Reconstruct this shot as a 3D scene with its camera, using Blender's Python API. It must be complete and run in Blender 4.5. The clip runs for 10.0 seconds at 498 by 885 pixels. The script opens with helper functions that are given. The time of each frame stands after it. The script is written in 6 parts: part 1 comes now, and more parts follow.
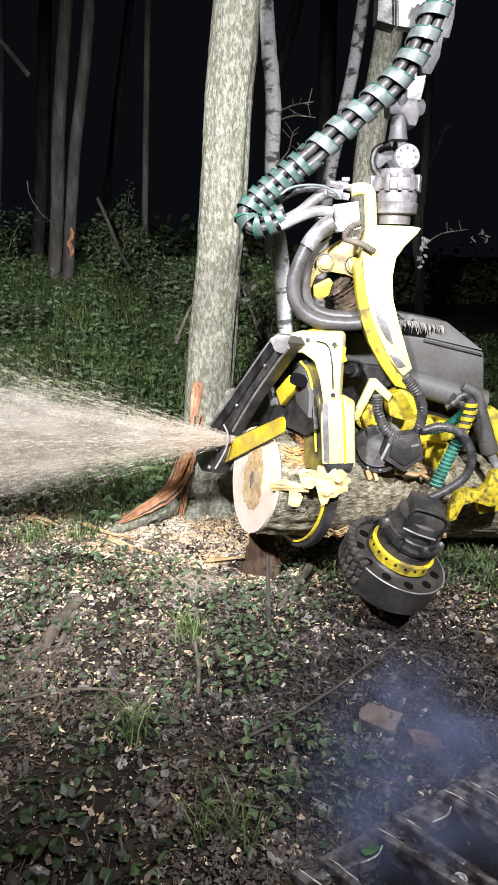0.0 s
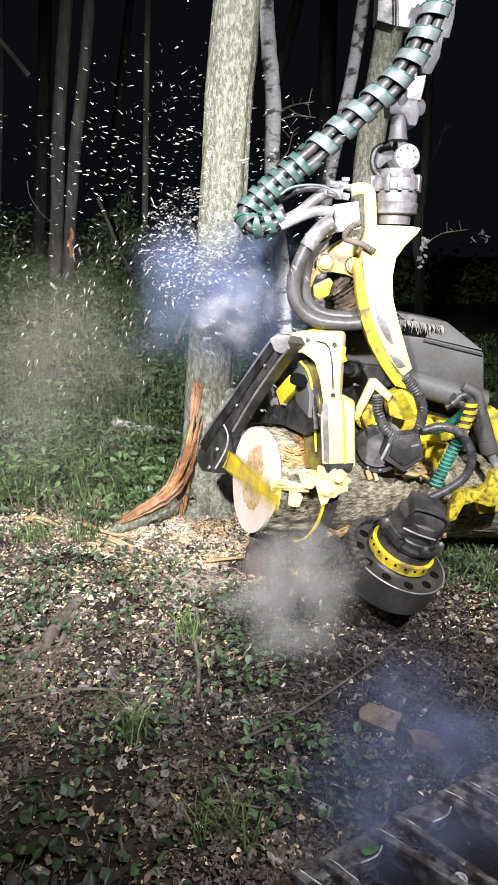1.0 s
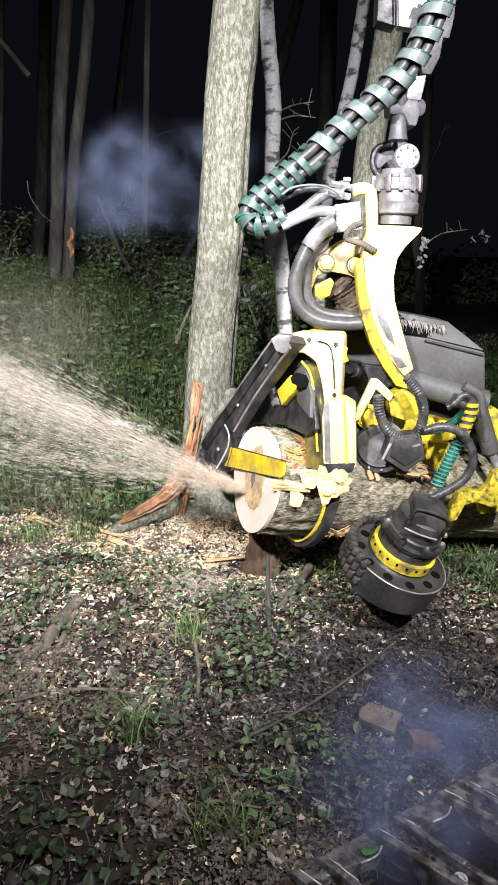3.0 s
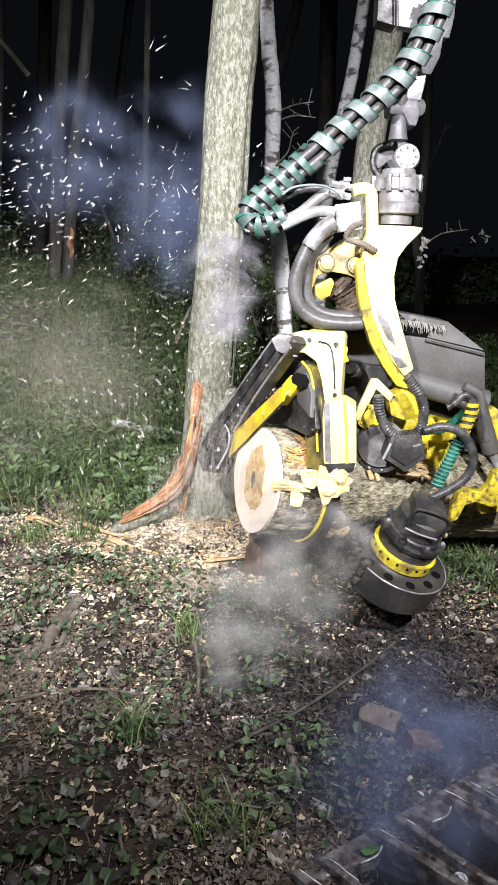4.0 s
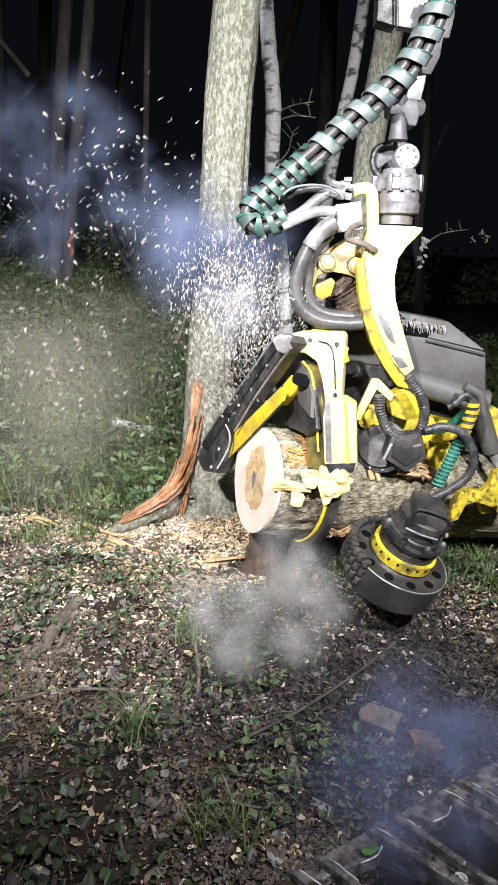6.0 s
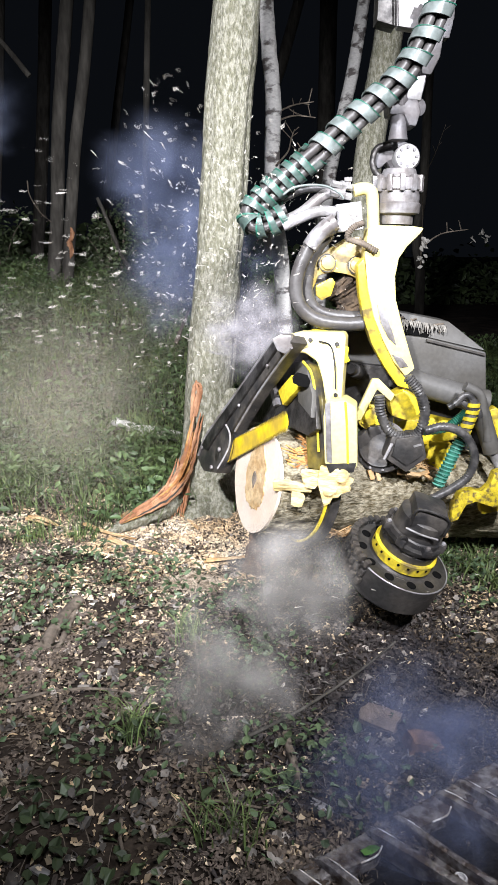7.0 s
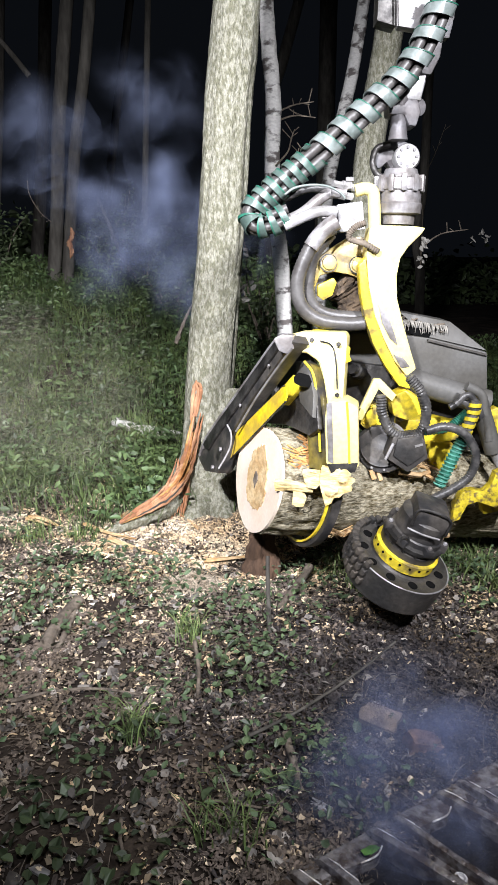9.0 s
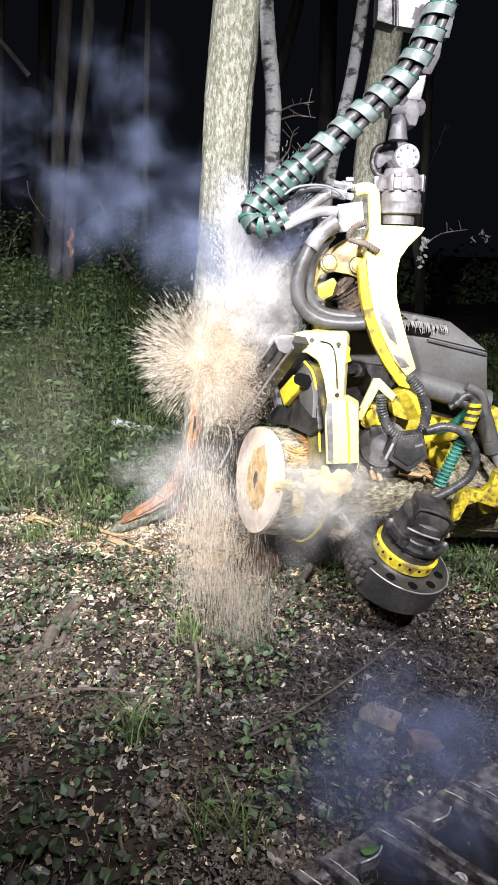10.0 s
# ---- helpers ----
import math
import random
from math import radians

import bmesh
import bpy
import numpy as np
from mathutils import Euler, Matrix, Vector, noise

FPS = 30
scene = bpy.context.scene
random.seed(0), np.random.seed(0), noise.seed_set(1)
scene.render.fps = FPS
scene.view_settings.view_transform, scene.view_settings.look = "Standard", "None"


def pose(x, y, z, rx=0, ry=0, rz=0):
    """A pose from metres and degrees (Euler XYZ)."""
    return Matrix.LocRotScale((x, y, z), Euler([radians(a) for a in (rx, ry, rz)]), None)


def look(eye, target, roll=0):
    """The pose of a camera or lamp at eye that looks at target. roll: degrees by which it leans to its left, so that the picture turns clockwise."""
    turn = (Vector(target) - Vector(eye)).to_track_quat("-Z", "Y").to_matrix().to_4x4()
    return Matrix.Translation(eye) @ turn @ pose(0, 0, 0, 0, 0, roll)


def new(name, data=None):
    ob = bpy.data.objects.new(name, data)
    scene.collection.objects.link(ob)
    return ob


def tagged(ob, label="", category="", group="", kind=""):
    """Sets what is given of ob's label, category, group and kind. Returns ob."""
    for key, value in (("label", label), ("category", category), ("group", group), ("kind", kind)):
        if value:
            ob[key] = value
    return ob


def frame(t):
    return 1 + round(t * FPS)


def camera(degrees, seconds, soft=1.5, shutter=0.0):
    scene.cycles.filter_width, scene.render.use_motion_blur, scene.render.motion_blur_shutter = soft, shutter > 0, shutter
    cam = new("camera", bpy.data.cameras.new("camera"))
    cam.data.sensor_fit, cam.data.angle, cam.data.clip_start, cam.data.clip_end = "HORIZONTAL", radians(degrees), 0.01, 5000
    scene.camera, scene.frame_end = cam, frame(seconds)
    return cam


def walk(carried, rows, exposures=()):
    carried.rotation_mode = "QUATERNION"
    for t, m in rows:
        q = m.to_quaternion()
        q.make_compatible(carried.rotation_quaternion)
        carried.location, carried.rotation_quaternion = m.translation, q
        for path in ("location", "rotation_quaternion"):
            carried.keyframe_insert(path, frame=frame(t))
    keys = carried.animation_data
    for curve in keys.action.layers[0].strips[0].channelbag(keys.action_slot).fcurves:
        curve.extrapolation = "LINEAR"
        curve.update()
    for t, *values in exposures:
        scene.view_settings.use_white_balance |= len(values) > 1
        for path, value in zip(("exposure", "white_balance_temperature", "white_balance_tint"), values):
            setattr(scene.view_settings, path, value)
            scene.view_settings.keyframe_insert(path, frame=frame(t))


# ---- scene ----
cam = camera(38.9, 10.0, soft=0.8, shutter=0.4)
EYE = (0.0, 0.0, 1.4)
walk(cam, [(0.0, pose(*EYE, 75.04, 0, 0)), (10.0, pose(*EYE, 75.04, 0, 0))], exposures=[(0.0, 0.17), (10.0, 0.17)])

scene.cycles.transparent_max_bounces = 96     # thin smoke lies in many layers

# ---- night sky, the machine's two work lights, out of view above and behind, and two added fill lamps ----
world = bpy.data.worlds.new("night")
world.use_nodes = True
world.node_tree.nodes["Background"].inputs[0].default_value = (0.55, 0.66, 0.9, 1)
world.node_tree.nodes["Background"].inputs[1].default_value = 0.005
scene.world = world


def spot_lamp(name, eye, target, watts, size, blend, radius=0.06, color=(0.985, 0.99, 1.07)):
    lamp = bpy.data.lights.new(name, "SPOT")
    lamp.energy, lamp.spot_size, lamp.spot_blend = watts, radians(size), blend
    lamp.shadow_soft_size, lamp.color = radius, color
    ob = new(name, lamp)
    ob.matrix_world = look(eye, target)
    return tagged(ob, "bright spot lamp, work light of the machine and added fill", "lamp", kind="structure")


spot_lamp("spot_lamp", (1.35, -0.5, 3.1), (0.3, 3.5, 1.0), 1080, 70, 1.0, 0.10)
spot_lamp("spot_lamp", (-1.0, -0.6, 3.0), (-1.0, 4.8, 0.9), 2100, 70, 1.0, 0.10)
# Fill lamp, added to brighten the near ground.
spot_lamp("spot_lamp", (0.1, -0.4, 3.3), (0.15, 1.48, 0.0), 122, 88, 1.0, 0.12)
# Another added lamp, only there to brighten the track.
spot_lamp("spot_lamp", (1.5, 0.6, 2.6), (0.50, 1.20, 0.0), 125, 42, 1.0, 0.08)


# ---- materials ----
def mat(name, base, rough=0.6, metal=0.0, second=None, scale=6.0, amount=0.5, bump=0.2, bscale=60.0, stretch=(1, 1, 1), spec=0.5, island=False, lo=0.4, hi=0.62):
    """A surface with two colours mixed by noise at one scale, fine grain at another, and relief."""
    m = bpy.data.materials.new(name)
    m.use_nodes = True
    nt = m.node_tree
    n, l = nt.nodes, nt.links
    b = n["Principled BSDF"]
    b.inputs["Roughness"].default_value, b.inputs["Metallic"].default_value = rough, metal
    b.inputs["Specular IOR Level"].default_value = spec
    co = n.new("ShaderNodeTexCoord")
    mp = n.new("ShaderNodeMapping")
    mp.inputs["Scale"].default_value = stretch
    l.new(co.outputs["Object"], mp.inputs[0])
    big, fine = n.new("ShaderNodeTexNoise"), n.new("ShaderNodeTexNoise")
    big.inputs["Scale"].default_value, big.inputs["Detail"].default_value = scale, 6
    fine.inputs["Scale"].default_value, fine.inputs["Detail"].default_value = bscale, 5
    l.new(mp.outputs[0], big.inputs[0]), l.new(mp.outputs[0], fine.inputs[0])
    ramp = n.new("ShaderNodeValToRGB")
    ramp.color_ramp.elements[0].position, ramp.color_ramp.elements[1].position = lo, hi
    second = second or tuple(c * 0.55 for c in base)
    ramp.color_ramp.elements[0].color, ramp.color_ramp.elements[1].color = (*second, 1), (*base, 1)
    l.new(big.outputs[0], ramp.inputs[0])
    mix = n.new("ShaderNodeMix")
    mix.data_type, mix.blend_type = "RGBA", "MULTIPLY"
    mix.inputs[0].default_value = amount
    fr = n.new("ShaderNodeValToRGB")
    fr.color_ramp.elements[0].position, fr.color_ramp.elements[1].position = 0.3, 0.65
    fr.color_ramp.elements[0].color = (0.35, 0.35, 0.35, 1)
    l.new(fine.outputs[0], fr.inputs[0])
    l.new(ramp.outputs[0], mix.inputs[6]), l.new(fr.outputs[0], mix.inputs[7])
    out = mix.outputs[2]
    if island:
        geo = n.new("ShaderNodeNewGeometry")
        hsv = n.new("ShaderNodeHueSaturation")
        mr = n.new("ShaderNodeMapRange")
        mr.inputs[3].default_value, mr.inputs[4].default_value = 0.45, 1.5
        l.new(geo.outputs["Random Per Island"], mr.inputs[0]), l.new(mr.outputs[0], hsv.inputs["Value"])
        l.new(out, hsv.inputs["Color"])
        out = hsv.outputs[0]
    l.new(out, b.inputs["Base Color"])
    if bump:
        bp = n.new("ShaderNodeBump")
        bp.inputs["Strength"].default_value, bp.inputs["Distance"].default_value = bump, 0.01
        l.new(fine.outputs[0], bp.inputs["Height"]), l.new(bp.outputs[0], b.inputs["Normal"])
    return m


def speck_mat(name, color, cover=1.0):
    """Dust that takes light on both sides; cover below 1 lets part of what is behind show through each speck."""
    m = bpy.data.materials.new(name)
    m.use_nodes = True
    nt = m.node_tree
    nt.nodes.remove(nt.nodes["Principled BSDF"])
    d, t, x = nt.nodes.new("ShaderNodeBsdfDiffuse"), nt.nodes.new("ShaderNodeBsdfTranslucent"), nt.nodes.new("ShaderNodeMixShader")
    d.inputs[0].default_value = t.inputs[0].default_value = (*color, 1)
    nt.links.new(d.outputs[0], x.inputs[1]), nt.links.new(t.outputs[0], x.inputs[2])
    out = x.outputs[0]
    if cover < 1:
        clear, y = nt.nodes.new("ShaderNodeBsdfTransparent"), nt.nodes.new("ShaderNodeMixShader")
        y.inputs[0].default_value = cover
        nt.links.new(clear.outputs[0], y.inputs[1]), nt.links.new(out, y.inputs[2])
        out = y.outputs[0]
    nt.links.new(out, nt.nodes["Material Output"].inputs[0])
    return m


def wisp_mat(name, color, peak, scale=5.0, stretch=(1, 1, 1), lo=0.36, hi=0.66):
    """Thin smoke or dust: each wisp is densest in its middle, broken up by noise, and takes light on both sides."""
    m = bpy.data.materials.new(name)
    m.use_nodes = True
    nt = m.node_tree
    n, l = nt.nodes, nt.links
    n.remove(n["Principled BSDF"])
    d, t, x = n.new("ShaderNodeBsdfDiffuse"), n.new("ShaderNodeBsdfTranslucent"), n.new("ShaderNodeMixShader")
    d.inputs[0].default_value = t.inputs[0].default_value = (*color, 1)
    l.new(d.outputs[0], x.inputs[1]), l.new(t.outputs[0], x.inputs[2])
    co, mp, grad = n.new("ShaderNodeTexCoord"), n.new("ShaderNodeMapping"), n.new("ShaderNodeTexGradient")
    mp.inputs["Location"].default_value, mp.inputs["Scale"].default_value = (-1, -1, 0), (2, 2, 0)
    grad.gradient_type = "QUADRATIC_SPHERE"
    l.new(co.outputs["UV"], mp.inputs[0]), l.new(mp.outputs[0], grad.inputs[0])
    mp2, no, ra = n.new("ShaderNodeMapping"), n.new("ShaderNodeTexNoise"), n.new("ShaderNodeMapRange")
    mp2.inputs["Scale"].default_value = stretch
    no.inputs["Scale"].default_value, no.inputs["Detail"].default_value = scale, 5
    ra.inputs[1].default_value, ra.inputs[2].default_value, ra.inputs[4].default_value = lo, hi, peak
    l.new(co.outputs["Object"], mp2.inputs[0]), l.new(mp2.outputs[0], no.inputs[0]), l.new(no.outputs[0], ra.inputs[0])
    mul = n.new("ShaderNodeMath")
    mul.operation = "MULTIPLY"
    l.new(grad.outputs["Fac"], mul.inputs[0]), l.new(ra.outputs[0], mul.inputs[1])
    clear, y = n.new("ShaderNodeBsdfTransparent"), n.new("ShaderNodeMixShader")
    l.new(mul.outputs[0], y.inputs[0]), l.new(clear.outputs[0], y.inputs[1]), l.new(x.outputs[0], y.inputs[2])
    l.new(y.outputs[0], n["Material Output"].inputs[0])
    return m


YELLOW = mat("yellow_paint", (0.80, 0.62, 0.04), 0.38, second=(0.20, 0.15, 0.05), scale=13, amount=0.45, bump=0.12, lo=0.34, hi=0.47)
# Worn yellow made whitish, so the blown-out lamp light is in the paint.
LITWORN = mat("lit_worn_yellow", (0.84, 0.74, 0.29), 0.38, second=(0.74, 0.64, 0.28), scale=11, amount=0.3, bump=0.08)
BLACK = mat("black_steel", (0.035, 0.034, 0.035), 0.46, 0.2, second=(0.10, 0.09, 0.08), scale=12, bump=0.15)
IRON = mat("dark_iron", (0.10, 0.095, 0.09), 0.45, 0.6, second=(0.03, 0.028, 0.027), scale=14, bump=0.25)
GREY = mat("grey_plastic", (0.125, 0.122, 0.115), 0.55, second=(0.085, 0.08, 0.07), scale=5, amount=0.3, bump=0.08)
STEEL = mat("grey_steel", (0.40, 0.39, 0.40), 0.40, 0.35, second=(0.22, 0.20, 0.19), scale=10, bump=0.15)
BOOM = mat("boom_paint", (0.15, 0.147, 0.155), 0.5, 0.15, second=(0.11, 0.10, 0.10), scale=12, bump=0.15)
PALE = mat("pale_steel", (0.46, 0.45, 0.46), 0.45, 0.2, second=(0.26, 0.25, 0.24), scale=10, bump=0.1)
RUBBER = mat("hose_rubber", (0.035, 0.034, 0.034), 0.36, second=(0.10, 0.095, 0.09), scale=26, bump=0.3)
DUSTY = mat("dusty_hose_rubber", (0.105, 0.10, 0.096), 0.40, second=(0.065, 0.06, 0.057), scale=16, amount=0.35, bump=0.15)
DRUM = mat("drum_steel", (0.06, 0.058, 0.056), 0.42, 0.4, second=(0.11, 0.10, 0.09), scale=9, bump=0.2)
TYRE = mat("tyre_rubber", (0.03, 0.029, 0.028), 0.6, second=(0.10, 0.085, 0.07), scale=8, bump=0.4)
WRAP = mat("pale_green_wrap", (0.215, 0.245, 0.235), 0.36, second=(0.12, 0.145, 0.135), scale=22, amount=0.3, bump=0.1)
EDGE = mat("green_wrap", (0.03, 0.17, 0.115), 0.4, scale=18, amount=0.3, bump=0.1)
YWRAP = mat("yellow_wrap", (0.78, 0.62, 0.04), 0.4, scale=18, amount=0.4)
SAW = mat("saw_bar_paint", (0.85, 0.62, 0.02), 0.3, second=(0.55, 0.38, 0.05), scale=14, amount=0.3, bump=0.05)
CUT = mat("sawn_wood", (0.80, 0.69, 0.58), 0.8, second=(0.76, 0.62, 0.49), scale=8, amount=0.15, bump=0.08, bscale=90)
HEART = mat("heartwood", (0.70, 0.52, 0.29), 0.8, second=(0.54, 0.35, 0.16), scale=22, amount=0.4, bump=0.4)
BARK = mat("bark", (0.41, 0.40, 0.32), 0.95, second=(0.22, 0.215, 0.15), scale=58, amount=0.75, bump=1.0, bscale=170, stretch=(1, 1, 0.45), spec=0.2, lo=0.42, hi=0.60)
LOGBARK = mat("log_bark", (0.47, 0.42, 0.30), 0.95, second=(0.15, 0.12, 0.065), scale=75, amount=0.75, bump=1.0, bscale=170, stretch=(0.4, 0.7, 1), spec=0.2, lo=0.36, hi=0.6)
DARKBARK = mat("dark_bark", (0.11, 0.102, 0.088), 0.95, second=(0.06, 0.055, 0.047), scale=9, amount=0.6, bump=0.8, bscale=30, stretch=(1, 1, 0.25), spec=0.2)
BIRCH = mat("birch_bark", (0.82, 0.80, 0.76), 0.8, second=(0.16, 0.14, 0.13), scale=7, amount=0.35, bump=0.5, bscale=30, stretch=(1.2, 1.2, 2.4), lo=0.38, hi=0.47)
SCAR = mat("torn_wood", (0.58, 0.32, 0.18), 0.85, second=(0.34, 0.15, 0.07), scale=14, amount=0.5, bump=0.6, stretch=(1, 1, 0.3))
SPLINT = mat("splintered_wood", (0.66, 0.47, 0.26), 0.85, second=(0.46, 0.27, 0.11), scale=14, amount=0.4, bump=0.5)
ORANGE = mat("wet_orange_wood", (0.62, 0.33, 0.11), 0.8, second=(0.36, 0.14, 0.04), scale=18, amount=0.5, bump=0.6)
TORN = mat("fresh_torn_wood", (0.82, 0.70, 0.38), 0.75, second=(0.70, 0.50, 0.20), scale=30, amount=0.4, bump=0.8, stretch=(0.5, 1, 1.6))
OLIVE = mat("grimy_yellow_paint", (0.22, 0.175, 0.035), 0.42, second=(0.05, 0.045, 0.04), scale=9, amount=0.5, bump=0.2, lo=0.42, hi=0.6)
RUSTY = mat("rubbed_yellow_paint", (0.66, 0.51, 0.03), 0.45, second=(0.17, 0.125, 0.04), scale=55, amount=0.5, bump=0.35, lo=0.36, hi=0.52)
FIBRE = mat("shredded_fibre", (0.36, 0.34, 0.30), 0.9, scale=30, amount=0.4, bump=0.4)
SOIL = mat("soil", (0.075, 0.058, 0.045), 1.0, second=(0.03, 0.024, 0.02), scale=4, amount=0.7, bump=1.0, bscale=40, spec=0.1)
LITTER = mat("dead_leaves", (0.165, 0.13, 0.106), 0.75, second=(0.12, 0.09, 0.06), scale=5, amount=0.3, bump=0.1, island=True)
CHIPS = mat("fresh_chips", (0.78, 0.66, 0.48), 0.8, second=(0.62, 0.46, 0.28), scale=5, amount=0.3, bump=0.1, island=True)
LEAF = mat("green_leaves", (0.105, 0.155, 0.055), 0.5, second=(0.07, 0.115, 0.045), scale=3, amount=0.3, bump=0.05, island=True)
HERB = mat("herb_leaves", (0.10, 0.145, 0.065), 0.5, second=(0.06, 0.095, 0.045), scale=3, amount=0.3, bump=0.05, island=True)
DULL = mat("shrub_leaves", (0.07, 0.10, 0.04), 0.55, second=(0.05, 0.07, 0.03), scale=3, amount=0.3, bump=0.05, island=True)
GRASS = mat("grass", (0.17, 0.225, 0.075), 0.55, second=(0.09, 0.14, 0.045), scale=2, amount=0.3, bump=0.0, island=True)
TWIG = mat("twigs", (0.22, 0.18, 0.14), 0.9, second=(0.10, 0.08, 0.06), scale=14, bump=0.5)
DUST = speck_mat("sawdust", (0.76, 0.67, 0.55), 0.6)
SMOKE = wisp_mat("smoke", (0.33, 0.385, 0.565), 0.30, 3.2, lo=0.34, hi=0.70)
LOWDUST = wisp_mat("low_dust", (0.62, 0.60, 0.57), 0.48, 5.0)
BLUE = wisp_mat("blue_haze", (0.32, 0.38, 0.60), 0.175, 6.0, (1, 1, 2))
SPRAY = wisp_mat("spray_dust", (0.69, 0.635, 0.555), 0.40, 7.0, (0.35, 2.2, 2.2), 0.30, 0.62)
# Paler copy of the smoke: strong lamp light near the cut as colour.
LITSMOKE = wisp_mat("lit_smoke", (0.66, 0.64, 0.67), 0.55, 5.0)
GLARE = wisp_mat("bright_dust", (0.90, 0.86, 0.80), 0.85, 9.0)
TANCORE = wisp_mat("tan_dust_core", (0.90, 0.80, 0.66), 0.85, 9.0)
TANDUST = speck_mat("tan_dust", (0.78, 0.68, 0.55), 0.5)
MIST = speck_mat("sawdust_mist", (0.66, 0.59, 0.49), 0.36)
WHITEDUST = speck_mat("white_dust", (0.78, 0.76, 0.74), 0.42)
HOLE = mat("dark_hole", (0.006, 0.006, 0.006), 0.9, spec=0.1, bump=0)
SCRAPED = mat("scraped_paint", (0.62, 0.47, 0.12), 0.45, second=(0.34, 0.28, 0.20), scale=14, amount=0.45, bump=0.2)

FLAKE = speck_mat("flying_flakes", (0.85, 0.80, 0.72))


# ---- builders ----
ORIGIN = {}


def thing(name, at, label, category, group=""):
    ob = new(name)
    ob.location = at
    ob.empty_display_size = 0.1
    ORIGIN[ob.name] = Vector(at)
    return tagged(ob, label, category, group)


def finish(bm, material, smooth):
    bmesh.ops.recalc_face_normals(bm, faces=bm.faces)
    me = bpy.data.meshes.new("mesh")
    bm.to_mesh(me)
    bm.free()
    me.materials.append(material)
    if smooth:
        me.polygons.foreach_set("use_smooth", [True] * len(me.polygons))
        me.set_sharp_from_angle(angle=radians(smooth))
    return me


def part(name, bm, material, parent, label="", smooth=40):
    """One mesh, built in world metres, as a part of a thing or of a part."""
    o = ORIGIN[parent.name]
    bmesh.ops.translate(bm, verts=bm.verts, vec=-o)
    ob = new(name, finish(bm, material, smooth))
    ob.parent = parent
    ORIGIN[ob.name] = o
    return tagged(ob, label)


def solo(name, bm, material, at, label, category, group="", kind="", smooth=40):
    """One mesh, built in world metres, as a thing of its own."""
    bmesh.ops.translate(bm, verts=bm.verts, vec=-Vector(at))
    ob = new(name, finish(bm, material, smooth))
    ob.location = at
    ORIGIN[ob.name] = Vector(at)
    return tagged(ob, label, category, group, kind)


def bevelled(bm, width, segments=2):
    edges = [e for e in bm.edges if len(e.link_faces) == 2 and e.calc_face_angle(0) > 0.5]
    bmesh.ops.bevel(bm, geom=edges, offset=width, segments=segments, profile=0.6, affect="EDGES", clamp_overlap=True)
    return bm


def prism(pts, way, bevel=0.006, bm=None):
    """A plate: the outline pts, thick along way."""
    out = bm or bmesh.new()
    b = bmesh.new()
    way = Vector(way)
    f = b.faces.new([b.verts.new(p) for p in pts])
    r = bmesh.ops.extrude_face_region(b, geom=[f])
    bmesh.ops.translate(b, verts=[v for v in r["geom"] if isinstance(v, bmesh.types.BMVert)], vec=way)
    bmesh.ops.recalc_face_normals(b, faces=b.faces)
    if bevel:
        bevelled(b, bevel)
    me = bpy.data.meshes.new("tmp")
    b.to_mesh(me)
    b.free()
    out.from_mesh(me)
    bpy.data.meshes.remove(me)
    return out


def curve(pts, steps=8):
    """Points glide through pts (Catmull-Rom)."""
    p = [Vector(q) for q in pts]
    p = [2 * p[0] - p[1]] + p + [2 * p[-1] - p[-2]]
    out = []
    for i in range(1, len(p) - 2):
        a, b, c, d = p[i - 1:i + 3]
        for k in range(steps):
            t = k / steps
            out.append(0.5 * (2 * b + (c - a) * t + (2 * a - 5 * b + 4 * c - d) * t * t + (3 * b - a - 3 * c + d) * t ** 3))
    return out + [p[-2]]


def frames(path):
    """A direction and two cross vectors at each point, turning as little as they can."""
    out, side = [], None
    for i, p in enumerate(path):
        d = (path[min(i + 1, len(path) - 1)] - path[max(i - 1, 0)]).normalized()
        if side is None:
            side = d.orthogonal().normalized()
        side = (side - d * side.dot(d)).normalized()
        out.append((p, d, side, d.cross(side)))
    return out


def tube(pts, radius, segs=12, steps=8, bm=None, ribs=0.0, wob=0.0):
    """A round bar along pts; radius a number or one for each path point from 0 to 1; ribs swell every other ring."""
    bm = bm or bmesh.new()
    path = curve(pts, steps) if steps else [Vector(p) for p in pts]
    rings, count = [], len(path)
    for i, (p, d, s, u) in enumerate(frames(path)):
        r = radius(i / (count - 1)) if callable(radius) else radius
        if ribs and i % 2:
            r += ribs
        ring = []
        for k in range(segs):
            a = k * math.tau / segs
            q = r * (1 + (wob * noise.noise(Vector((math.cos(a) * 2, math.sin(a) * 2, i * 0.7 + p.x * 9))) if wob else 0))
            ring.append(bm.verts.new(p + (s * math.cos(a) + u * math.sin(a)) * q))
        rings.append(ring)
    for a, b in zip(rings, rings[1:]):
        for k in range(segs):
            bm.faces.new((a[k], a[(k + 1) % segs], b[(k + 1) % segs], b[k]))
    bm.faces.new(rings[0][::-1]), bm.faces.new(rings[-1])
    return bm


def basis(axis, hint=(0, -1, 0)):
    d = Vector(axis).normalized()
    s = (Vector(hint) - d * d.dot(Vector(hint))).normalized()
    return d, s, d.cross(s)


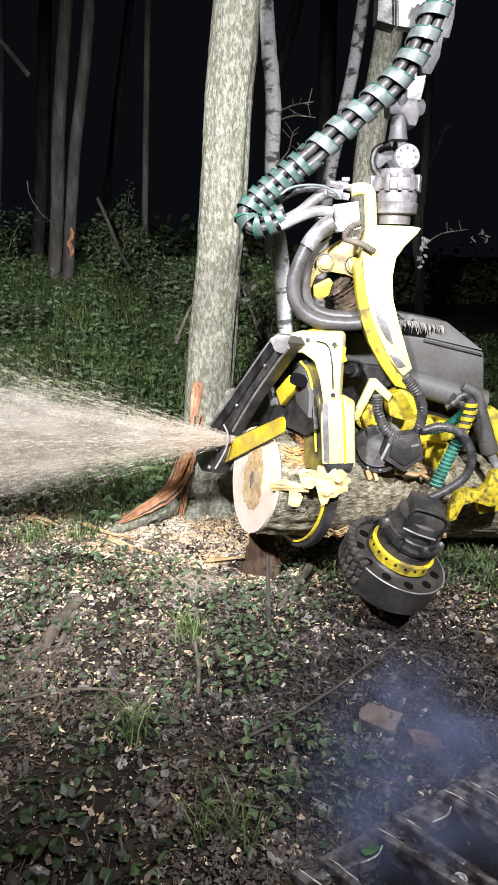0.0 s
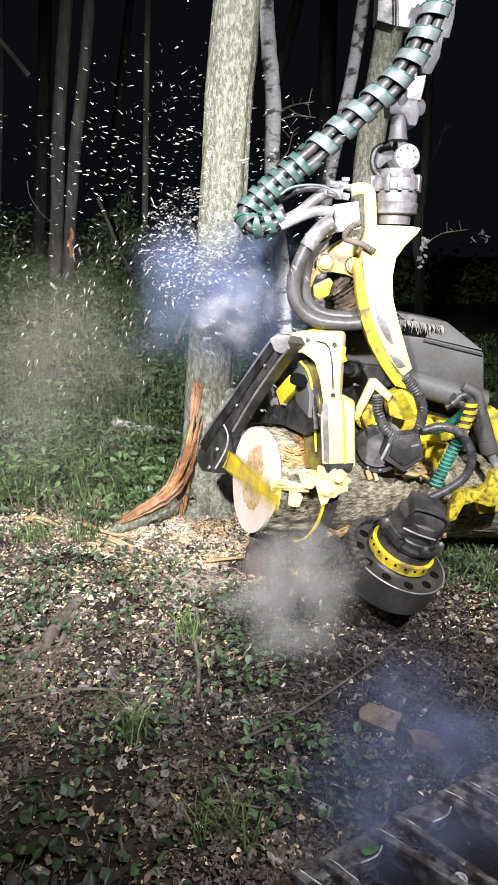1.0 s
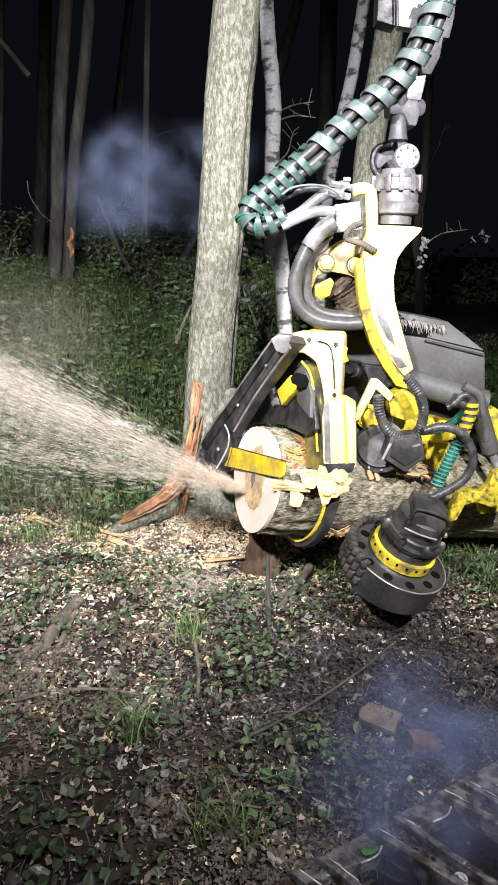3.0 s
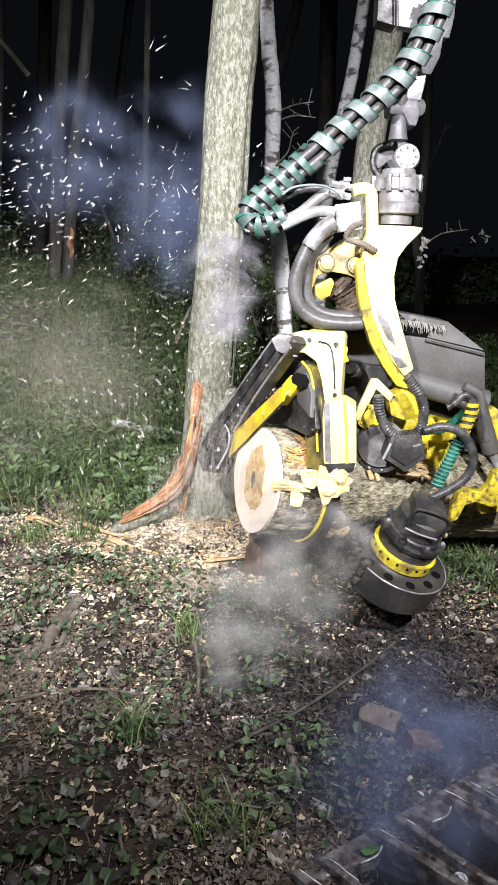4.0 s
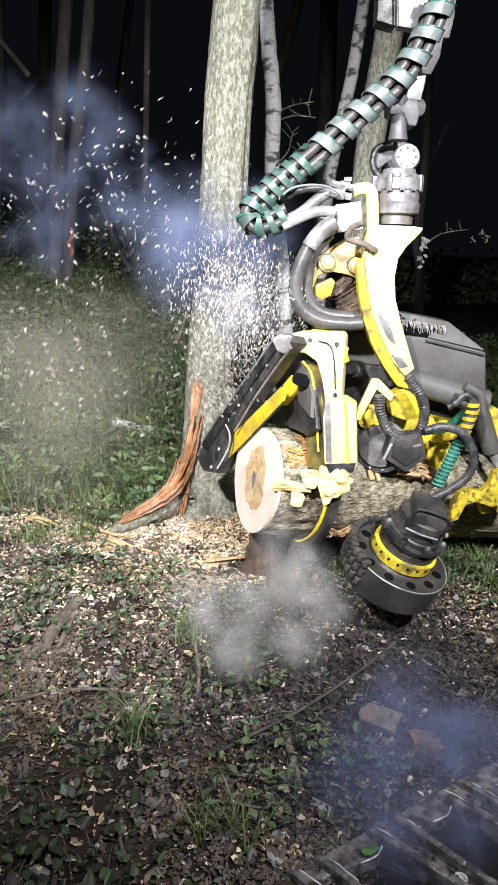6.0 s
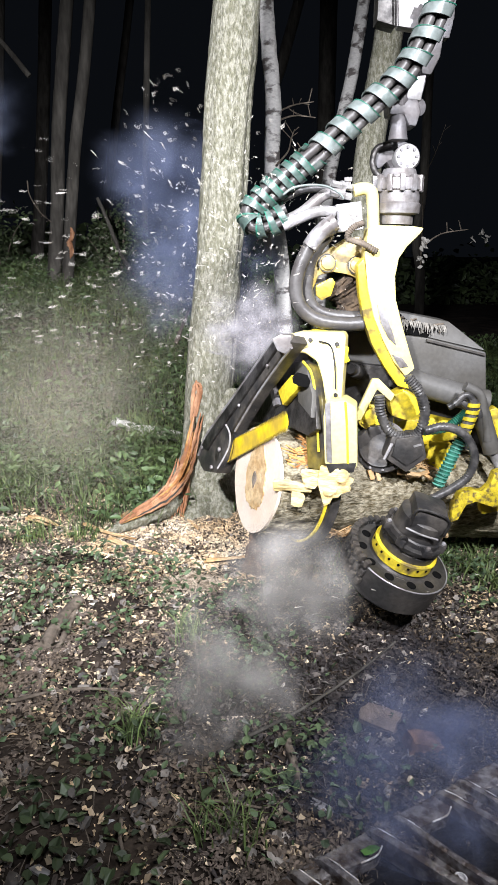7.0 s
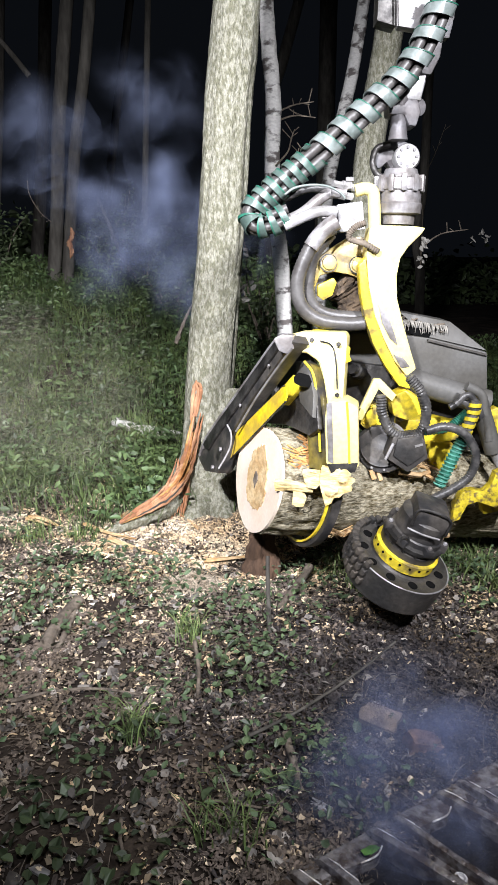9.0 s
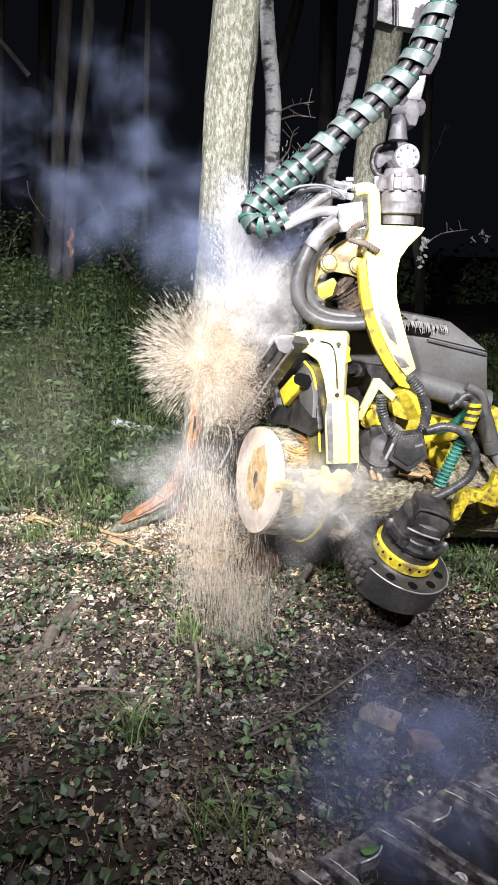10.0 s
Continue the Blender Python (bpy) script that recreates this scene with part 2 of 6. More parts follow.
def lathe(at, axis, profile, segs=32, bm=None):
    """A turned form: profile of (height along axis, radius)."""
    bm = bm or bmesh.new()
    d, s, u = basis(axis)
    at = Vector(at)
    rings = []
    for h, r in profile:
        rings.append([bm.verts.new(at + d * h + (s * math.cos(k * math.tau / segs) + u * math.sin(k * math.tau / segs)) * max(r, 0.0005)) for k in range(segs)])
    for a, b in zip(rings, rings[1:]):
        for k in range(segs):
            bm.faces.new((a[k], a[(k + 1) % segs], b[(k + 1) % segs], b[k]))
    bm.faces.new(rings[0][::-1]), bm.faces.new(rings[-1])
    return bm


def box(at, axis, hint, size, bevel=0.006, bm=None):
    """A block: size along (axis, hint, across), centred at a point."""
    d, s, u = basis(axis, hint)
    c = Vector(at) - d * size[0] / 2 - s * size[1] / 2 - u * size[2] / 2
    return prism([c, c + s * size[1], c + s * size[1] + u * size[2], c + u * size[2]], d * size[0], bevel, bm)


def helix(pts, radius, pitch, width, thick=0.004, steps=14, per=18, bm=None, start=0.0, first=0.0, last=1.0):
    """A flat strip wound round the path; pitch in metres, a number or a function of 0 to 1."""
    bm = bm or bmesh.new()
    path = frames(curve(pts, steps))
    cum, total = [0.0], 0.0
    for a, b in zip(path, path[1:]):
        total += (b[0] - a[0]).length
        cum.append(total)

    def at(s):
        i = max(j for j in range(len(cum) - 1) if cum[j] <= s) if s > 0 else 0
        t = (s - cum[i]) / max(cum[i + 1] - cum[i], 1e-6)
        a, b = path[i], path[i + 1]
        return [a[j].lerp(b[j], t) for j in range(4)]

    s, ang, prev = first * total, start, None
    while s < min(total - width, last * total):
        p, d, e, u = at(s)
        q = at(min(s + width, total - 1e-4))
        way = e * math.cos(ang) + u * math.sin(ang)
        way2 = q[2] * math.cos(ang) + q[3] * math.sin(ang)
        ring = [bm.verts.new(p + way * radius), bm.verts.new(q[0] + way2 * radius), bm.verts.new(q[0] + way2 * (radius + thick)), bm.verts.new(p + way * (radius + thick))]
        if prev:
            for k in range(4):
                bm.faces.new((prev[k], prev[(k + 1) % 4], ring[(k + 1) % 4], ring[k]))
        prev = ring
        step = pitch(s / total) if callable(pitch) else pitch
        s += step / per
        ang += math.tau / per
    return bm


def rise(x, y):
    """Height of the ground: flat by the machine, a bank behind."""
    t = min(max((y - 4.0) / 5.0, 0), 1)
    u = min(max((x - 0.2) / 1.4, 0), 1)
    return 1.17 * t * t * (3 - 2 * t) * (1 - 0.8 * u * u * (3 - 2 * u))


def bumpy(x, y):
    return rise(x, y) + 0.035 * noise.noise(Vector((x * 2.1, y * 2.1, 0))) + 0.014 * noise.noise(Vector((x * 8, y * 8, 3)))


# ---- ground ----
def build_ground():
    bm = bmesh.new()
    xs = np.concatenate([[-300, -90, -40, -20], np.linspace(-10, -3, 29), np.linspace(-2.9, 2.9, 117), np.linspace(3, 10, 29), [20, 40, 90, 300]])
    ys = np.concatenate([[-60, -20, -6, -2, -0.5], np.linspace(0.2, 6, 117), np.linspace(6.1, 14, 60), [16, 20, 30, 50, 90, 300]])
    grid = [[bm.verts.new((x, y, bumpy(x, y))) for x in xs] for y in ys]
    for a, b in zip(grid, grid[1:]):
        for i in range(len(xs) - 1):
            bm.faces.new((a[i], a[i + 1], b[i + 1], b[i]))
    solo("ground", bm, SOIL, (0, 0, 0), "dark forest soil rising to a bank behind the tree", "ground", kind="structure", smooth=180)


build_ground()

# ---- the felled log ----
AX = Vector((0.9199, 0.3552, -0.1661))       # along the log, away from its sawn end
CC = Vector((0.0254, 2.7500, 0.5123))       # middle of the sawn end
E1 = AX.cross(Vector((0, 0, 1))).normalized()   # across the log, towards the near side
E2 = E1.cross(AX).normalized()                  # up, in the sawing plane
RAD = 0.228


def sawn(e, z, s=0.0):
    return CC + E1 * e + E2 * z + AX * s


def log_radius(a):
    return RAD * (1 + 0.035 * math.sin(2 * a + 1) + 0.03 * math.sin(3 * a) + 0.02 * noise.noise(Vector((math.cos(a) * 3, math.sin(a) * 3, 0))))


def build_log():
    log = thing("felled_log", CC, "thick freshly sawn log with rough bark held in the harvester head", "log")
    bm, segs, rings = bmesh.new(), 150, []
    for i in range(150):
        s = 0.004 + i * 0.0168
        ring = []
        for k in range(segs):
            a = k * math.tau / segs
            r = log_radius(a) * (1 - 0.03 * s) + 0.010 * noise.fractal(Vector((math.cos(a) * 4, math.sin(a) * 4, s * 9)), 0.8, 2.2, 4) - 0.009 * abs(noise.noise(Vector((math.cos(a) * 11, math.sin(a) * 11, s * 16)))) + 0.003
            ring.append(bm.verts.new(sawn(math.cos(a) * r, math.sin(a) * r, s)))
        rings.append(ring)
    for a, b in zip(rings, rings[1:]):
        for k in range(segs):
            bm.faces.new((a[k], a[(k + 1) % segs], b[(k + 1) % segs], b[k]))
    bm.faces.new(rings[0]), bm.faces.new(rings[-1])
    part("bark", bm, LOGBARK, log, "mossy furrowed grey-brown bark", smooth=60)
    segs = 72
    ring = [sawn(math.cos(k * math.tau / segs) * log_radius(k * math.tau / segs) * 0.985, math.sin(k * math.tau / segs) * log_radius(k * math.tau / segs) * 0.985, 0.003) for k in range(segs)]
    part("sawn_face", prism(ring, AX * -0.012, 0), CUT, log, "pale freshly sawn end grain")
    heart = []
    for k in range(90):
        a = k * math.tau / 90
        r = 0.105 * (1 + 0.16 * noise.noise(Vector((math.cos(a) * 2.5, math.sin(a) * 2.5, 5))) + 0.10 * noise.noise(Vector((math.cos(a) * 9, math.sin(a) * 9, 2))))
        heart.append(sawn(math.cos(a) * r * 0.92 + 0.01, math.sin(a) * r * 1.25 + 0.008, -0.008))
    part("heartwood", prism(heart, AX * -0.006, 0), HEART, log, "orange-brown rotten heartwood patch")
    pith = [sawn(math.cos(k) * 0.018 * random.uniform(0.6, 1.3), math.sin(k) * 0.035 * random.uniform(0.7, 1.2), -0.013) for k in (0, 0.7, 1.4, 2.1, 2.8, 3.5, 4.2, 4.9, 5.6)]
    part("pith_hole", prism(pith, AX * -0.004, 0), TWIG, log, "dark rotten pith")
    # torn bark with orange wood on the near upper side and along the underside
    for name, a, s, w, l in (("torn_patch", 0.62, 0.10, 0.10, 0.13), ("torn_patch", 0.95, 0.16, 0.07, 0.09), ("torn_patch", -0.75, 0.42, 0.05, 0.30), ("torn_patch", -0.85, 0.75, 0.04, 0.22), ("torn_patch", 0.75, 0.62, 0.08, 0.2)):
        bm = bmesh.new()
        for k in range(70):
            aa = a + random.uniform(-w, w) * 2
            s0 = s + random.uniform(-l, l) * 0.6
            r = RAD * (1 - 0.03 * s0) + random.uniform(0.006, 0.016)
            p = sawn(math.cos(aa) * r, math.sin(aa) * r, s0)
            out = (E1 * math.cos(aa) + E2 * math.sin(aa))
            d = (AX + E1 * random.uniform(-0.5, 0.5) + E2 * random.uniform(-0.5, 0.5)).normalized()
            box(p, d, out, (random.uniform(0.02, 0.08), 0.003, random.uniform(0.003, 0.009)), 0, bm)
        tagged(part(name, bm, ORANGE if s < 0.2 else SPLINT, log, "torn orange wood"), kind="stuff")
    for a, b in (([(0.469, 2.680, 0.572), (0.484, 2.680, 0.535)], 0.012), ([(0.500, 2.680, 0.563), (0.511, 2.680, 0.530)], 0.01), ([(0.586, 2.700, 0.557), (0.677, 2.700, 0.543)], 0.012), ([(0.628, 2.720, 0.527), (0.717, 2.720, 0.551)], 0.01), ([(0.690, 2.720, 0.546), (0.728, 2.720, 0.522)], 0.009)):
        part("wood_strip", tube(a, b, 5, 3, wob=0.4), SPLINT, log, "torn orange wood strip")
    return log


# ---- the harvester head ----
def hose(name, pts, r, parent, material=None, ribs=0.0, steps=10, label="", segs=10):
    return part(name, tube(pts, r, segs, steps, ribs=ribs), material or RUBBER, parent, label, 60)


def bolt(parent, at, axis, r=0.008, h=0.008, material=None):
    return part("bolt", lathe(at, axis, [(0, r), (h * 0.8, r), (h, r * 0.8)], 6), material or STEEL, parent)


PIVOT = Vector((-0.126, 3.087, 0.517))


def build_head():
    head = thing("tree_harvester", (0.508, 2.850, 0.840), "yellow harvester head with black saw box gripping the log", "harvester")
    back = Vector((0.0, 1.0, 0.0))
    # rotator
    rot = part("rotator", lathe((0.558, 2.850, 1.510), (0.02, 0, 1), [(0, 0.062), (0.035, 0.064), (0.04, 0.085), (0.075, 0.088), (0.08, 0.082), (0.12, 0.082), (0.125, 0.090), (0.165, 0.088), (0.17, 0.07), (0.20, 0.06)], 36), STEEL, head, "grey steel rotator housing")
    for k in range(12):
        a = k * math.tau / 12
        c = Vector((0.558, 2.850, 1.510))
        part("lug", box(c + Vector((0.087 * math.cos(a), 0.087 * math.sin(a), 0.147)), (0, 0, 1), (math.cos(a), math.sin(a), 0), (0.06, 0.02, 0.020), 0.004), STEEL, rot)
    # yellow tilt link
    arm = part("tilt_link", prism([(0.434, 2.740, 1.497), (0.467, 2.740, 1.505), (0.602, 2.740, 1.501), (0.646, 2.740, 1.495), (0.631, 2.740, 1.473), (0.585, 2.740, 1.427), (0.556, 2.740, 1.384), (0.546, 2.740, 1.318), (0.553, 2.740, 1.234), (0.580, 2.740, 1.144), (0.616, 2.740, 1.036), (0.642, 2.740, 0.965), (0.604, 2.740, 0.934), (0.552, 2.740, 0.996), (0.504, 2.740, 1.084), (0.463, 2.740, 1.178), (0.437, 2.740, 1.286), (0.424, 2.740, 1.400)], back * 0.10, 0.012), LITWORN, head, "worn yellow curved link, paled for strong light")
    part("link_flange", prism([(0.421, 2.720, 1.390), (0.436, 2.720, 1.287), (0.464, 2.720, 1.176), (0.505, 2.720, 1.077), (0.553, 2.720, 0.990), (0.600, 2.720, 0.933), (0.620, 2.720, 0.888), (0.571, 2.720, 0.901), (0.515, 2.720, 0.977), (0.463, 2.720, 1.064), (0.428, 2.720, 1.159), (0.407, 2.720, 1.256), (0.395, 2.720, 1.359)], back * 0.07, 0.008), YELLOW, head)
    part("link_wear", prism([(0.480, 2.735, 1.213), (0.516, 2.735, 1.179), (0.551, 2.735, 1.093), (0.561, 2.735, 1.058), (0.530, 2.735, 1.084), (0.496, 2.735, 1.145)], back * 0.02, 0.003), STEEL, arm, "scraped bare metal")
    part("link_wear", prism([(0.546, 2.735, 1.023), (0.586, 2.735, 1.010), (0.614, 2.735, 0.975), (0.579, 2.735, 0.970)], back * 0.02, 0.003), STEEL, arm, "scraped bare metal")
    part("upper_bracket", prism([(0.221, 2.840, 1.327), (0.253, 2.840, 1.383), (0.304, 2.840, 1.421), (0.360, 2.840, 1.455), (0.417, 2.840, 1.467), (0.461, 2.840, 1.442), (0.456, 2.840, 1.357), (0.419, 2.840, 1.306), (0.374, 2.840, 1.323), (0.320, 2.840, 1.332), (0.263, 2.840, 1.319), (0.238, 2.840, 1.249), (0.220, 2.840, 1.282)], back * 0.06, 0.008), SCRAPED, head, "scraped yellow bracket plate")
    for q in ((0.294, 2.830, 1.366), (0.408, 2.830, 1.358)):
        cap = part("pin_cap", lathe(q, (0.1, -1, 0.1), [(0, 0.031), (0.006, 0.031), (0.007, 0.026), (0.018, 0.025), (0.021, 0.019), (0.021, 0.006)], 24), SCRAPED, head)
        part("cap_gap", lathe(q, (0.1, -1, 0.1), [(0, 0.035), (0.003, 0.035), (0.003, 0.032)], 24), BLACK, cap, "dark greasy gap")
    lug = part("yellow_lug", prism([(0.253, 2.820, 1.281), (0.314, 2.820, 1.311), (0.328, 2.820, 1.294), (0.312, 2.820, 1.242), (0.277, 2.820, 1.224), (0.254, 2.820, 1.242)], back * 0.03, 0.004), YELLOW, head)
    part("lug_hole", lathe((0.284, 2.815, 1.257), (0, -1, 0), [(0, 0.012), (0.006, 0.012), (0.006, 0.008)], 14), HOLE, lug)
    part("lug_hole", lathe((0.293, 2.815, 1.288), (0, -1, 0), [(0, 0.015), (0.006, 0.015), (0.006, 0.010)], 14), HOLE, lug)
    part("mud_block", tube([(0.344, 2.920, 1.294), (0.377, 2.920, 1.254), (0.407, 2.920, 1.200), (0.432, 2.920, 1.141)], lambda t: 0.062 + 0.012 * math.sin(t * 9), 18, 8, wob=0.35), mat("dried_mud", (0.17, 0.12, 0.075), 0.95, second=(0.07, 0.05, 0.035), scale=26, amount=0.7, bump=1.0), head, "dirty cast housing")
    # pipe, valve block and fittings at the top
    hose("bent_pipe", [(0.383, 2.800, 1.629), (0.421, 2.800, 1.637), (0.449, 2.800, 1.625), (0.457, 2.800, 1.581), (0.463, 2.800, 1.495)], 0.024, head, LITWORN, label="pale yellow steel pipe")
    vb = part("valve_block", prism([(0.317, 2.800, 1.581), (0.414, 2.800, 1.593), (0.427, 2.800, 1.491), (0.329, 2.800, 1.479)], back * 0.10, 0.006), PALE, head, "grey valve block")
    part("valve_side", prism([(0.259, 2.860, 1.572), (0.319, 2.860, 1.585), (0.331, 2.860, 1.485), (0.273, 2.860, 1.514)], back * 0.08, 0.006), STEEL, head)
    for q in ((0.353, 2.800, 1.645), (0.346, 2.800, 1.613)):
        part("fitting", lathe(q, (-0.9, -0.3, 0.15), [(-0.03, 0.014), (0, 0.014), (0.001, 0.019), (0.022, 0.019), (0.023, 0.013), (0.06, 0.013)], 6), PALE, head)
    part("fitting", lathe((0.360, 2.790, 1.636), (0, 0, 1), [(0, 0.011), (0.025, 0.011), (0.026, 0.016), (0.04, 0.016)], 6), PALE, head)
    hose("hose", [(0.126, 2.800, 1.520), (0.190, 2.800, 1.552), (0.278, 2.800, 1.617), (0.350, 2.800, 1.621)], 0.021, head, STEEL, label="silvery hydraulic hose")
    hose("hose", [(0.117, 2.770, 1.502), (0.209, 2.770, 1.543), (0.264, 2.770, 1.555), (0.314, 2.770, 1.551)], 0.021, head, PALE)
    hose("hose", [(0.080, 2.840, 1.583), (0.191, 2.840, 1.636), (0.298, 2.840, 1.640), (0.350, 2.840, 1.624)], 0.016, head, RUBBER)
    hose("hose", [(0.414, 2.720, 1.512), (0.373, 2.720, 1.493), (0.357, 2.720, 1.457), (0.417, 2.720, 1.436), (0.468, 2.720, 1.408)], 0.010, head, TWIG, 0.003, 12)
    hose("cord", [(0.116, 2.74, 1.611), (0.153, 2.74, 1.635), (0.215, 2.74, 1.645), (0.277, 2.74, 1.639), (0.324, 2.74, 1.615), (0.339, 2.74, 1.597)], 0.0045, head, WRAP, label="thin pale green cord")
    # two ribbed hoses bowing out and into the body
    hose("ribbed_hose", [(0.302, 2.760, 1.498), (0.244, 2.760, 1.461), (0.199, 2.760, 1.388), (0.170, 2.760, 1.296), (0.185, 2.760, 1.211), (0.251, 2.760, 1.155), (0.361, 2.760, 1.138), (0.435, 2.760, 1.142)], 0.026, head, DUSTY, 0.0025, 14, "black ribbed hydraulic hose", 14)
    hose("ribbed_hose", [(0.300, 2.810, 1.479), (0.241, 2.810, 1.408), (0.217, 2.810, 1.324), (0.223, 2.810, 1.229), (0.277, 2.810, 1.177), (0.375, 2.810, 1.160), (0.442, 2.810, 1.160)], 0.024, head, DUSTY, 0.0025, 14, segs=14)
    part("hose_sleeve", tube([(0.313, 2.750, 1.518), (0.280, 2.750, 1.498), (0.243, 2.750, 1.461), (0.218, 2.750, 1.425)], 0.031, 12, 6), STEEL, head, "shiny hose sleeve")
    # grey covers
    cov = part("motor_cover", prism([(0.386, 2.980, 1.084), (0.614, 2.980, 1.075), (0.738, 2.980, 1.061), (0.995, 2.980, 0.999), (1.013, 2.980, 0.795), (0.820, 2.980, 0.839), (0.609, 2.980, 0.903), (0.396, 2.980, 0.936)], back * 0.26, 0.012), GREY, head, "dark grey plastic motor cover")
    part("cover_roof", prism([(0.617, 3.020, 1.165), (0.839, 3.020, 1.123), (0.996, 2.985, 1.003), (0.739, 2.985, 1.062)], (0, 0.2, 0.0), 0.006), GREY, head)
    part("cover_roof", prism([(0.387, 3.000, 1.134), (0.614, 3.000, 1.157), (0.753, 3.000, 1.058), (0.394, 3.000, 1.063)], back * 0.2, 0.01), GREY, head)
    part("cover_seam", prism([(0.736, 2.968, 1.055), (0.989, 2.968, 0.993), (0.990, 2.968, 0.984), (0.736, 2.968, 1.046)], (0, 0.02, 0), 0), BLACK, cov)
    part("cover_opening", prism([(0.62, 2.985, 1.115), (0.757, 2.985, 1.089), (0.743, 2.985, 1.058), (0.625, 2.985, 1.084)], (0, 0.03, 0), 0), HOLE, cov, "dark torn opening")
    for k in range(34):
        p = Vector((0.617, 2.982, 1.124)).lerp(Vector((0.818, 2.982, 1.094)), k / 33 + random.uniform(-0.02, 0.02))
        drop = random.uniform(0.012, 0.042) * (1.0 if k < 25 else 0.5)
        part("torn_fibre", tube([p + Vector((0, 0.02, 0.012)), p + Vector((0, -0.004, 0.0)), p + Vector((random.uniform(-0.008, 0.012), -0.008, -drop))], lambda t: 0.0042 - 0.0034 * t, 5, 3), FIBRE, cov, "shredded pale fibre")
    moss = bmesh.new()
    for k in range(60):
        t = random.random()
        c = Vector((0.622, 2.990, 1.135)).lerp(Vector((0.817, 2.980, 1.089)), t) + Vector((0, random.uniform(0, 0.12), random.uniform(-0.012, 0.02)))
        box(c, (random.uniform(-1, 1), random.uniform(-1, 1), random.uniform(-0.4, 0.8)), (0, 0, 1), (random.uniform(0.02, 0.06), 0.006, random.uniform(0.006, 0.02)), 0, moss)
    part("bark_debris", moss, TWIG, head, "torn bark lying on the cover")
    part("under_cover", tube([(0.598, 2.930, 0.911), (0.758, 2.930, 0.858), (0.928, 2.930, 0.810), (0.996, 2.930, 0.795)], 0.052, 16, 6), GREY, head)
    part("body_plate", prism([(0.377, 2.950, 0.965), (0.591, 2.950, 0.941), (0.706, 2.950, 0.845), (0.729, 2.950, 0.717), (0.629, 2.950, 0.672), (0.484, 2.950, 0.652), (0.414, 2.950, 0.722)], back * 0.12, 0.01), IRON, head)
    part("body_block", prism([(0.641, 3.050, 0.826), (0.893, 3.050, 0.770), (1.068, 3.050, 0.699), (1.113, 3.050, 0.543), (0.915, 3.050, 0.474), (0.707, 3.050, 0.543)], back * 0.12, 0.012), IRON, head)
    part("sensor", lathe((0.447, 2.900, 0.925), (-0.5, -0.8, 0.3), [(0, 0.03), (0.06, 0.03), (0.062, 0.022), (0.09, 0.02)], 16), IRON, head)
    # saw box arching over the log's end
    rim = [(-0.263, 3.318, 0.433), (-0.244, 3.301, 0.501), (-0.212, 3.249, 0.565), (-0.050, 2.960, 0.843), (0.081, 2.728, 1.072), (0.108, 2.671, 1.104), (0.135, 2.608, 1.115), (0.145, 2.569, 1.091), (0.123, 2.611, 1.057), (-0.002, 2.832, 0.834), (-0.096, 2.985, 0.643), (-0.122, 2.999, 0.526), (-0.161, 3.059, 0.439), (-0.229, 3.216, 0.401)]
    sb = part("saw_box", prism(rim, AX * 0.07, 0.008), BLACK, head, "black steel saw box")
    part("saw_box_back", prism([(-0.083, 3.267, 0.594), (0.070, 3.006, 0.888), (0.161, 2.844, 1.044), (0.214, 2.701, 1.032), (0.234, 2.594, 0.912), (0.239, 2.519, 0.778), (0.210, 2.574, 0.739), (0.134, 2.769, 0.735), (0.018, 3.046, 0.679), (-0.044, 3.172, 0.607)], AX * 0.02, 0.004), IRON, sb)
    part("box_rib", prism([(0.069, 2.949, 0.879), (0.083, 2.921, 0.893), (0.104, 2.826, 0.807), (0.091, 2.852, 0.792)], AX * 0.02, 0), STEEL, sb)
    part("box_edge", tube([(-0.255, 3.298, 0.456), (-0.205, 3.227, 0.582), (-0.045, 2.942, 0.856), (0.084, 2.710, 1.078), (0.123, 2.626, 1.113)], 0.007, 8, 4), STEEL, sb, "scuffed bare edge")
    part("yellow_guard", prism([(0.107, 2.815, 0.865), (0.156, 2.726, 0.945), (0.175, 2.657, 0.900), (0.148, 2.708, 0.859), (0.124, 2.751, 0.818)], AX * 0.025, 0.004), YELLOW, sb)
    for q in ((-0.229, 3.253, 0.508), (-0.179, 3.097, 0.455), (-0.139, 3.041, 0.556)):
        bolt(sb, q, -AX, 0.010, 0.010)
    part("bar_mount", lathe(PIVOT - AX * 0.03, AX, [(0, 0.03), (0.012, 0.034), (0.05, 0.034)], 20), IRON, sb)
    part("inner_edge", tube([(-0.070, 2.929, 0.667), (0.016, 2.788, 0.843), (0.104, 2.636, 1.003), (0.145, 2.560, 1.072)], 0.005, 8, 4), STEEL, sb, "worn inner edge")
    part("box_lip", prism([(-0.241, 3.264, 0.511), (-0.210, 3.213, 0.574), (0.080, 2.698, 1.076), (0.099, 2.645, 1.069), (-0.179, 3.133, 0.574), (-0.209, 3.182, 0.512)], AX * 0.012, 0.002), IRON, sb)
    part("inner_panel", prism([(0.167, 2.764, 0.992), (0.204, 2.673, 1.006), (0.224, 2.570, 0.895), (0.219, 2.545, 0.815), (0.180, 2.662, 0.850)], AX * 0.02, 0.003), GREY, sb)
    for q in ((0.063, 2.704, 0.984), (-0.050, 2.904, 0.786), (0.122, 2.604, 1.099)):
        bolt(sb, q, -AX, 0.007, 0.007)
    part("box_trim", tube([(-0.109, 2.93, 0.697), (-0.092, 2.93, 0.657), (-0.095, 2.93, 0.602), (-0.12, 2.93, 0.546), (-0.147, 2.93, 0.5)], 0.004, 8, 5), PALE, sb, "bright rubbed trim")
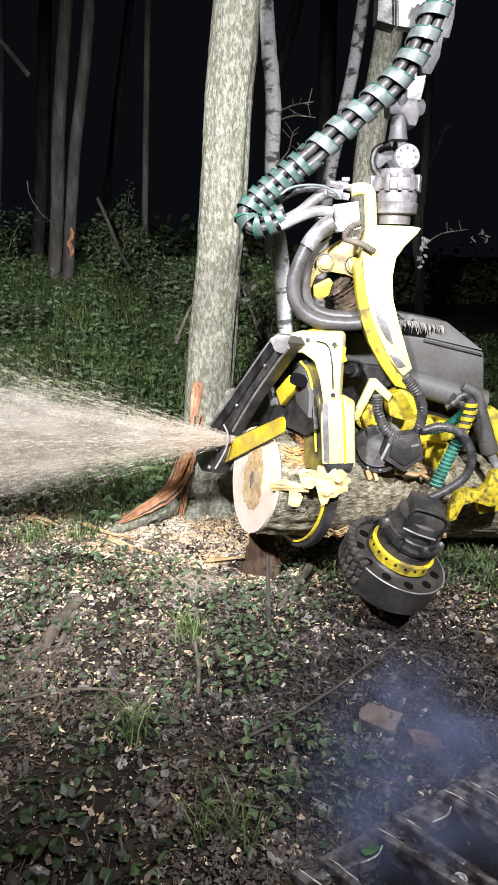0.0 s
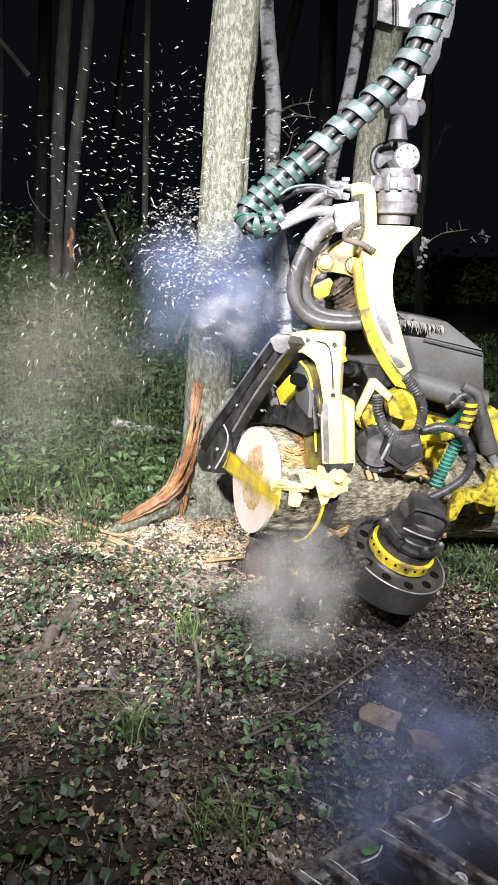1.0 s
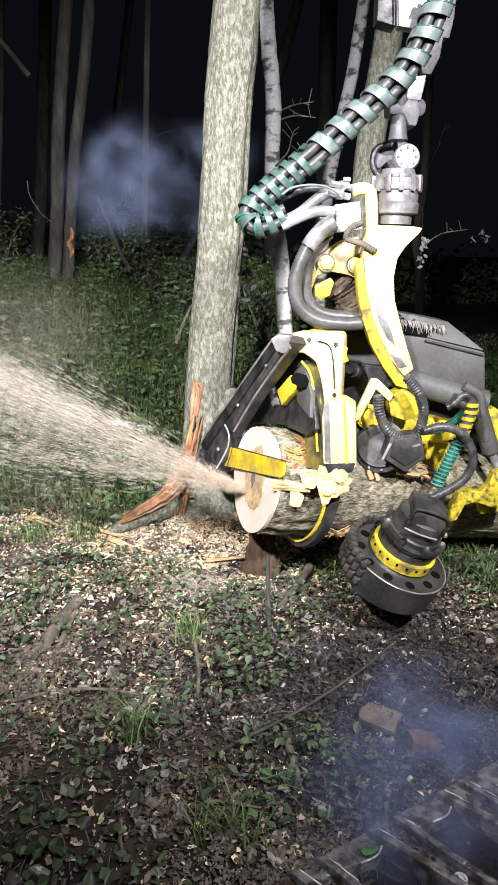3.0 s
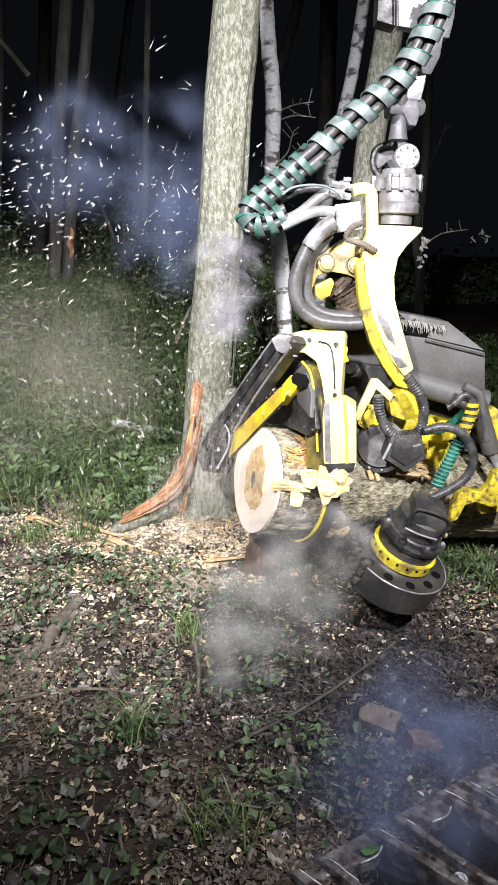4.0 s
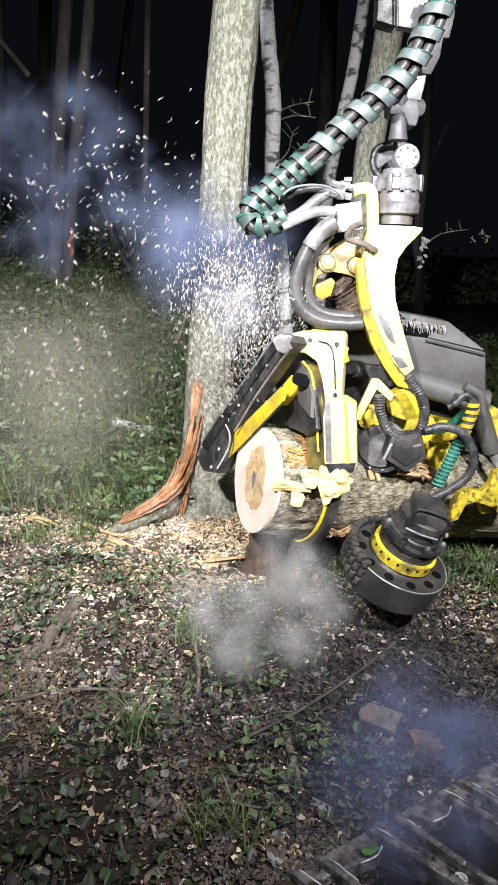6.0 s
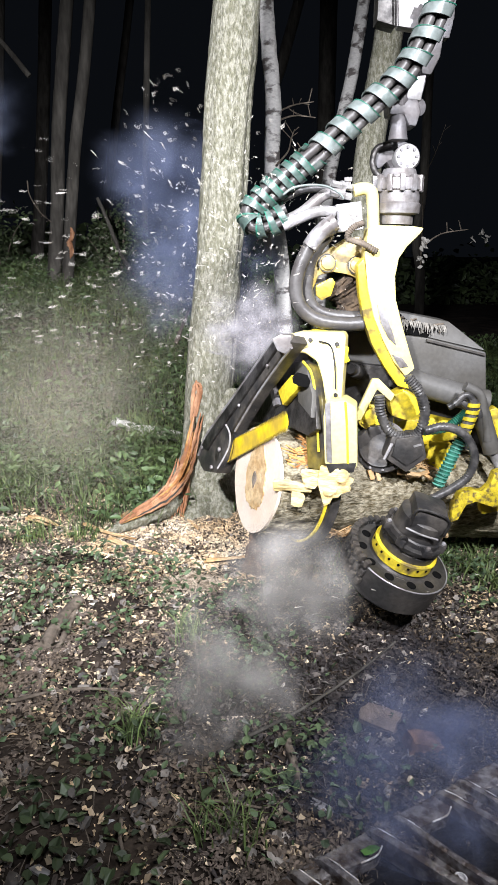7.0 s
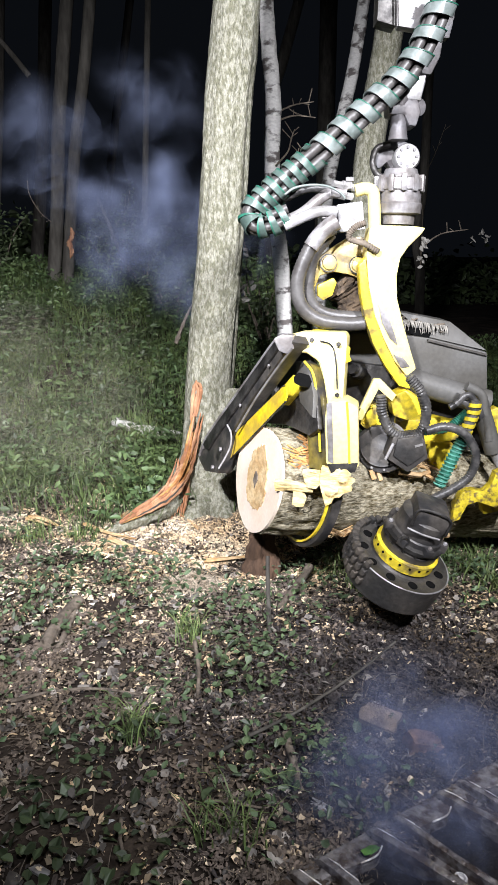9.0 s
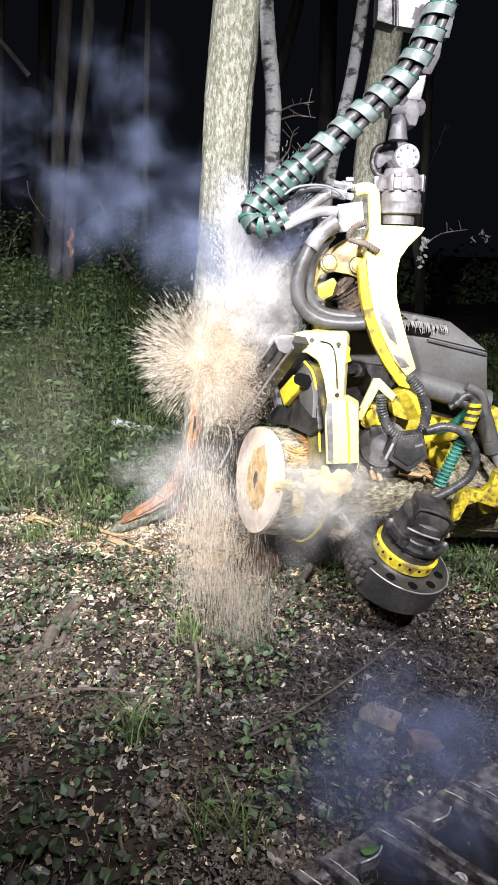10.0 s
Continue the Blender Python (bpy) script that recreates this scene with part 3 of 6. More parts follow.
    part("guard_hole", prism([(0.151, 2.6, 0.958), (0.17, 2.6, 0.975), (0.2, 2.6, 0.966), (0.211, 2.6, 0.941), (0.203, 2.6, 0.919), (0.175, 2.6, 0.924), (0.154, 2.6, 0.936)], AX * 0.01, 0), HOLE, sb, "black opening in the guard")
    # Lighter steel on the scuffed bend also stands for its bright highlight.
    part("box_corner_highlight", prism([(0.072, 2.58, 1.102), (0.105, 2.58, 1.119), (0.146, 2.58, 1.115), (0.147, 2.58, 1.07), (0.122, 2.58, 1.045), (0.093, 2.58, 1.057)], AX * 0.02 + Vector((0, 0.06, 0)), 0.008), STEEL, sb, "scuffed steel corner, pale for its highlight")
    # near arm over the log
    part("near_arm", prism([(0.127, 2.700, 1.101), (0.184, 2.660, 1.120), (0.339, 2.620, 1.122), (0.346, 2.600, 1.108), (0.331, 2.550, 0.865), (0.273, 2.550, 0.865), (0.259, 2.560, 0.956), (0.240, 2.600, 1.017), (0.199, 2.620, 1.043), (0.155, 2.660, 1.042)], AX * 0.025 + Vector((0, 0.08, 0)), 0.012), LITWORN, head, "worn yellow arm of the frame, paled for strong light")
    part("arm_lug", prism([(0.338, 2.600, 1.075), (0.360, 2.600, 1.067), (0.356, 2.600, 1.038), (0.366, 2.600, 1.017), (0.341, 2.600, 1.008)], (0, 0.05, 0), 0.004), YELLOW, head)
    for q in ((0.312, 2.585, 1.081), (0.307, 2.535, 0.902), (0.218, 2.630, 1.092)):
        bolt(head, q, (0, -1, 0.1), 0.009, 0.008, IRON)
    part("grease_line", tube([(0.248, 2.615, 1.090), (0.288, 2.590, 1.076), (0.303, 2.570, 1.021), (0.308, 2.545, 0.921)], 0.003, 6, 5), IRON, head, "dark greasy seam")
    part("arm_top", prism([(0.196, 2.700, 1.097), (0.259, 2.740, 1.110), (0.350, 2.660, 1.093), (0.344, 2.640, 1.070), (0.254, 2.680, 1.078)], (0, 0.05, 0.012), 0.005), YELLOW, head)
    foot = part("arm_shoe", prism([(0.267, 2.500, 0.884), (0.340, 2.500, 0.888), (0.382, 2.500, 0.863), (0.393, 2.500, 0.641), (0.379, 2.500, 0.624), (0.291, 2.500, 0.619), (0.269, 2.500, 0.654), (0.260, 2.500, 0.825)], (0.02, 0.13, 0), 0.014), LITWORN, head, "pale yellow steel shoe")
    part("shoe_base", prism([(0.273, 2.497, 0.651), (0.390, 2.497, 0.655), (0.379, 2.497, 0.616), (0.291, 2.497, 0.611)], (0.0, 0.12, 0), 0.006), IRON, foot, "dark greasy lower edge")
    part("shoe_edge", tube([(0.338, 2.497, 0.885), (0.348, 2.497, 0.784), (0.356, 2.497, 0.651)], 0.004, 6, 4), YELLOW, foot)
    part("shoe_stripe", prism([(0.265, 2.496, 0.876), (0.285, 2.496, 0.885), (0.298, 2.496, 0.651), (0.277, 2.496, 0.660)], (0, 0.012, 0), 0.003), STEEL, foot)
    part("inner_guard", prism([(0.203, 2.660, 1.008), (0.234, 2.620, 0.992), (0.258, 2.580, 0.914), (0.272, 2.540, 0.708), (0.253, 2.540, 0.611), (0.214, 2.580, 0.612), (0.205, 2.620, 0.754), (0.214, 2.660, 0.899)], AX * 0.035, 0.006), OLIVE, head, "grimy yellow curved inner guard")
    part("guard_trim", tube([(0.194, 2.650, 1.009), (0.226, 2.620, 0.963), (0.242, 2.580, 0.850), (0.251, 2.540, 0.686)], 0.005, 8, 5), YELLOW, head)
    # curved knife round the log
    bm = bmesh.new()
    outer, inner = [], []
    for k in range(16):
        a = radians(-100 + k * 8.6)
        outer.append(sawn(math.cos(a) * 0.275, math.sin(a) * 0.275, 0.20))
        inner.append(sawn(math.cos(a) * 0.246, math.sin(a) * 0.246, 0.20))
    part("delimbing_knife", prism(outer + inner[::-1], AX * 0.04, 0.004), BLACK, head, "black curved delimbing knife")
    part("knife_edge", prism([p.lerp(q, 0.7) - AX * 0.012 for p, q in zip(outer, inner)] + [q - AX * 0.012 for q in inner[::-1]], AX * 0.01, 0), YELLOW, head)
    for pts in ([(0.078, 2.52, 0.569), (0.125, 2.52, 0.575), (0.168, 2.52, 0.564), (0.221, 2.52, 0.555), (0.224, 2.52, 0.533), (0.173, 2.52, 0.528), (0.126, 2.52, 0.537), (0.083, 2.52, 0.533)], [(0.183, 2.505, 0.613), (0.218, 2.505, 0.62), (0.254, 2.505, 0.609), (0.251, 2.505, 0.569), (0.235, 2.505, 0.551), (0.205, 2.505, 0.556), (0.192, 2.505, 0.576)], [(0.151, 2.515, 0.534), (0.185, 2.515, 0.53), (0.198, 2.515, 0.503), (0.19, 2.515, 0.476), (0.165, 2.515, 0.471), (0.147, 2.515, 0.487)], [(0.253, 2.5, 0.632), (0.291, 2.5, 0.624), (0.316, 2.5, 0.628), (0.346, 2.5, 0.61), (0.359, 2.5, 0.588), (0.381, 2.5, 0.575), (0.361, 2.5, 0.557), (0.37, 2.5, 0.54), (0.336, 2.5, 0.535), (0.328, 2.5, 0.513), (0.303, 2.5, 0.517), (0.295, 2.5, 0.49), (0.27, 2.5, 0.486), (0.26, 2.5, 0.522), (0.246, 2.5, 0.571)], [(0.31, 2.485, 0.62), (0.34, 2.485, 0.624), (0.361, 2.485, 0.602), (0.333, 2.485, 0.58), (0.307, 2.485, 0.589)], [(0.262, 2.485, 0.554), (0.291, 2.485, 0.567), (0.313, 2.485, 0.549), (0.288, 2.485, 0.527), (0.271, 2.485, 0.531)]):
        bm = prism([Vector(p) + Vector((0, random.uniform(-0.014, 0.014), 0)) for p in pts], (0.006, 0.014, 0.008), 0.002)
        part("torn_flap", bm, TORN, LOG, "pale flap of torn wood")
    part("knife_base", prism([(0.272, 2.560, 0.596), (0.332, 2.560, 0.596), (0.355, 2.560, 0.569), (0.343, 2.560, 0.533), (0.309, 2.560, 0.501), (0.284, 2.560, 0.483), (0.266, 2.560, 0.528)], (0, 0.05, 0), 0.008), LITWORN, head)
    # V bracket, gear and yellow castings on the body
    part("v_bracket", prism([(0.397, 2.700, 0.761), (0.469, 2.700, 0.932), (0.496, 2.700, 0.932), (0.560, 2.700, 0.870), (0.544, 2.700, 0.843), (0.489, 2.700, 0.892), (0.432, 2.700, 0.770)], back * 0.03, 0.005), LITWORN, head)
    part("casting", prism([(0.538, 2.720, 0.857), (0.598, 2.720, 0.888), (0.649, 2.720, 0.861), (0.671, 2.720, 0.789), (0.614, 2.720, 0.761), (0.555, 2.720, 0.779)], back * 0.10, 0.014), YELLOW, head, "yellow cast bracket")
    part("casting", prism([(0.440, 2.760, 0.807), (0.502, 2.760, 0.821), (0.532, 2.760, 0.766), (0.498, 2.760, 0.714), (0.443, 2.760, 0.728)], back * 0.08, 0.012), YELLOW, head)
    part("casting", prism([(0.608, 2.860, 0.728), (0.748, 2.860, 0.743), (0.873, 2.860, 0.714), (0.864, 2.860, 0.646), (0.709, 2.860, 0.621), (0.613, 2.860, 0.650)], back * 0.10, 0.012), YELLOW, head)
    part("casting", prism([(0.740, 2.840, 0.651), (0.845, 2.840, 0.631), (0.867, 2.840, 0.528), (0.807, 2.840, 0.503), (0.733, 2.840, 0.538)], back * 0.08, 0.012), YELLOW, head)
    gear = part("gear", lathe((0.470, 2.740, 0.775), (0, -1, 0.1), [(0, 0.05), (0.02, 0.05), (0.022, 0.03), (0.03, 0.03), (0.032, 0.012)], 28), YELLOW, head)
    for k in range(8):
        a = k * math.tau / 8
        bolt(gear, Vector((0.466, 2.720, 0.779)) + Vector((0.038 * math.cos(a), 0, 0.038 * math.sin(a))), (0, -1, 0.1), 0.005, 0.008, YELLOW)
    # hydraulic feed motor over the log
    mc = Vector((0.521, 2.720, 0.655))
    mot = part("feed_motor", lathe(mc, (-0.25, -0.8, 0.35), [(-0.06, 0.10), (0, 0.105), (0.02, 0.105), (0.024, 0.09), (0.04, 0.085), (0.042, 0.05), (0.05, 0.03)], 36), BLACK, head, "black hydraulic feed motor")
    d, s, u = basis((-0.25, -0.8, 0.35))
    for k in range(12):
        a = k * math.tau / 12
        bolt(mot, mc + d * 0.018 + (s * math.cos(a) + u * math.sin(a)) * 0.096, d, 0.007, 0.012, IRON)
    part("motor_block", prism([(0.535, 2.600, 0.728), (0.650, 2.600, 0.741), (0.674, 2.600, 0.643), (0.599, 2.600, 0.584), (0.509, 2.600, 0.643)], back * 0.08, 0.008), BLACK, head)
    part("motor_plate", prism([(0.551, 2.592, 0.721), (0.640, 2.592, 0.734), (0.658, 2.592, 0.658), (0.596, 2.592, 0.613), (0.537, 2.592, 0.654)], back * 0.012, 0.003), DRUM, head)
    part("motor_tag", prism([(0.616, 2.588, 0.695), (0.645, 2.588, 0.704), (0.648, 2.588, 0.697), (0.618, 2.588, 0.688)], back * 0.006, 0), PALE, head)
    part("motor_base", prism([(0.417, 2.700, 0.697), (0.469, 2.700, 0.743), (0.553, 2.700, 0.752), (0.580, 2.700, 0.665), (0.562, 2.700, 0.571), (0.472, 2.700, 0.580), (0.429, 2.700, 0.627)], back * 0.05, 0.012), BLACK, head)
    part("motor_rod", tube([(0.507, 2.590, 0.641), (0.534, 2.590, 0.704)], 0.006, 8, 2), PALE, head)
    for q in ((0.584, 2.600, 0.692), (0.625, 2.600, 0.656), (0.597, 2.600, 0.620)):
        bolt(head, q, (0, -1, 0), 0.010, 0.010, IRON)
    # armoured hoses
    hose("ribbed_hose", [(0.586, 2.620, 0.954), (0.627, 2.620, 0.907), (0.658, 2.620, 0.833), (0.646, 2.620, 0.749), (0.587, 2.620, 0.722), (0.525, 2.620, 0.749), (0.491, 2.620, 0.820), (0.484, 2.620, 0.885)], 0.0175, head, RUBBER, 0.004, 12, "black armoured hose loop", 12)
    hose("ribbed_hose", [(0.653, 2.580, 0.755), (0.728, 2.580, 0.772), (0.803, 2.580, 0.741), (0.848, 2.580, 0.662), (0.833, 2.580, 0.581), (0.772, 2.580, 0.526), (0.696, 2.580, 0.485)], 0.0155, head, RUBBER, 0.003, 14, segs=12)
    hose("spiral_hose", [(0.675, 2.700, 0.725), (0.763, 2.700, 0.738), (0.809, 2.700, 0.770), (0.842, 2.700, 0.802)], 0.016, head, EDGE, 0.004, 12, "green spiral-wrapped hose", 12)
    hose("spiral_hose", [(0.731, 2.640, 0.515), (0.754, 2.640, 0.571), (0.784, 2.640, 0.645), (0.810, 2.640, 0.704)], 0.019, head, EDGE, 0.004, 10, "green spiral-wrapped hose", 12)
    coil = [(0.731, 2.640, 0.515), (0.754, 2.640, 0.571), (0.784, 2.640, 0.645), (0.810, 2.640, 0.704)]
    part("hose_coil", helix(coil, 0.022, 0.016, 0.005, 0.003), mat("pale_green_coil", (0.14, 0.42, 0.33), 0.35, scale=20, amount=0.3), head, "pale green coil round the hose")
    p = [(0.811, 2.630, 0.715), (0.825, 2.630, 0.760), (0.842, 2.630, 0.813), (0.851, 2.630, 0.857)]
    hose("hose", p, 0.021, head)
    part("hose_wrap", helix(p, 0.021, 0.028, 0.015), YWRAP, head, "yellow spiral hose wrap")
    hose("hose", [(0.803, 2.740, 0.825), (0.849, 2.740, 0.862), (0.888, 2.740, 0.825), (0.910, 2.740, 0.770)], 0.014, head)
    hose("hose", [(0.787, 2.760, 0.807), (0.835, 2.760, 0.830), (0.869, 2.760, 0.803), (0.882, 2.760, 0.756)], 0.014, head)
    hose("hose", [(0.854, 2.780, 0.890), (0.916, 2.780, 0.854), (0.935, 2.780, 0.784), (0.964, 2.780, 0.667)], 0.020, head, GREY)
    part("cylinder", tube([(0.928, 2.800, 0.789), (0.993, 2.800, 0.613)], 0.036, 18, 2), GREY, head, "grey hydraulic cylinder")
    part("cylinder_rod", tube([(0.988, 2.800, 0.623), (1.044, 2.800, 0.516)], 0.018, 14, 2), PALE, head, "chrome cylinder rod")
    # lower yellow arms by the roller
    part("roller_arm", prism([(0.802, 2.660, 0.355), (0.806, 2.660, 0.428), (0.833, 2.660, 0.485), (0.881, 2.660, 0.494), (0.918, 2.660, 0.485), (0.947, 2.660, 0.513), (0.960, 2.660, 0.565), (0.991, 2.660, 0.574), (1.016, 2.660, 0.546), (1.007, 2.660, 0.499), (1.034, 2.660, 0.442), (0.969, 2.660, 0.418), (0.899, 2.660, 0.442), (0.860, 2.660, 0.428), (0.833, 2.660, 0.365)], back * 0.05, 0.008), RUSTY, head, "yellow roller arm")
    part("arm_eye", lathe((0.979, 2.655, 0.543), (0, -1, 0), [(0, 0.014), (0.006, 0.014), (0.006, 0.01)], 14), HOLE, head)
    part("rear_arm", prism([(0.971, 2.900, 0.758), (1.031, 2.900, 0.777), (1.092, 2.900, 0.733), (1.130, 2.900, 0.585), (1.070, 2.900, 0.555), (1.018, 2.900, 0.660)], back * 0.06, 0.008), YELLOW, head)
    part("rear_knife", prism([(0.936, 2.760, 0.431), (1.066, 2.760, 0.480), (1.099, 2.760, 0.381), (0.961, 2.760, 0.351)], back * 0.05, 0.006), YELLOW, head)
    # feed roller
    base = Vector((0.515, 2.460, 0.209))
    ax = Vector((0.33, -0.27, 0.90)).normalized()
    d, s, u = basis(ax)
    drum = part("feed_roller", lathe(base, ax, [(-0.015, 0.06), (-0.015, 0.166), (0.0, 0.182), (0.105, 0.190), (0.112, 0.190), (0.115, 0.186), (0.112, 0.178), (0.110, 0.12), (0.125, 0.11)], 64), DRUM, head, "black steel feed roller with studded tread")
    for k in range(11):
        a = k * math.tau / 11 + 0.2
        w = s * math.cos(a) + u * math.sin(a)
        part("rim_hole", lathe(base + d * 0.1105 + w * 0.150, d, [(0, 0.018), (0.0035, 0.018), (0.0035, 0.015)], 16), HOLE, drum)
    for k in range(18):
        a = radians(150 + k * 9.5)
        w = s * math.cos(a) + u * math.sin(a)
        t = d.cross(w)
        for j in range(3):
            part("tread_stud", box(base + w * 0.192 + d * (0.045 + 0.04 * j), d, w, (0.026, 0.026, 0.020), 0.004), TYRE, drum)
    rim_pts = [base + d * 0.114 + (s * math.cos(k * math.tau / 48) + u * math.sin(k * math.tau / 48)) * 0.188 for k in range(49)]
    part("rim_edge", tube(rim_pts, 0.003, 6, 0), STEEL, drum, "worn bright rim edge")
    part("motor_flange", lathe(base, ax, [(0.212, 0.09), (0.212, 0.116), (0.228, 0.118), (0.232, 0.110), (0.232, 0.09)], 40), IRON, head)
    for k in range(7):
        a = k * math.tau / 7 + 0.3
        w = s * math.cos(a) + u * math.sin(a)
        part("flange_lug", box(base + d * 0.236 + w * 0.108, d, w, (0.03, 0.03, 0.034), 0.005), BLACK, head)
        bolt(head, base + d * 0.25 + w * 0.108, d, 0.008, 0.010, STEEL)
    yr = part("yellow_ring", lathe(base, ax, [(0.128, 0.10), (0.128, 0.120), (0.168, 0.122), (0.172, 0.116), (0.172, 0.10)], 48), YELLOW, head, "yellow painted ring with holes")
    for k in range(20):
        a = k * math.tau / 20
        w = s * math.cos(a) + u * math.sin(a)
        part("ring_hole", lathe(base + d * 0.156 + w * 0.1205, w, [(0, 0.005), (0.003, 0.005), (0.003, 0.003)], 10), HOLE, yr)
    hub = part("roller_motor", lathe(base, ax, [(0.12, 0.105), (0.18, 0.110), (0.20, 0.112), (0.205, 0.102), (0.25, 0.100), (0.255, 0.094), (0.32, 0.09), (0.328, 0.08), (0.34, 0.05)], 40), BLACK, head, "black hydraulic roller motor")
    for k in range(14):
        a = k * math.tau / 14
        w = s * math.cos(a) + u * math.sin(a)
        bolt(hub, base + d * 0.2 + w * 0.106, d, 0.008, 0.012, IRON)
    part("motor_cap", box(base + d * 0.335 + s * 0.01, d, s, (0.075, 0.14, 0.125), 0.016), BLACK, head)
    part("cap_strap", tube([base + d * 0.31 + s * 0.082 - u * 0.065, base + d * 0.376 + s * 0.078 - u * 0.06, base + d * 0.376 + s * 0.078 + u * 0.05, base + d * 0.31 + s * 0.082 + u * 0.065], 0.005, 8, 6), IRON, head)
    # Thin pale tube draws the highlight along the cap's edge.
    part("cap_highlight", tube([base + d * 0.30 + s * 0.094 - u * 0.075, base + d * 0.30 + s * 0.104 - u * 0.02, base + d * 0.30 + s * 0.100 + u * 0.045], 0.0035, 8, 6), PALE, head, "edge highlight of the motor cap as a pale strip")
    part("hub_eye", lathe(base + d * 0.25 + s * 0.09 - u * 0.06, s, [(0, 0.016), (0.012, 0.016), (0.012, 0.009), (0.004, 0.008)], 14), IRON, head)
    # hose bundle from the boom
    path = [(0.689, 2.800, 2.316), (0.649, 2.800, 2.210), (0.596, 2.800, 2.099), (0.528, 2.800, 2.007), (0.434, 2.800, 1.924), (0.330, 2.800, 1.837), (0.224, 2.800, 1.748), (0.124, 2.800, 1.669), (0.045, 2.800, 1.605), (-0.002, 2.800, 1.552), (0.011, 2.800, 1.512), (0.071, 2.800, 1.516), (0.139, 2.800, 1.544)]
    core = curve(path, 10)
    fr = frames(core)
    for j, (ox, oy) in enumerate(((0.021, 0.0), (-0.016, 0.016), (-0.016, -0.019), (0.010, 0.023))):
        hose("boom_hose", [p + a * ox + b * oy for p, _, a, b in fr], 0.018, head, DUSTY, 0, 0, "long black hydraulic hose", 10)
    part("spiral_wrap", helix(path, 0.048, 0.084, 0.042, 0.005, 14, 22, last=0.60), WRAP, head, "pale green spiral hose guard")
    part("wrap_edge", helix(path, 0.0495, 0.084, 0.0035, 0.0055, 14, 22, last=0.60), EDGE, head, "green edge of the hose guard")
    part("spiral_wrap", helix(path, 0.048, 0.046, 0.026, 0.005, 14, 22, first=0.60), mat("dark_green_wrap", (0.10, 0.15, 0.13), 0.35, scale=20, amount=0.3), head, "dark tightly wound hose guard")
    part("wrap_edge", helix(path, 0.0495, 0.046, 0.005, 0.0055, 14, 22, first=0.60), EDGE, head, "green edge of the hose guard")
    # saw bar, turning on its mount
    bar = part("saw_bar", bar_mesh(), SAW, head, "yellow saw bar with chain")
    ORIGIN[bar.name] = PIVOT.copy()
    for v in bar.data.vertices:
        v.co = v.co + Vector(ORIGIN[head.name]) - PIVOT
    chain = bmesh.new()
    for k in range(44):
        t = k / 43
        for sgn in (-1, 1):
            box(PIVOT + E1 * (0.03 + 0.61 * t) + E2 * sgn * (0.0475 - 0.014 * t), E1, E2, (0.010, 0.004, 0.007), 0, chain)
    tagged(part("saw_chain", chain, IRON, bar, "steel saw chain"), kind="stuff")
    return head, bar


def bar_mesh():
    pts = []
    for k in range(25):
        a = radians(-90 + k * 7.5)
        pts.append(PIVOT + E1 * (0.630 + 0.032 * math.cos(a)) + E2 * 0.032 * math.sin(a))
    for k in range(13):
        a = radians(90 + k * 15)
        pts.append(PIVOT + E1 * 0.046 * math.cos(a) + E2 * 0.046 * math.sin(a))
    return prism([p - AX * 0.003 for p in pts], AX * 0.007, 0)


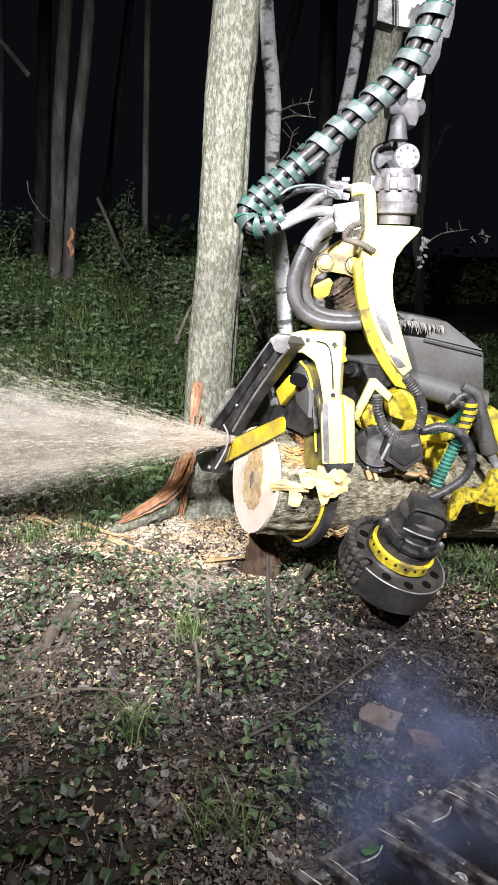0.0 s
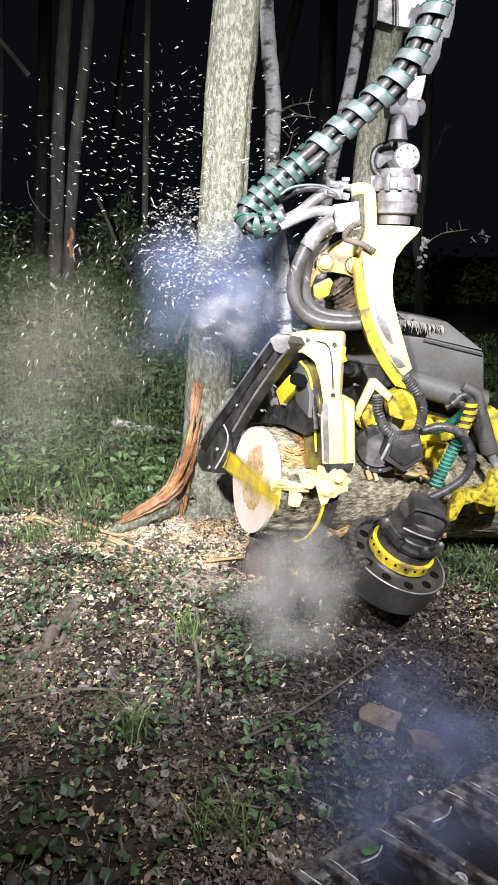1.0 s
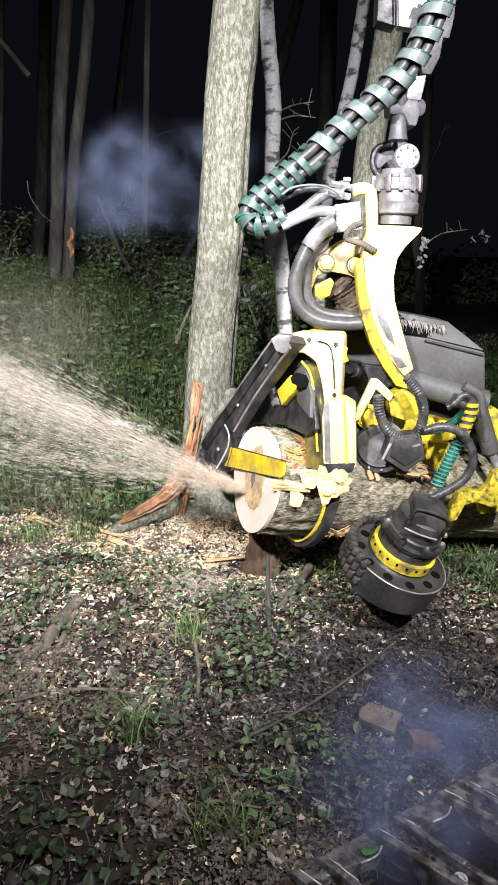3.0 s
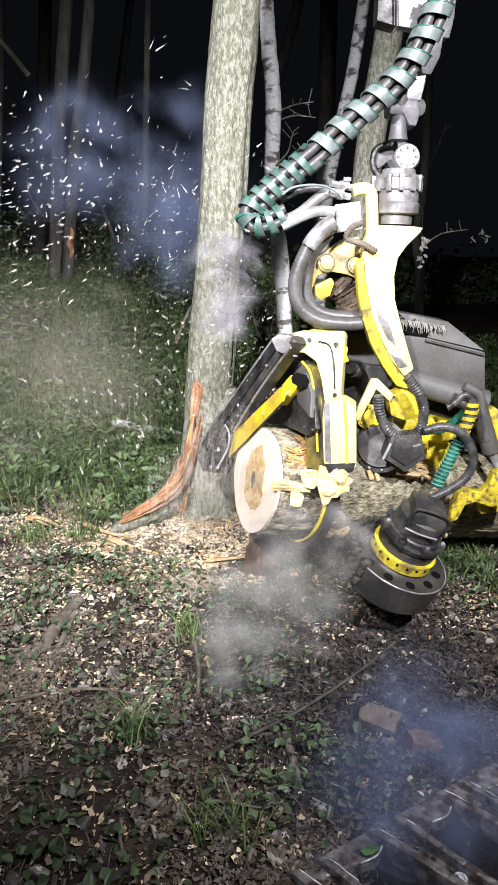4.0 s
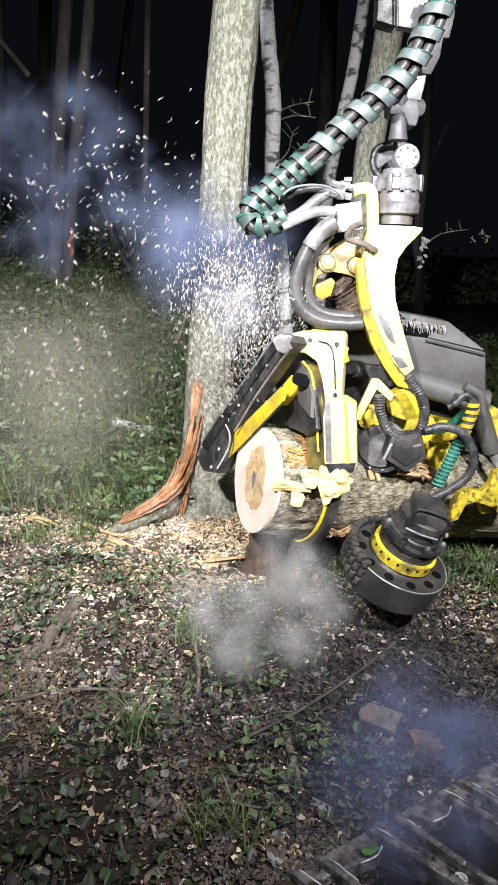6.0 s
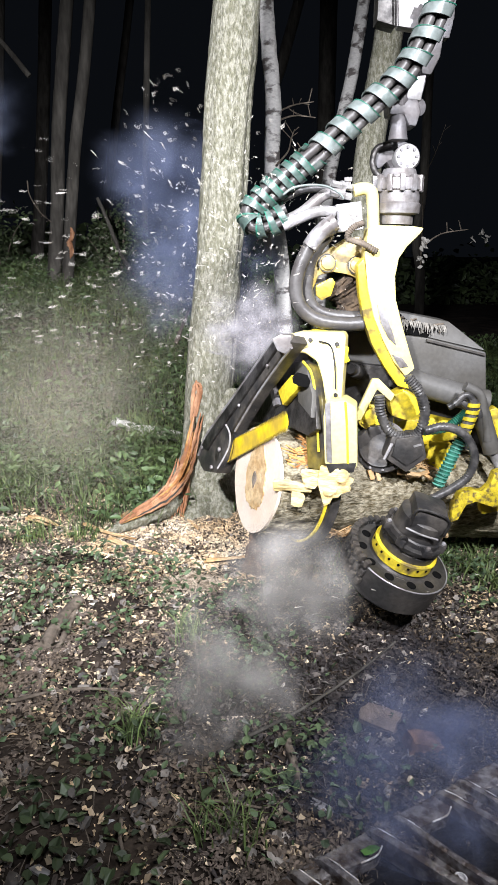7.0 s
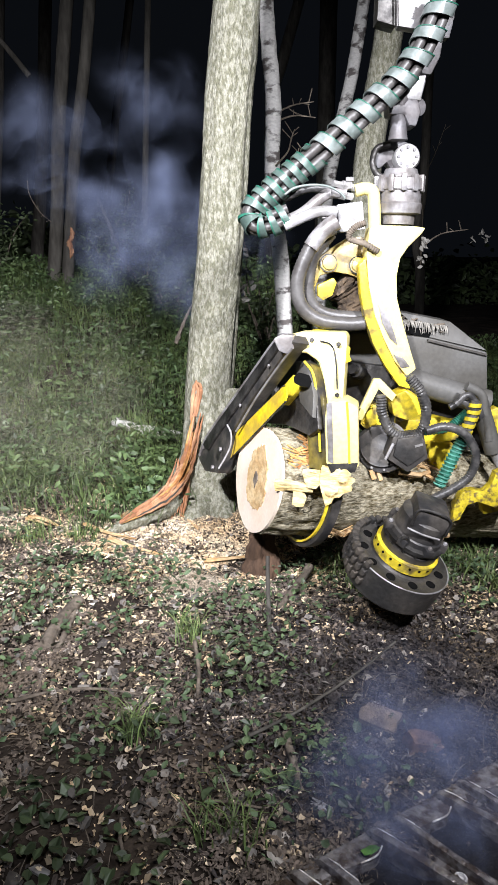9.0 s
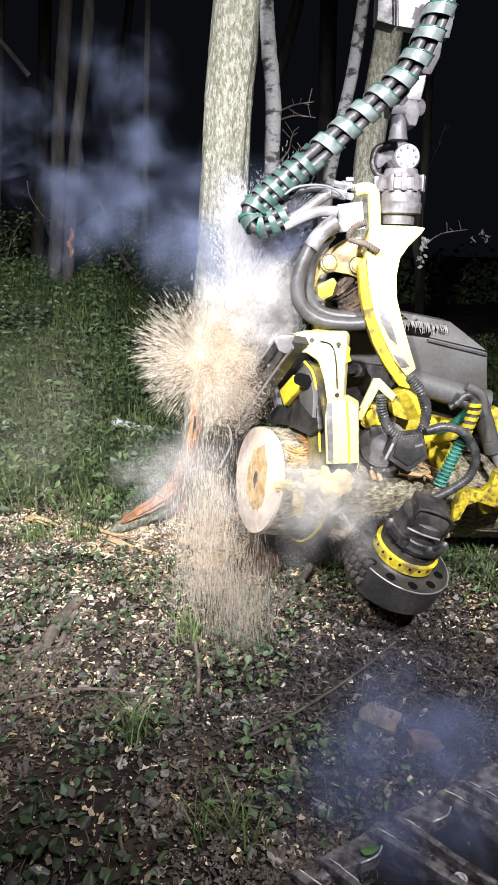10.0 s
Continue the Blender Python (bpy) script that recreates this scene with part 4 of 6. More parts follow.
def build_boom():
    boom = thing("harvester_boom", (0.601, 2.950, 2.004), "grey steel boom tip with swivel link above the head", "boom")
    back = Vector((0, 1, 0))
    part("boom_plate", prism([(0.623, 2.960, 2.387), (0.773, 2.960, 2.387), (0.770, 2.960, 2.257), (0.755, 2.960, 2.185), (0.733, 2.960, 2.188), (0.725, 2.960, 2.123), (0.695, 2.960, 2.061), (0.660, 2.960, 2.065), (0.626, 2.960, 2.200)], back * 0.05, 0.006), BOOM, boom, "grey steel boom plate")
    part("boom_box", prism([(0.546, 2.950, 2.383), (0.687, 2.950, 2.383), (0.678, 2.950, 2.280), (0.644, 2.950, 2.212), (0.559, 2.950, 2.224)], back * 0.06, 0.004), STEEL, boom, "grey steel side plate")
    part("boom_flange", prism([(0.483, 2.980, 2.251), (0.485, 2.980, 2.393), (0.552, 2.980, 2.393), (0.556, 2.980, 2.232)], back * 0.10, 0.005), IRON, boom, "dark greasy boom end")
    part("boom_seam", tube([(0.543, 2.945, 2.382), (0.550, 2.945, 2.289), (0.554, 2.945, 2.222)], 0.004, 6, 3), IRON, boom)
    for q in ((0.605, 3.010, 2.248), (0.531, 2.990, 2.265), (0.724, 2.950, 2.276), (0.716, 2.950, 2.208)):
        bolt(boom, q, (0, -1, 0), 0.011, 0.010)
    part("link_plate", prism([(0.611, 3.000, 2.094), (0.702, 3.000, 2.097), (0.688, 3.000, 2.054), (0.671, 3.000, 1.978), (0.556, 3.000, 1.990), (0.565, 3.000, 2.058)], back * 0.12, 0.008), BOOM, boom)
    part("link_plate", prism([(0.568, 2.880, 2.035), (0.659, 2.880, 2.043), (0.644, 2.880, 1.955), (0.546, 2.880, 1.966)], back * 0.05, 0.006), PALE, boom)
    part("knuckle", prism([(0.521, 2.880, 1.970), (0.635, 2.880, 1.963), (0.646, 2.880, 1.916), (0.633, 2.880, 1.865), (0.603, 2.880, 1.869), (0.583, 2.880, 1.908), (0.528, 2.880, 1.908)], back * 0.12, 0.012), BOOM, boom)
    part("pin", lathe((0.633, 2.940, 1.939), (0.2, -1, 0), [(0, 0.034), (0.03, 0.034), (0.034, 0.026)], 20), BOOM, boom)
    part("shaft", lathe((0.572, 2.920, 1.803), (0.0, 0, 1), [(0.02, 0.038), (0.04, 0.034), (0.06, 0.032), (0.12, 0.036), (0.15, 0.045), (0.19, 0.045)], 24), BOOM, boom, "steel swivel shaft")
    part("yoke", prism([(0.494, 3.000, 1.806), (0.542, 3.000, 1.835), (0.627, 3.000, 1.831), (0.647, 3.000, 1.789), (0.646, 3.000, 1.726), (0.612, 3.000, 1.701), (0.570, 3.000, 1.718), (0.550, 3.000, 1.752), (0.520, 3.000, 1.726), (0.492, 3.000, 1.747)], back * 0.08, 0.012), BOOM, boom)
    part("yoke_arm", tube([(0.552, 2.980, 1.816), (0.504, 2.980, 1.803), (0.488, 2.980, 1.753), (0.508, 2.980, 1.707), (0.559, 2.980, 1.690)], 0.012, 10, 5), IRON, boom)
    part("pin_head", lathe((0.600, 2.900, 1.752), (0, -1, 0.1), [(0, 0.05), (0.035, 0.05), (0.045, 0.044), (0.048, 0.02)], 28), PALE, boom, "pale round pin end")
    for k in range(8):
        a = k * math.tau / 8
        bolt(boom, Vector((0.600 + 0.034 * math.cos(a), 2.857, 1.756 + 0.034 * math.sin(a))), (0, -1, 0.1), 0.007, 0.007, BOOM)


def build_trunks():
    tree = thing("tree", ((-0.233, 4.000, -0.005)), "tall living tree with furrowed grey bark and orange scars", "tree")
    p = [(-0.214, 4.000, -0.095), (-0.235, 4.000, 0.137), (-0.237, 4.000, 0.413), (-0.223, 4.000, 0.745), (-0.161, 4.000, 1.400), (-0.109, 4.000, 2.111), (-0.060, 4.000, 2.633), (-0.030, 4.000, 3.348), (0.010, 4.000, 4.577)]

    def rad(t):
        h = t * 5
        return 0.136 + 0.16 * math.exp(-h * 4.2) - 0.02 * t
    bm = bmesh.new()
    path = curve([Vector(p[0]) - Vector((0, 0, 0.12))] + p[1:], 14)
    rings, segs = [], 64
    z0 = path[0].z
    for i, (c, d, s, u) in enumerate(frames(path)):
        h = c.z - z0
        ring = []
        for k in range(segs):
            a = k * math.tau / segs
            flare = math.exp(-max(h, 0) * 4.5)
            lobes = 0.5 + 0.5 * math.cos(a * 5 + 0.6) + 0.4 * math.cos(a * 3 + 2)
            r = 0.141 - 0.008 * h + flare * (0.09 + 0.14 * lobes)
            r += 0.010 * noise.fractal(Vector((math.cos(a) * 5, math.sin(a) * 5, h * 2.2)), 0.8, 2.2, 4)
            ring.append(bm.verts.new((c.x + r * math.cos(a), c.y + r * math.sin(a), c.z)))
        rings.append(ring)
    for a, b in zip(rings, rings[1:]):
        for k in range(segs):
            bm.faces.new((a[k], a[(k + 1) % segs], b[(k + 1) % segs], b[k]))
    part("trunk", bm, BARK, tree, "grey-green furrowed bark", smooth=60)
    for pts in ([(-0.292, 3.880, 0.721), (-0.309, 3.884, 0.669), (-0.317, 3.880, 0.589), (-0.328, 3.872, 0.494)], [(-0.298, 3.880, 0.714), (-0.270, 3.876, 0.690), (-0.271, 3.872, 0.639), (-0.298, 3.862, 0.519)], [(-0.295, 3.880, 0.708), (-0.283, 3.876, 0.654), (-0.297, 3.872, 0.591), (-0.311, 3.862, 0.486)]):
        part("bark_scar", tube(pts, lambda t: 0.004 + 0.008 * math.sin(math.pi * t), 8, 8, wob=0.6), SCAR, tree, "raw orange bark wound")
    for pts, w in (([(-0.160, 4.020, 0.643), (-0.259, 3.960, 0.355), (-0.338, 3.840, 0.181), (-0.427, 3.680, 0.094), (-0.524, 3.560, 0.067), (-0.629, 3.460, 0.041), (-0.732, 3.400, 0.002)], 0.095), ([(-0.160, 4.020, 0.643), (-0.213, 3.940, 0.293), (-0.253, 3.800, 0.099), (-0.300, 3.620, -0.008), (-0.334, 3.500, -0.052)], 0.12), ([(-0.160, 4.020, 0.643), (-0.135, 3.960, 0.287), (-0.088, 3.840, 0.051), (-0.028, 3.680, -0.059), (0.015, 3.560, -0.096)], 0.12), ([(-0.160, 4.020, 0.643), (-0.166, 3.900, 0.271), (-0.155, 3.740, 0.053), (-0.138, 3.580, -0.052), (-0.130, 3.500, -0.090)], 0.11)):
        part("root", tube(pts, lambda t: w * (1.08 - 0.95 * t ** 2.2), 18, 8, wob=0.22), BARK, tree, "flaring bark-covered root")
    scar = [(-0.306, 3.850, 0.531), (-0.330, 3.810, 0.421), (-0.356, 3.750, 0.307), (-0.391, 3.610, 0.228), (-0.450, 3.530, 0.173), (-0.520, 3.465, 0.136), (-0.598, 3.425, 0.099), (-0.665, 3.400, 0.065)]
    part("root_scar", tube(scar, lambda t: 0.002 + 0.017 * math.sin(math.pi * t) ** 0.8, 12, 12, wob=0.6), SCAR, tree, "raw orange skinned root")
    for k in range(60):
        o = Vector((random.gauss(0.02, 0.035), random.uniform(-0.02, 0.015), random.gauss(-0.01, 0.025)))
        i = random.choice((0, 1, 1, 2, 2, 3, 4))
        w = random.uniform(0.003, 0.010)
        part("root_scar", tube([Vector(scar[j]) + o * (1 - 0.12 * j) for j in range(i, min(i + 4, 8))], lambda t: 0.002 + w * math.sin(math.pi * t), 6, 6, wob=0.6), (SCAR, SCAR, ORANGE, SCAR, DARKBARK)[k % 5], tree, "raw orange root fibre")
    for k in range(9):
        q = Vector((-0.369, 3.720, 0.307)) + Vector((random.uniform(-0.03, 0.04), random.uniform(-0.01, 0.0), random.uniform(-0.08, 0.03)))
        part("bark_scar", tube([q, q + Vector((-0.008, -0.05, -0.10)), q + Vector((-0.03, -0.12, -0.22))], lambda t: 0.002 + 0.008 * math.sin(math.pi * t), 6, 5, wob=0.5), SCAR, tree, "raw orange bark strip")

    def slim(name, pts, r0, r1, material, label, wob=0.06, segs=14):
        if "dim" in label:
            e = Vector(EYE)
            pts = [tuple(e + (Vector(q) - e) * 1.4) for q in pts]
            r0, r1 = r0 * 1.4, r1 * 1.4
        x, y, z = pts[0]
        if name != "dead_pole" and z > rise(x, y) - 0.05:
            pts = [(x, y, rise(x, y) - 0.1)] + list(pts)
        t = thing(name, pts[0], label, "tree")
        part("trunk", tube(pts, lambda v: r0 + (r1 - r0) * v, segs, 8, wob=wob), material, t)
        return t
    slim("birch_tree", [(0.283, 5.400, 0.516), (0.270, 5.400, 0.862), (0.239, 5.400, 1.319), (0.193, 5.400, 1.678), (0.166, 5.400, 1.987), (0.170, 5.400, 2.433), (0.136, 5.400, 2.789), (0.115, 5.400, 3.065), (0.094, 5.400, 3.464), (0.068, 5.400, 4.330)], 0.062, 0.050, BIRCH, "slim birch with white peeling bark", 0.12)
    slim("birch_tree", [(0.669, 7.000, 0.368), (0.705, 7.000, 1.556), (0.753, 7.000, 2.112), (0.852, 7.000, 2.597), (0.939, 7.000, 3.018), (1.013, 7.000, 3.558), (1.105, 7.000, 4.242), (1.198, 7.000, 5.199)], 0.065, 0.05, BIRCH, "leaning slim birch with dull white bark", 0.1)
    slim("tree", [(0.801, 5.200, 0.963), (0.803, 5.200, 1.516), (0.822, 5.200, 2.002), (0.866, 5.200, 2.395), (0.917, 5.200, 2.738), (0.963, 5.200, 3.197), (1.045, 5.200, 3.933)], 0.105, 0.09, BARK, "grown tree behind the boom with ridged brown bark")
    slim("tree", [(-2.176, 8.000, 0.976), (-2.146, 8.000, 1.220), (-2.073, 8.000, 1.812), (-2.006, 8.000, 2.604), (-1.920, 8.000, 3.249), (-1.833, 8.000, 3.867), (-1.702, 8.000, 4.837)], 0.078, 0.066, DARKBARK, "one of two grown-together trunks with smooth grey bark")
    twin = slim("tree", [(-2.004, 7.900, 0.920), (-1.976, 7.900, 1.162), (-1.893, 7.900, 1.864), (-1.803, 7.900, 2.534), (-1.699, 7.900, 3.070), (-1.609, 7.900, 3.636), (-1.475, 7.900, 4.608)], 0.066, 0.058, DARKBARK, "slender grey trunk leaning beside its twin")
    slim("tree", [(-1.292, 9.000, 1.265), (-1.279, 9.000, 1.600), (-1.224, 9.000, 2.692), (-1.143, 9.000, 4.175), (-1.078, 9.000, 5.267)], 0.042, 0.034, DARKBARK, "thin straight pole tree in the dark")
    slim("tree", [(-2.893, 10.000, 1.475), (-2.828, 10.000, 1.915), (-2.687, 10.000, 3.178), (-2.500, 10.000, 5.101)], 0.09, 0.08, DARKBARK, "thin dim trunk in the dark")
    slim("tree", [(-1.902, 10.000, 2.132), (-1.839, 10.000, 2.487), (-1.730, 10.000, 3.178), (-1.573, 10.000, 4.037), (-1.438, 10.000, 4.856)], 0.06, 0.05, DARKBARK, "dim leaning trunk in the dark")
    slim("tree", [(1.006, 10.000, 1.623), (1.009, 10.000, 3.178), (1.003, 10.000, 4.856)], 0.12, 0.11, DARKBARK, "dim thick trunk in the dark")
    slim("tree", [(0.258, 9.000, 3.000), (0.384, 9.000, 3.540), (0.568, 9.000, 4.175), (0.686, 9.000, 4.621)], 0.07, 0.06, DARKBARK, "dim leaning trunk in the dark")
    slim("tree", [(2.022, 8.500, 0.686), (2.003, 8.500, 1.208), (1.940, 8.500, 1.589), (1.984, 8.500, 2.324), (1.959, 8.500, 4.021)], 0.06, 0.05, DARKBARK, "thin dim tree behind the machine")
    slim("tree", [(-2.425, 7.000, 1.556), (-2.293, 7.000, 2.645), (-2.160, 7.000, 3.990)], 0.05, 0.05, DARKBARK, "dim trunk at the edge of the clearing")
    slim("dead_pole", [(-1.235, 7.600, 1.229), (-1.333, 7.600, 1.400), (-1.457, 7.600, 1.736), (-1.549, 7.600, 1.956)], 0.026, 0.016, DARKBARK, "dead leaning pole among the shrubs", wob=0.3)
    slim("dead_pole", [(-2.250, 7.950, 3.160), (-2.312, 7.950, 3.238), (-2.416, 7.950, 3.368), (-2.571, 7.950, 3.548)], 0.03, 0.025, DARKBARK, "broken leaning pole caught between trunks")
    slim("dead_pole", [(-0.515, 5.000, 0.791), (-0.472, 5.000, 0.902), (-0.430, 5.000, 0.996), (-0.377, 5.000, 1.096)], 0.016, 0.005, TWIG, "grey broken pole behind the tree", wob=0.4, segs=10)
    part("orange_mark", tube([(-1.897, 7.840, 1.678), (-1.883, 7.840, 1.603), (-1.919, 7.840, 1.517), (-1.901, 7.840, 1.429), (-1.924, 7.840, 1.353)], lambda t: 0.004 + 0.022 * math.sin(math.pi * t) ** 0.6, 10, 8, wob=0.7), SCAR, twin, "orange bark wound")


build_trunks()
LOG = build_log()
HEAD, BAR = build_head()
build_boom()


# ---- ground cover ----
RNG = np.random.default_rng(7)


def scatter_mesh(name, verts, faces, material, label, category):
    me = bpy.data.meshes.new(name)
    me.from_pydata(verts, [], faces)
    me.materials.append(material)
    me.polygons.foreach_set("use_smooth", [False] * len(me.polygons))
    return tagged(new(name, me), label, category, kind="stuff")


def leaves(name, spots, size, material, label, category, lift=0.01, tilt=0.5, long=1.6, fold=0.25, up=0.0, rough=0.0):
    """Folded pointed leaves at spots (x, y, z), turned at random."""
    verts, faces = [], []
    for x, y, z in spots:
        s = size * RNG.uniform(0.55, 1.35)
        m = Euler((RNG.normal(up, tilt), RNG.normal(0, tilt), RNG.uniform(0, math.tau))).to_matrix()
        b = len(verts)
        w, h = s * 0.5, s * long * 0.5
        for p in ((0, -h, 0), (w * 0.62, -h * 0.62, fold * w * 0.6), (w * 0.88, -h * 0.1, fold * w), (w * 0.58, h * 0.5, fold * w * 0.7), (0, h, -0.1 * h), (-w * 0.58, h * 0.5, fold * w * 0.7), (-w * 0.88, -h * 0.1, fold * w), (-w * 0.62, -h * 0.62, fold * w * 0.6)):
            q = m @ (Vector(p) + (Vector((RNG.normal(0, 1), RNG.normal(0, 1), RNG.normal(0, 1))) * s * rough if rough else Vector()))
            verts.append((x + q.x, y + q.y, z + lift + q.z))
        faces += [(b, b + 1, b + 2, b + 3, b + 4), (b, b + 4, b + 5, b + 6, b + 7)]
    return scatter_mesh(name, verts, faces, material, label, category)


def blades(name, spots, height, material, label, category, lean=0.5, width=0.006):
    """Bent grass blades of three steps, growing at spots."""
    verts, faces = [], []
    for x, y, z in spots:
        h = height * RNG.uniform(0.5, 1.3)
        a = RNG.uniform(0, math.tau)
        dx, dy = math.cos(a), math.sin(a)
        k = RNG.uniform(0.2, 1) * lean * h
        b = len(verts)
        for t, w in ((0, 1), (0.45, 0.9), (0.8, 0.6)):
            cx, cy, cz = x + dx * k * t * t, y + dy * k * t * t, z + h * (t - 0.25 * t * t * lean)
            verts += [(cx - dy * width * w, cy + dx * width * w, cz), (cx + dy * width * w, cy - dx * width * w, cz)]
        verts.append((x + dx * k * 1.2, y + dy * k * 1.2, z + h * (0.95 - 0.3 * lean)))
        faces += [(b, b + 1, b + 3, b + 2), (b + 2, b + 3, b + 5, b + 4), (b + 4, b + 5, b + 6)]
    return scatter_mesh(name, verts, faces, material, label, category)


def field(n, x0, x1, y0, y1, keep=None):
    out = []
    while len(out) < n:
        x, y = RNG.uniform(x0, x1), RNG.uniform(y0, y1)
        if abs(x) > 0.40 * y + 0.3 + RNG.exponential(0.35) or (keep and RNG.random() > keep(x, y)):
            continue
        out.append((x, y, bumpy(x, y)))
    return out


def clumps(centres, n, spread, up=0.0):
    out = []
    for cx, cy, r in centres:
        for _ in range(int(n * r / 0.2)):
            x, y = RNG.normal(cx, r * spread), RNG.normal(cy, r * spread)
            out.append((x, y, bumpy(x, y) + RNG.uniform(0, up)))
    return out


def patch(x, y):
    return noise.noise(Vector((x * 1.7, y * 1.7, 9)))


def fresh(x, y):
    """Where sawdust and chips have gathered: in front of the tree."""
    d = ((x + 0.33) / 0.62) ** 2 + ((y - 3.35) / 0.42) ** 2
    return math.exp(-d * 0.9) + (0.11 if y > 2.2 else 0.05)


# Mask of the ground darkened to imitate the shadow of roller and machine.
def shade_spot(x, y):
    return min(1.0, 1.25 * math.exp(-((x - 0.5) / 0.52) ** 2 - ((y - 2.02) / 0.48) ** 2))


def litter(x, y):
    """Thick on the open ground, thin where shade by the machine is imitated."""
    bare = shade_spot(x, y)
    return max(0.06, 0.42 + 1.3 * patch(x * 1.9, y * 1.9) + 0.5 * patch(x * 6, y * 6)) / (0.4 + 0.35 * y) * (1 - 0.9 * bare) * (0.6 if y < 1.8 else 1)


leaves("leaf_litter", field(72000, -3.5, 3.5, 0.5, 4.4, litter), 0.0115, LITTER, "brown dead leaves and bark scraps covering the ground", "leaf litter", tilt=0.5, rough=0.13)
leaves("pale_leaves", field(1300, -3, 3, 0.6, 4.0, lambda x, y: 1 - 0.7 * shade_spot(x, y)), 0.024, mat("pale_dead_leaves", (0.36, 0.33, 0.29), 0.6, second=(0.24, 0.21, 0.18), scale=5, amount=0.3, bump=0.1, island=True), "pale grey undersides of fallen leaves", "leaf litter", tilt=0.4, rough=0.1)
leaves("wood_chips", field(14000, -3.0, 3.0, 1.2, 4.4, lambda x, y: fresh(x, y) * (0.5 + 1.4 * patch(x * 3, y * 3)) * (1 - 0.8 * shade_spot(x, y))), 0.013, CHIPS, "pale fresh wood chips strewn round the tree", "wood chips", tilt=0.4, long=2.0, fold=0.1, rough=0.2)
leaves("fine_chips", field(14000, -3.0, 3.0, 0.6, 4.2, lambda x, y: (0.2 + fresh(x, y)) * (1 - 0.7 * shade_spot(x, y))), 0.0055, CHIPS, "fine pale sawdust crumbs on the soil", "sawdust", tilt=0.5, long=1.6, fold=0.1, rough=0.15)
leaves("sawdust_heap", [(x, y, bumpy(x, y) + 0.02 * math.exp(-((x - -0.249) / 0.09) ** 2 - ((y - 2.813) / 0.08) ** 2)) for x, y in zip(RNG.normal(-0.249, 0.085, 5200), RNG.normal(2.813, 0.07, 5200))], 0.0055, mat("damp_sawdust", (0.42, 0.36, 0.28), 0.9, second=(0.30, 0.24, 0.17), scale=8, amount=0.3, bump=0.2, island=True), "small beige heap of damp sawdust", "sawdust", tilt=0.4, long=1.3, fold=0.1, rough=0.15)
# Dark leaf colour paints the shadow by the machine onto the soil.
leaves("shade_litter", field(12000, -0.6, 2.0, 0.9, 3.0, shade_spot), 0.013, mat("shade_dark_leaves", (0.055, 0.045, 0.042), 0.7, second=(0.03, 0.024, 0.022), scale=5, amount=0.3, bump=0.1, island=True), "leaves coloured dark for the shade by the machine", "leaf litter", tilt=0.6, rough=0.15)
blades("fine_twigs", field(3200, -3.0, 3.0, 0.6, 4.2), 0.05, TWIG, "dry needles and thin twigs in the litter", "twigs", 2.2, 0.0015)
green = [(-0.716, 2.810, -0.003), (-1.006, 3.040, -0.002), (-0.050, 2.700, -0.000), (0.420, 3.040, -0.002), (0.991, 2.920, -0.002), (-0.587, 1.520, -0.000), (-0.353, 1.790, -0.007), (0.093, 1.670, -0.005), (-0.558, 2.390, -0.004), (-0.252, 2.560, -0.002), (0.293, 2.810, -0.003), (-0.487, 1.420, -0.008), (-0.021, 2.130, -0.003), (0.695, 3.100, -0.001), (0.967, 2.610, -0.004), (-0.971, 2.610, -0.004), (0.185, 1.630, -0.008), (-0.470, 2.810, -0.003), (-0.085, 2.310, -0.003), (-0.847, 3.040, -0.002), (-0.625, 2.980, -0.003), (-0.987, 2.810, -0.003), (-0.352, 2.860, -0.001), (0.090, 2.610, -0.004), (0.320, 3.100, -0.001), (-1.199, 3.310, -0.003), (1.079, 3.040, -0.002), (0.921, 3.040, -0.002), (-0.787, 2.610, -0.004), (-0.002, 2.470, -0.002), (-0.570, 1.560, -0.001), (-0.458, 1.470, -0.006), (-0.571, 1.420, -0.008), (-0.348, 1.350, -0.004), (-0.255, 1.970, -0.000), (1.015, 2.760, -0.005), (0.182, 2.610, -0.004), (-0.002, 2.270, -0.002), (-0.763, 1.970, -0.000)]
leaves("ground_plants", clumps([(x, y, random.uniform(0.08, 0.17)) for x, y, _ in green if y > 1.6], 125, 1.0, 0.07), 0.017, HERB, "low green woodland plants with small leaves", "plants", tilt=0.5, rough=0.06)
leaves("broad_leaves", clumps([(x, y, random.uniform(0.10, 0.16)) for x, y, _ in [(-0.558, 1.519, 0.0), (-0.552, 1.361, 0.0), (-0.457, 1.41, 0.0), (-0.547, 1.641, 0.0), (-0.32, 1.345, 0.0), (-0.31, 1.78, 0.0), (-0.253, 1.337, 0.0), (0.105, 1.598, 0.0), (0.169, 1.731, 0.0), (-0.002, 2.125, 0.0), (-0.053, 2.265, 0.0), (-0.836, 2.193, 0.0), (-0.812, 2.382, 0.0), (-0.568, 2.802, 0.0)]], 34, 0.7, 0.05), 0.029, mat("broad_green_leaves", (0.085, 0.12, 0.055), 0.5, second=(0.05, 0.075, 0.035), scale=6, amount=0.3, bump=0.1, island=True), "broad dark green leaves of woodland plants", "plants", tilt=0.45, long=1.15, rough=0.05)
leaves("fallen_leaves", field(420, -1.6, 1.6, 1.2, 2.7), 0.034, mat("fallen_leaf", (0.20, 0.185, 0.165), 0.6, second=(0.11, 0.095, 0.085), scale=8, amount=0.4, bump=0.2, island=True), "larger grey-brown fallen leaves on the soil", "leaf litter", tilt=0.45, long=1.2, rough=0.09)
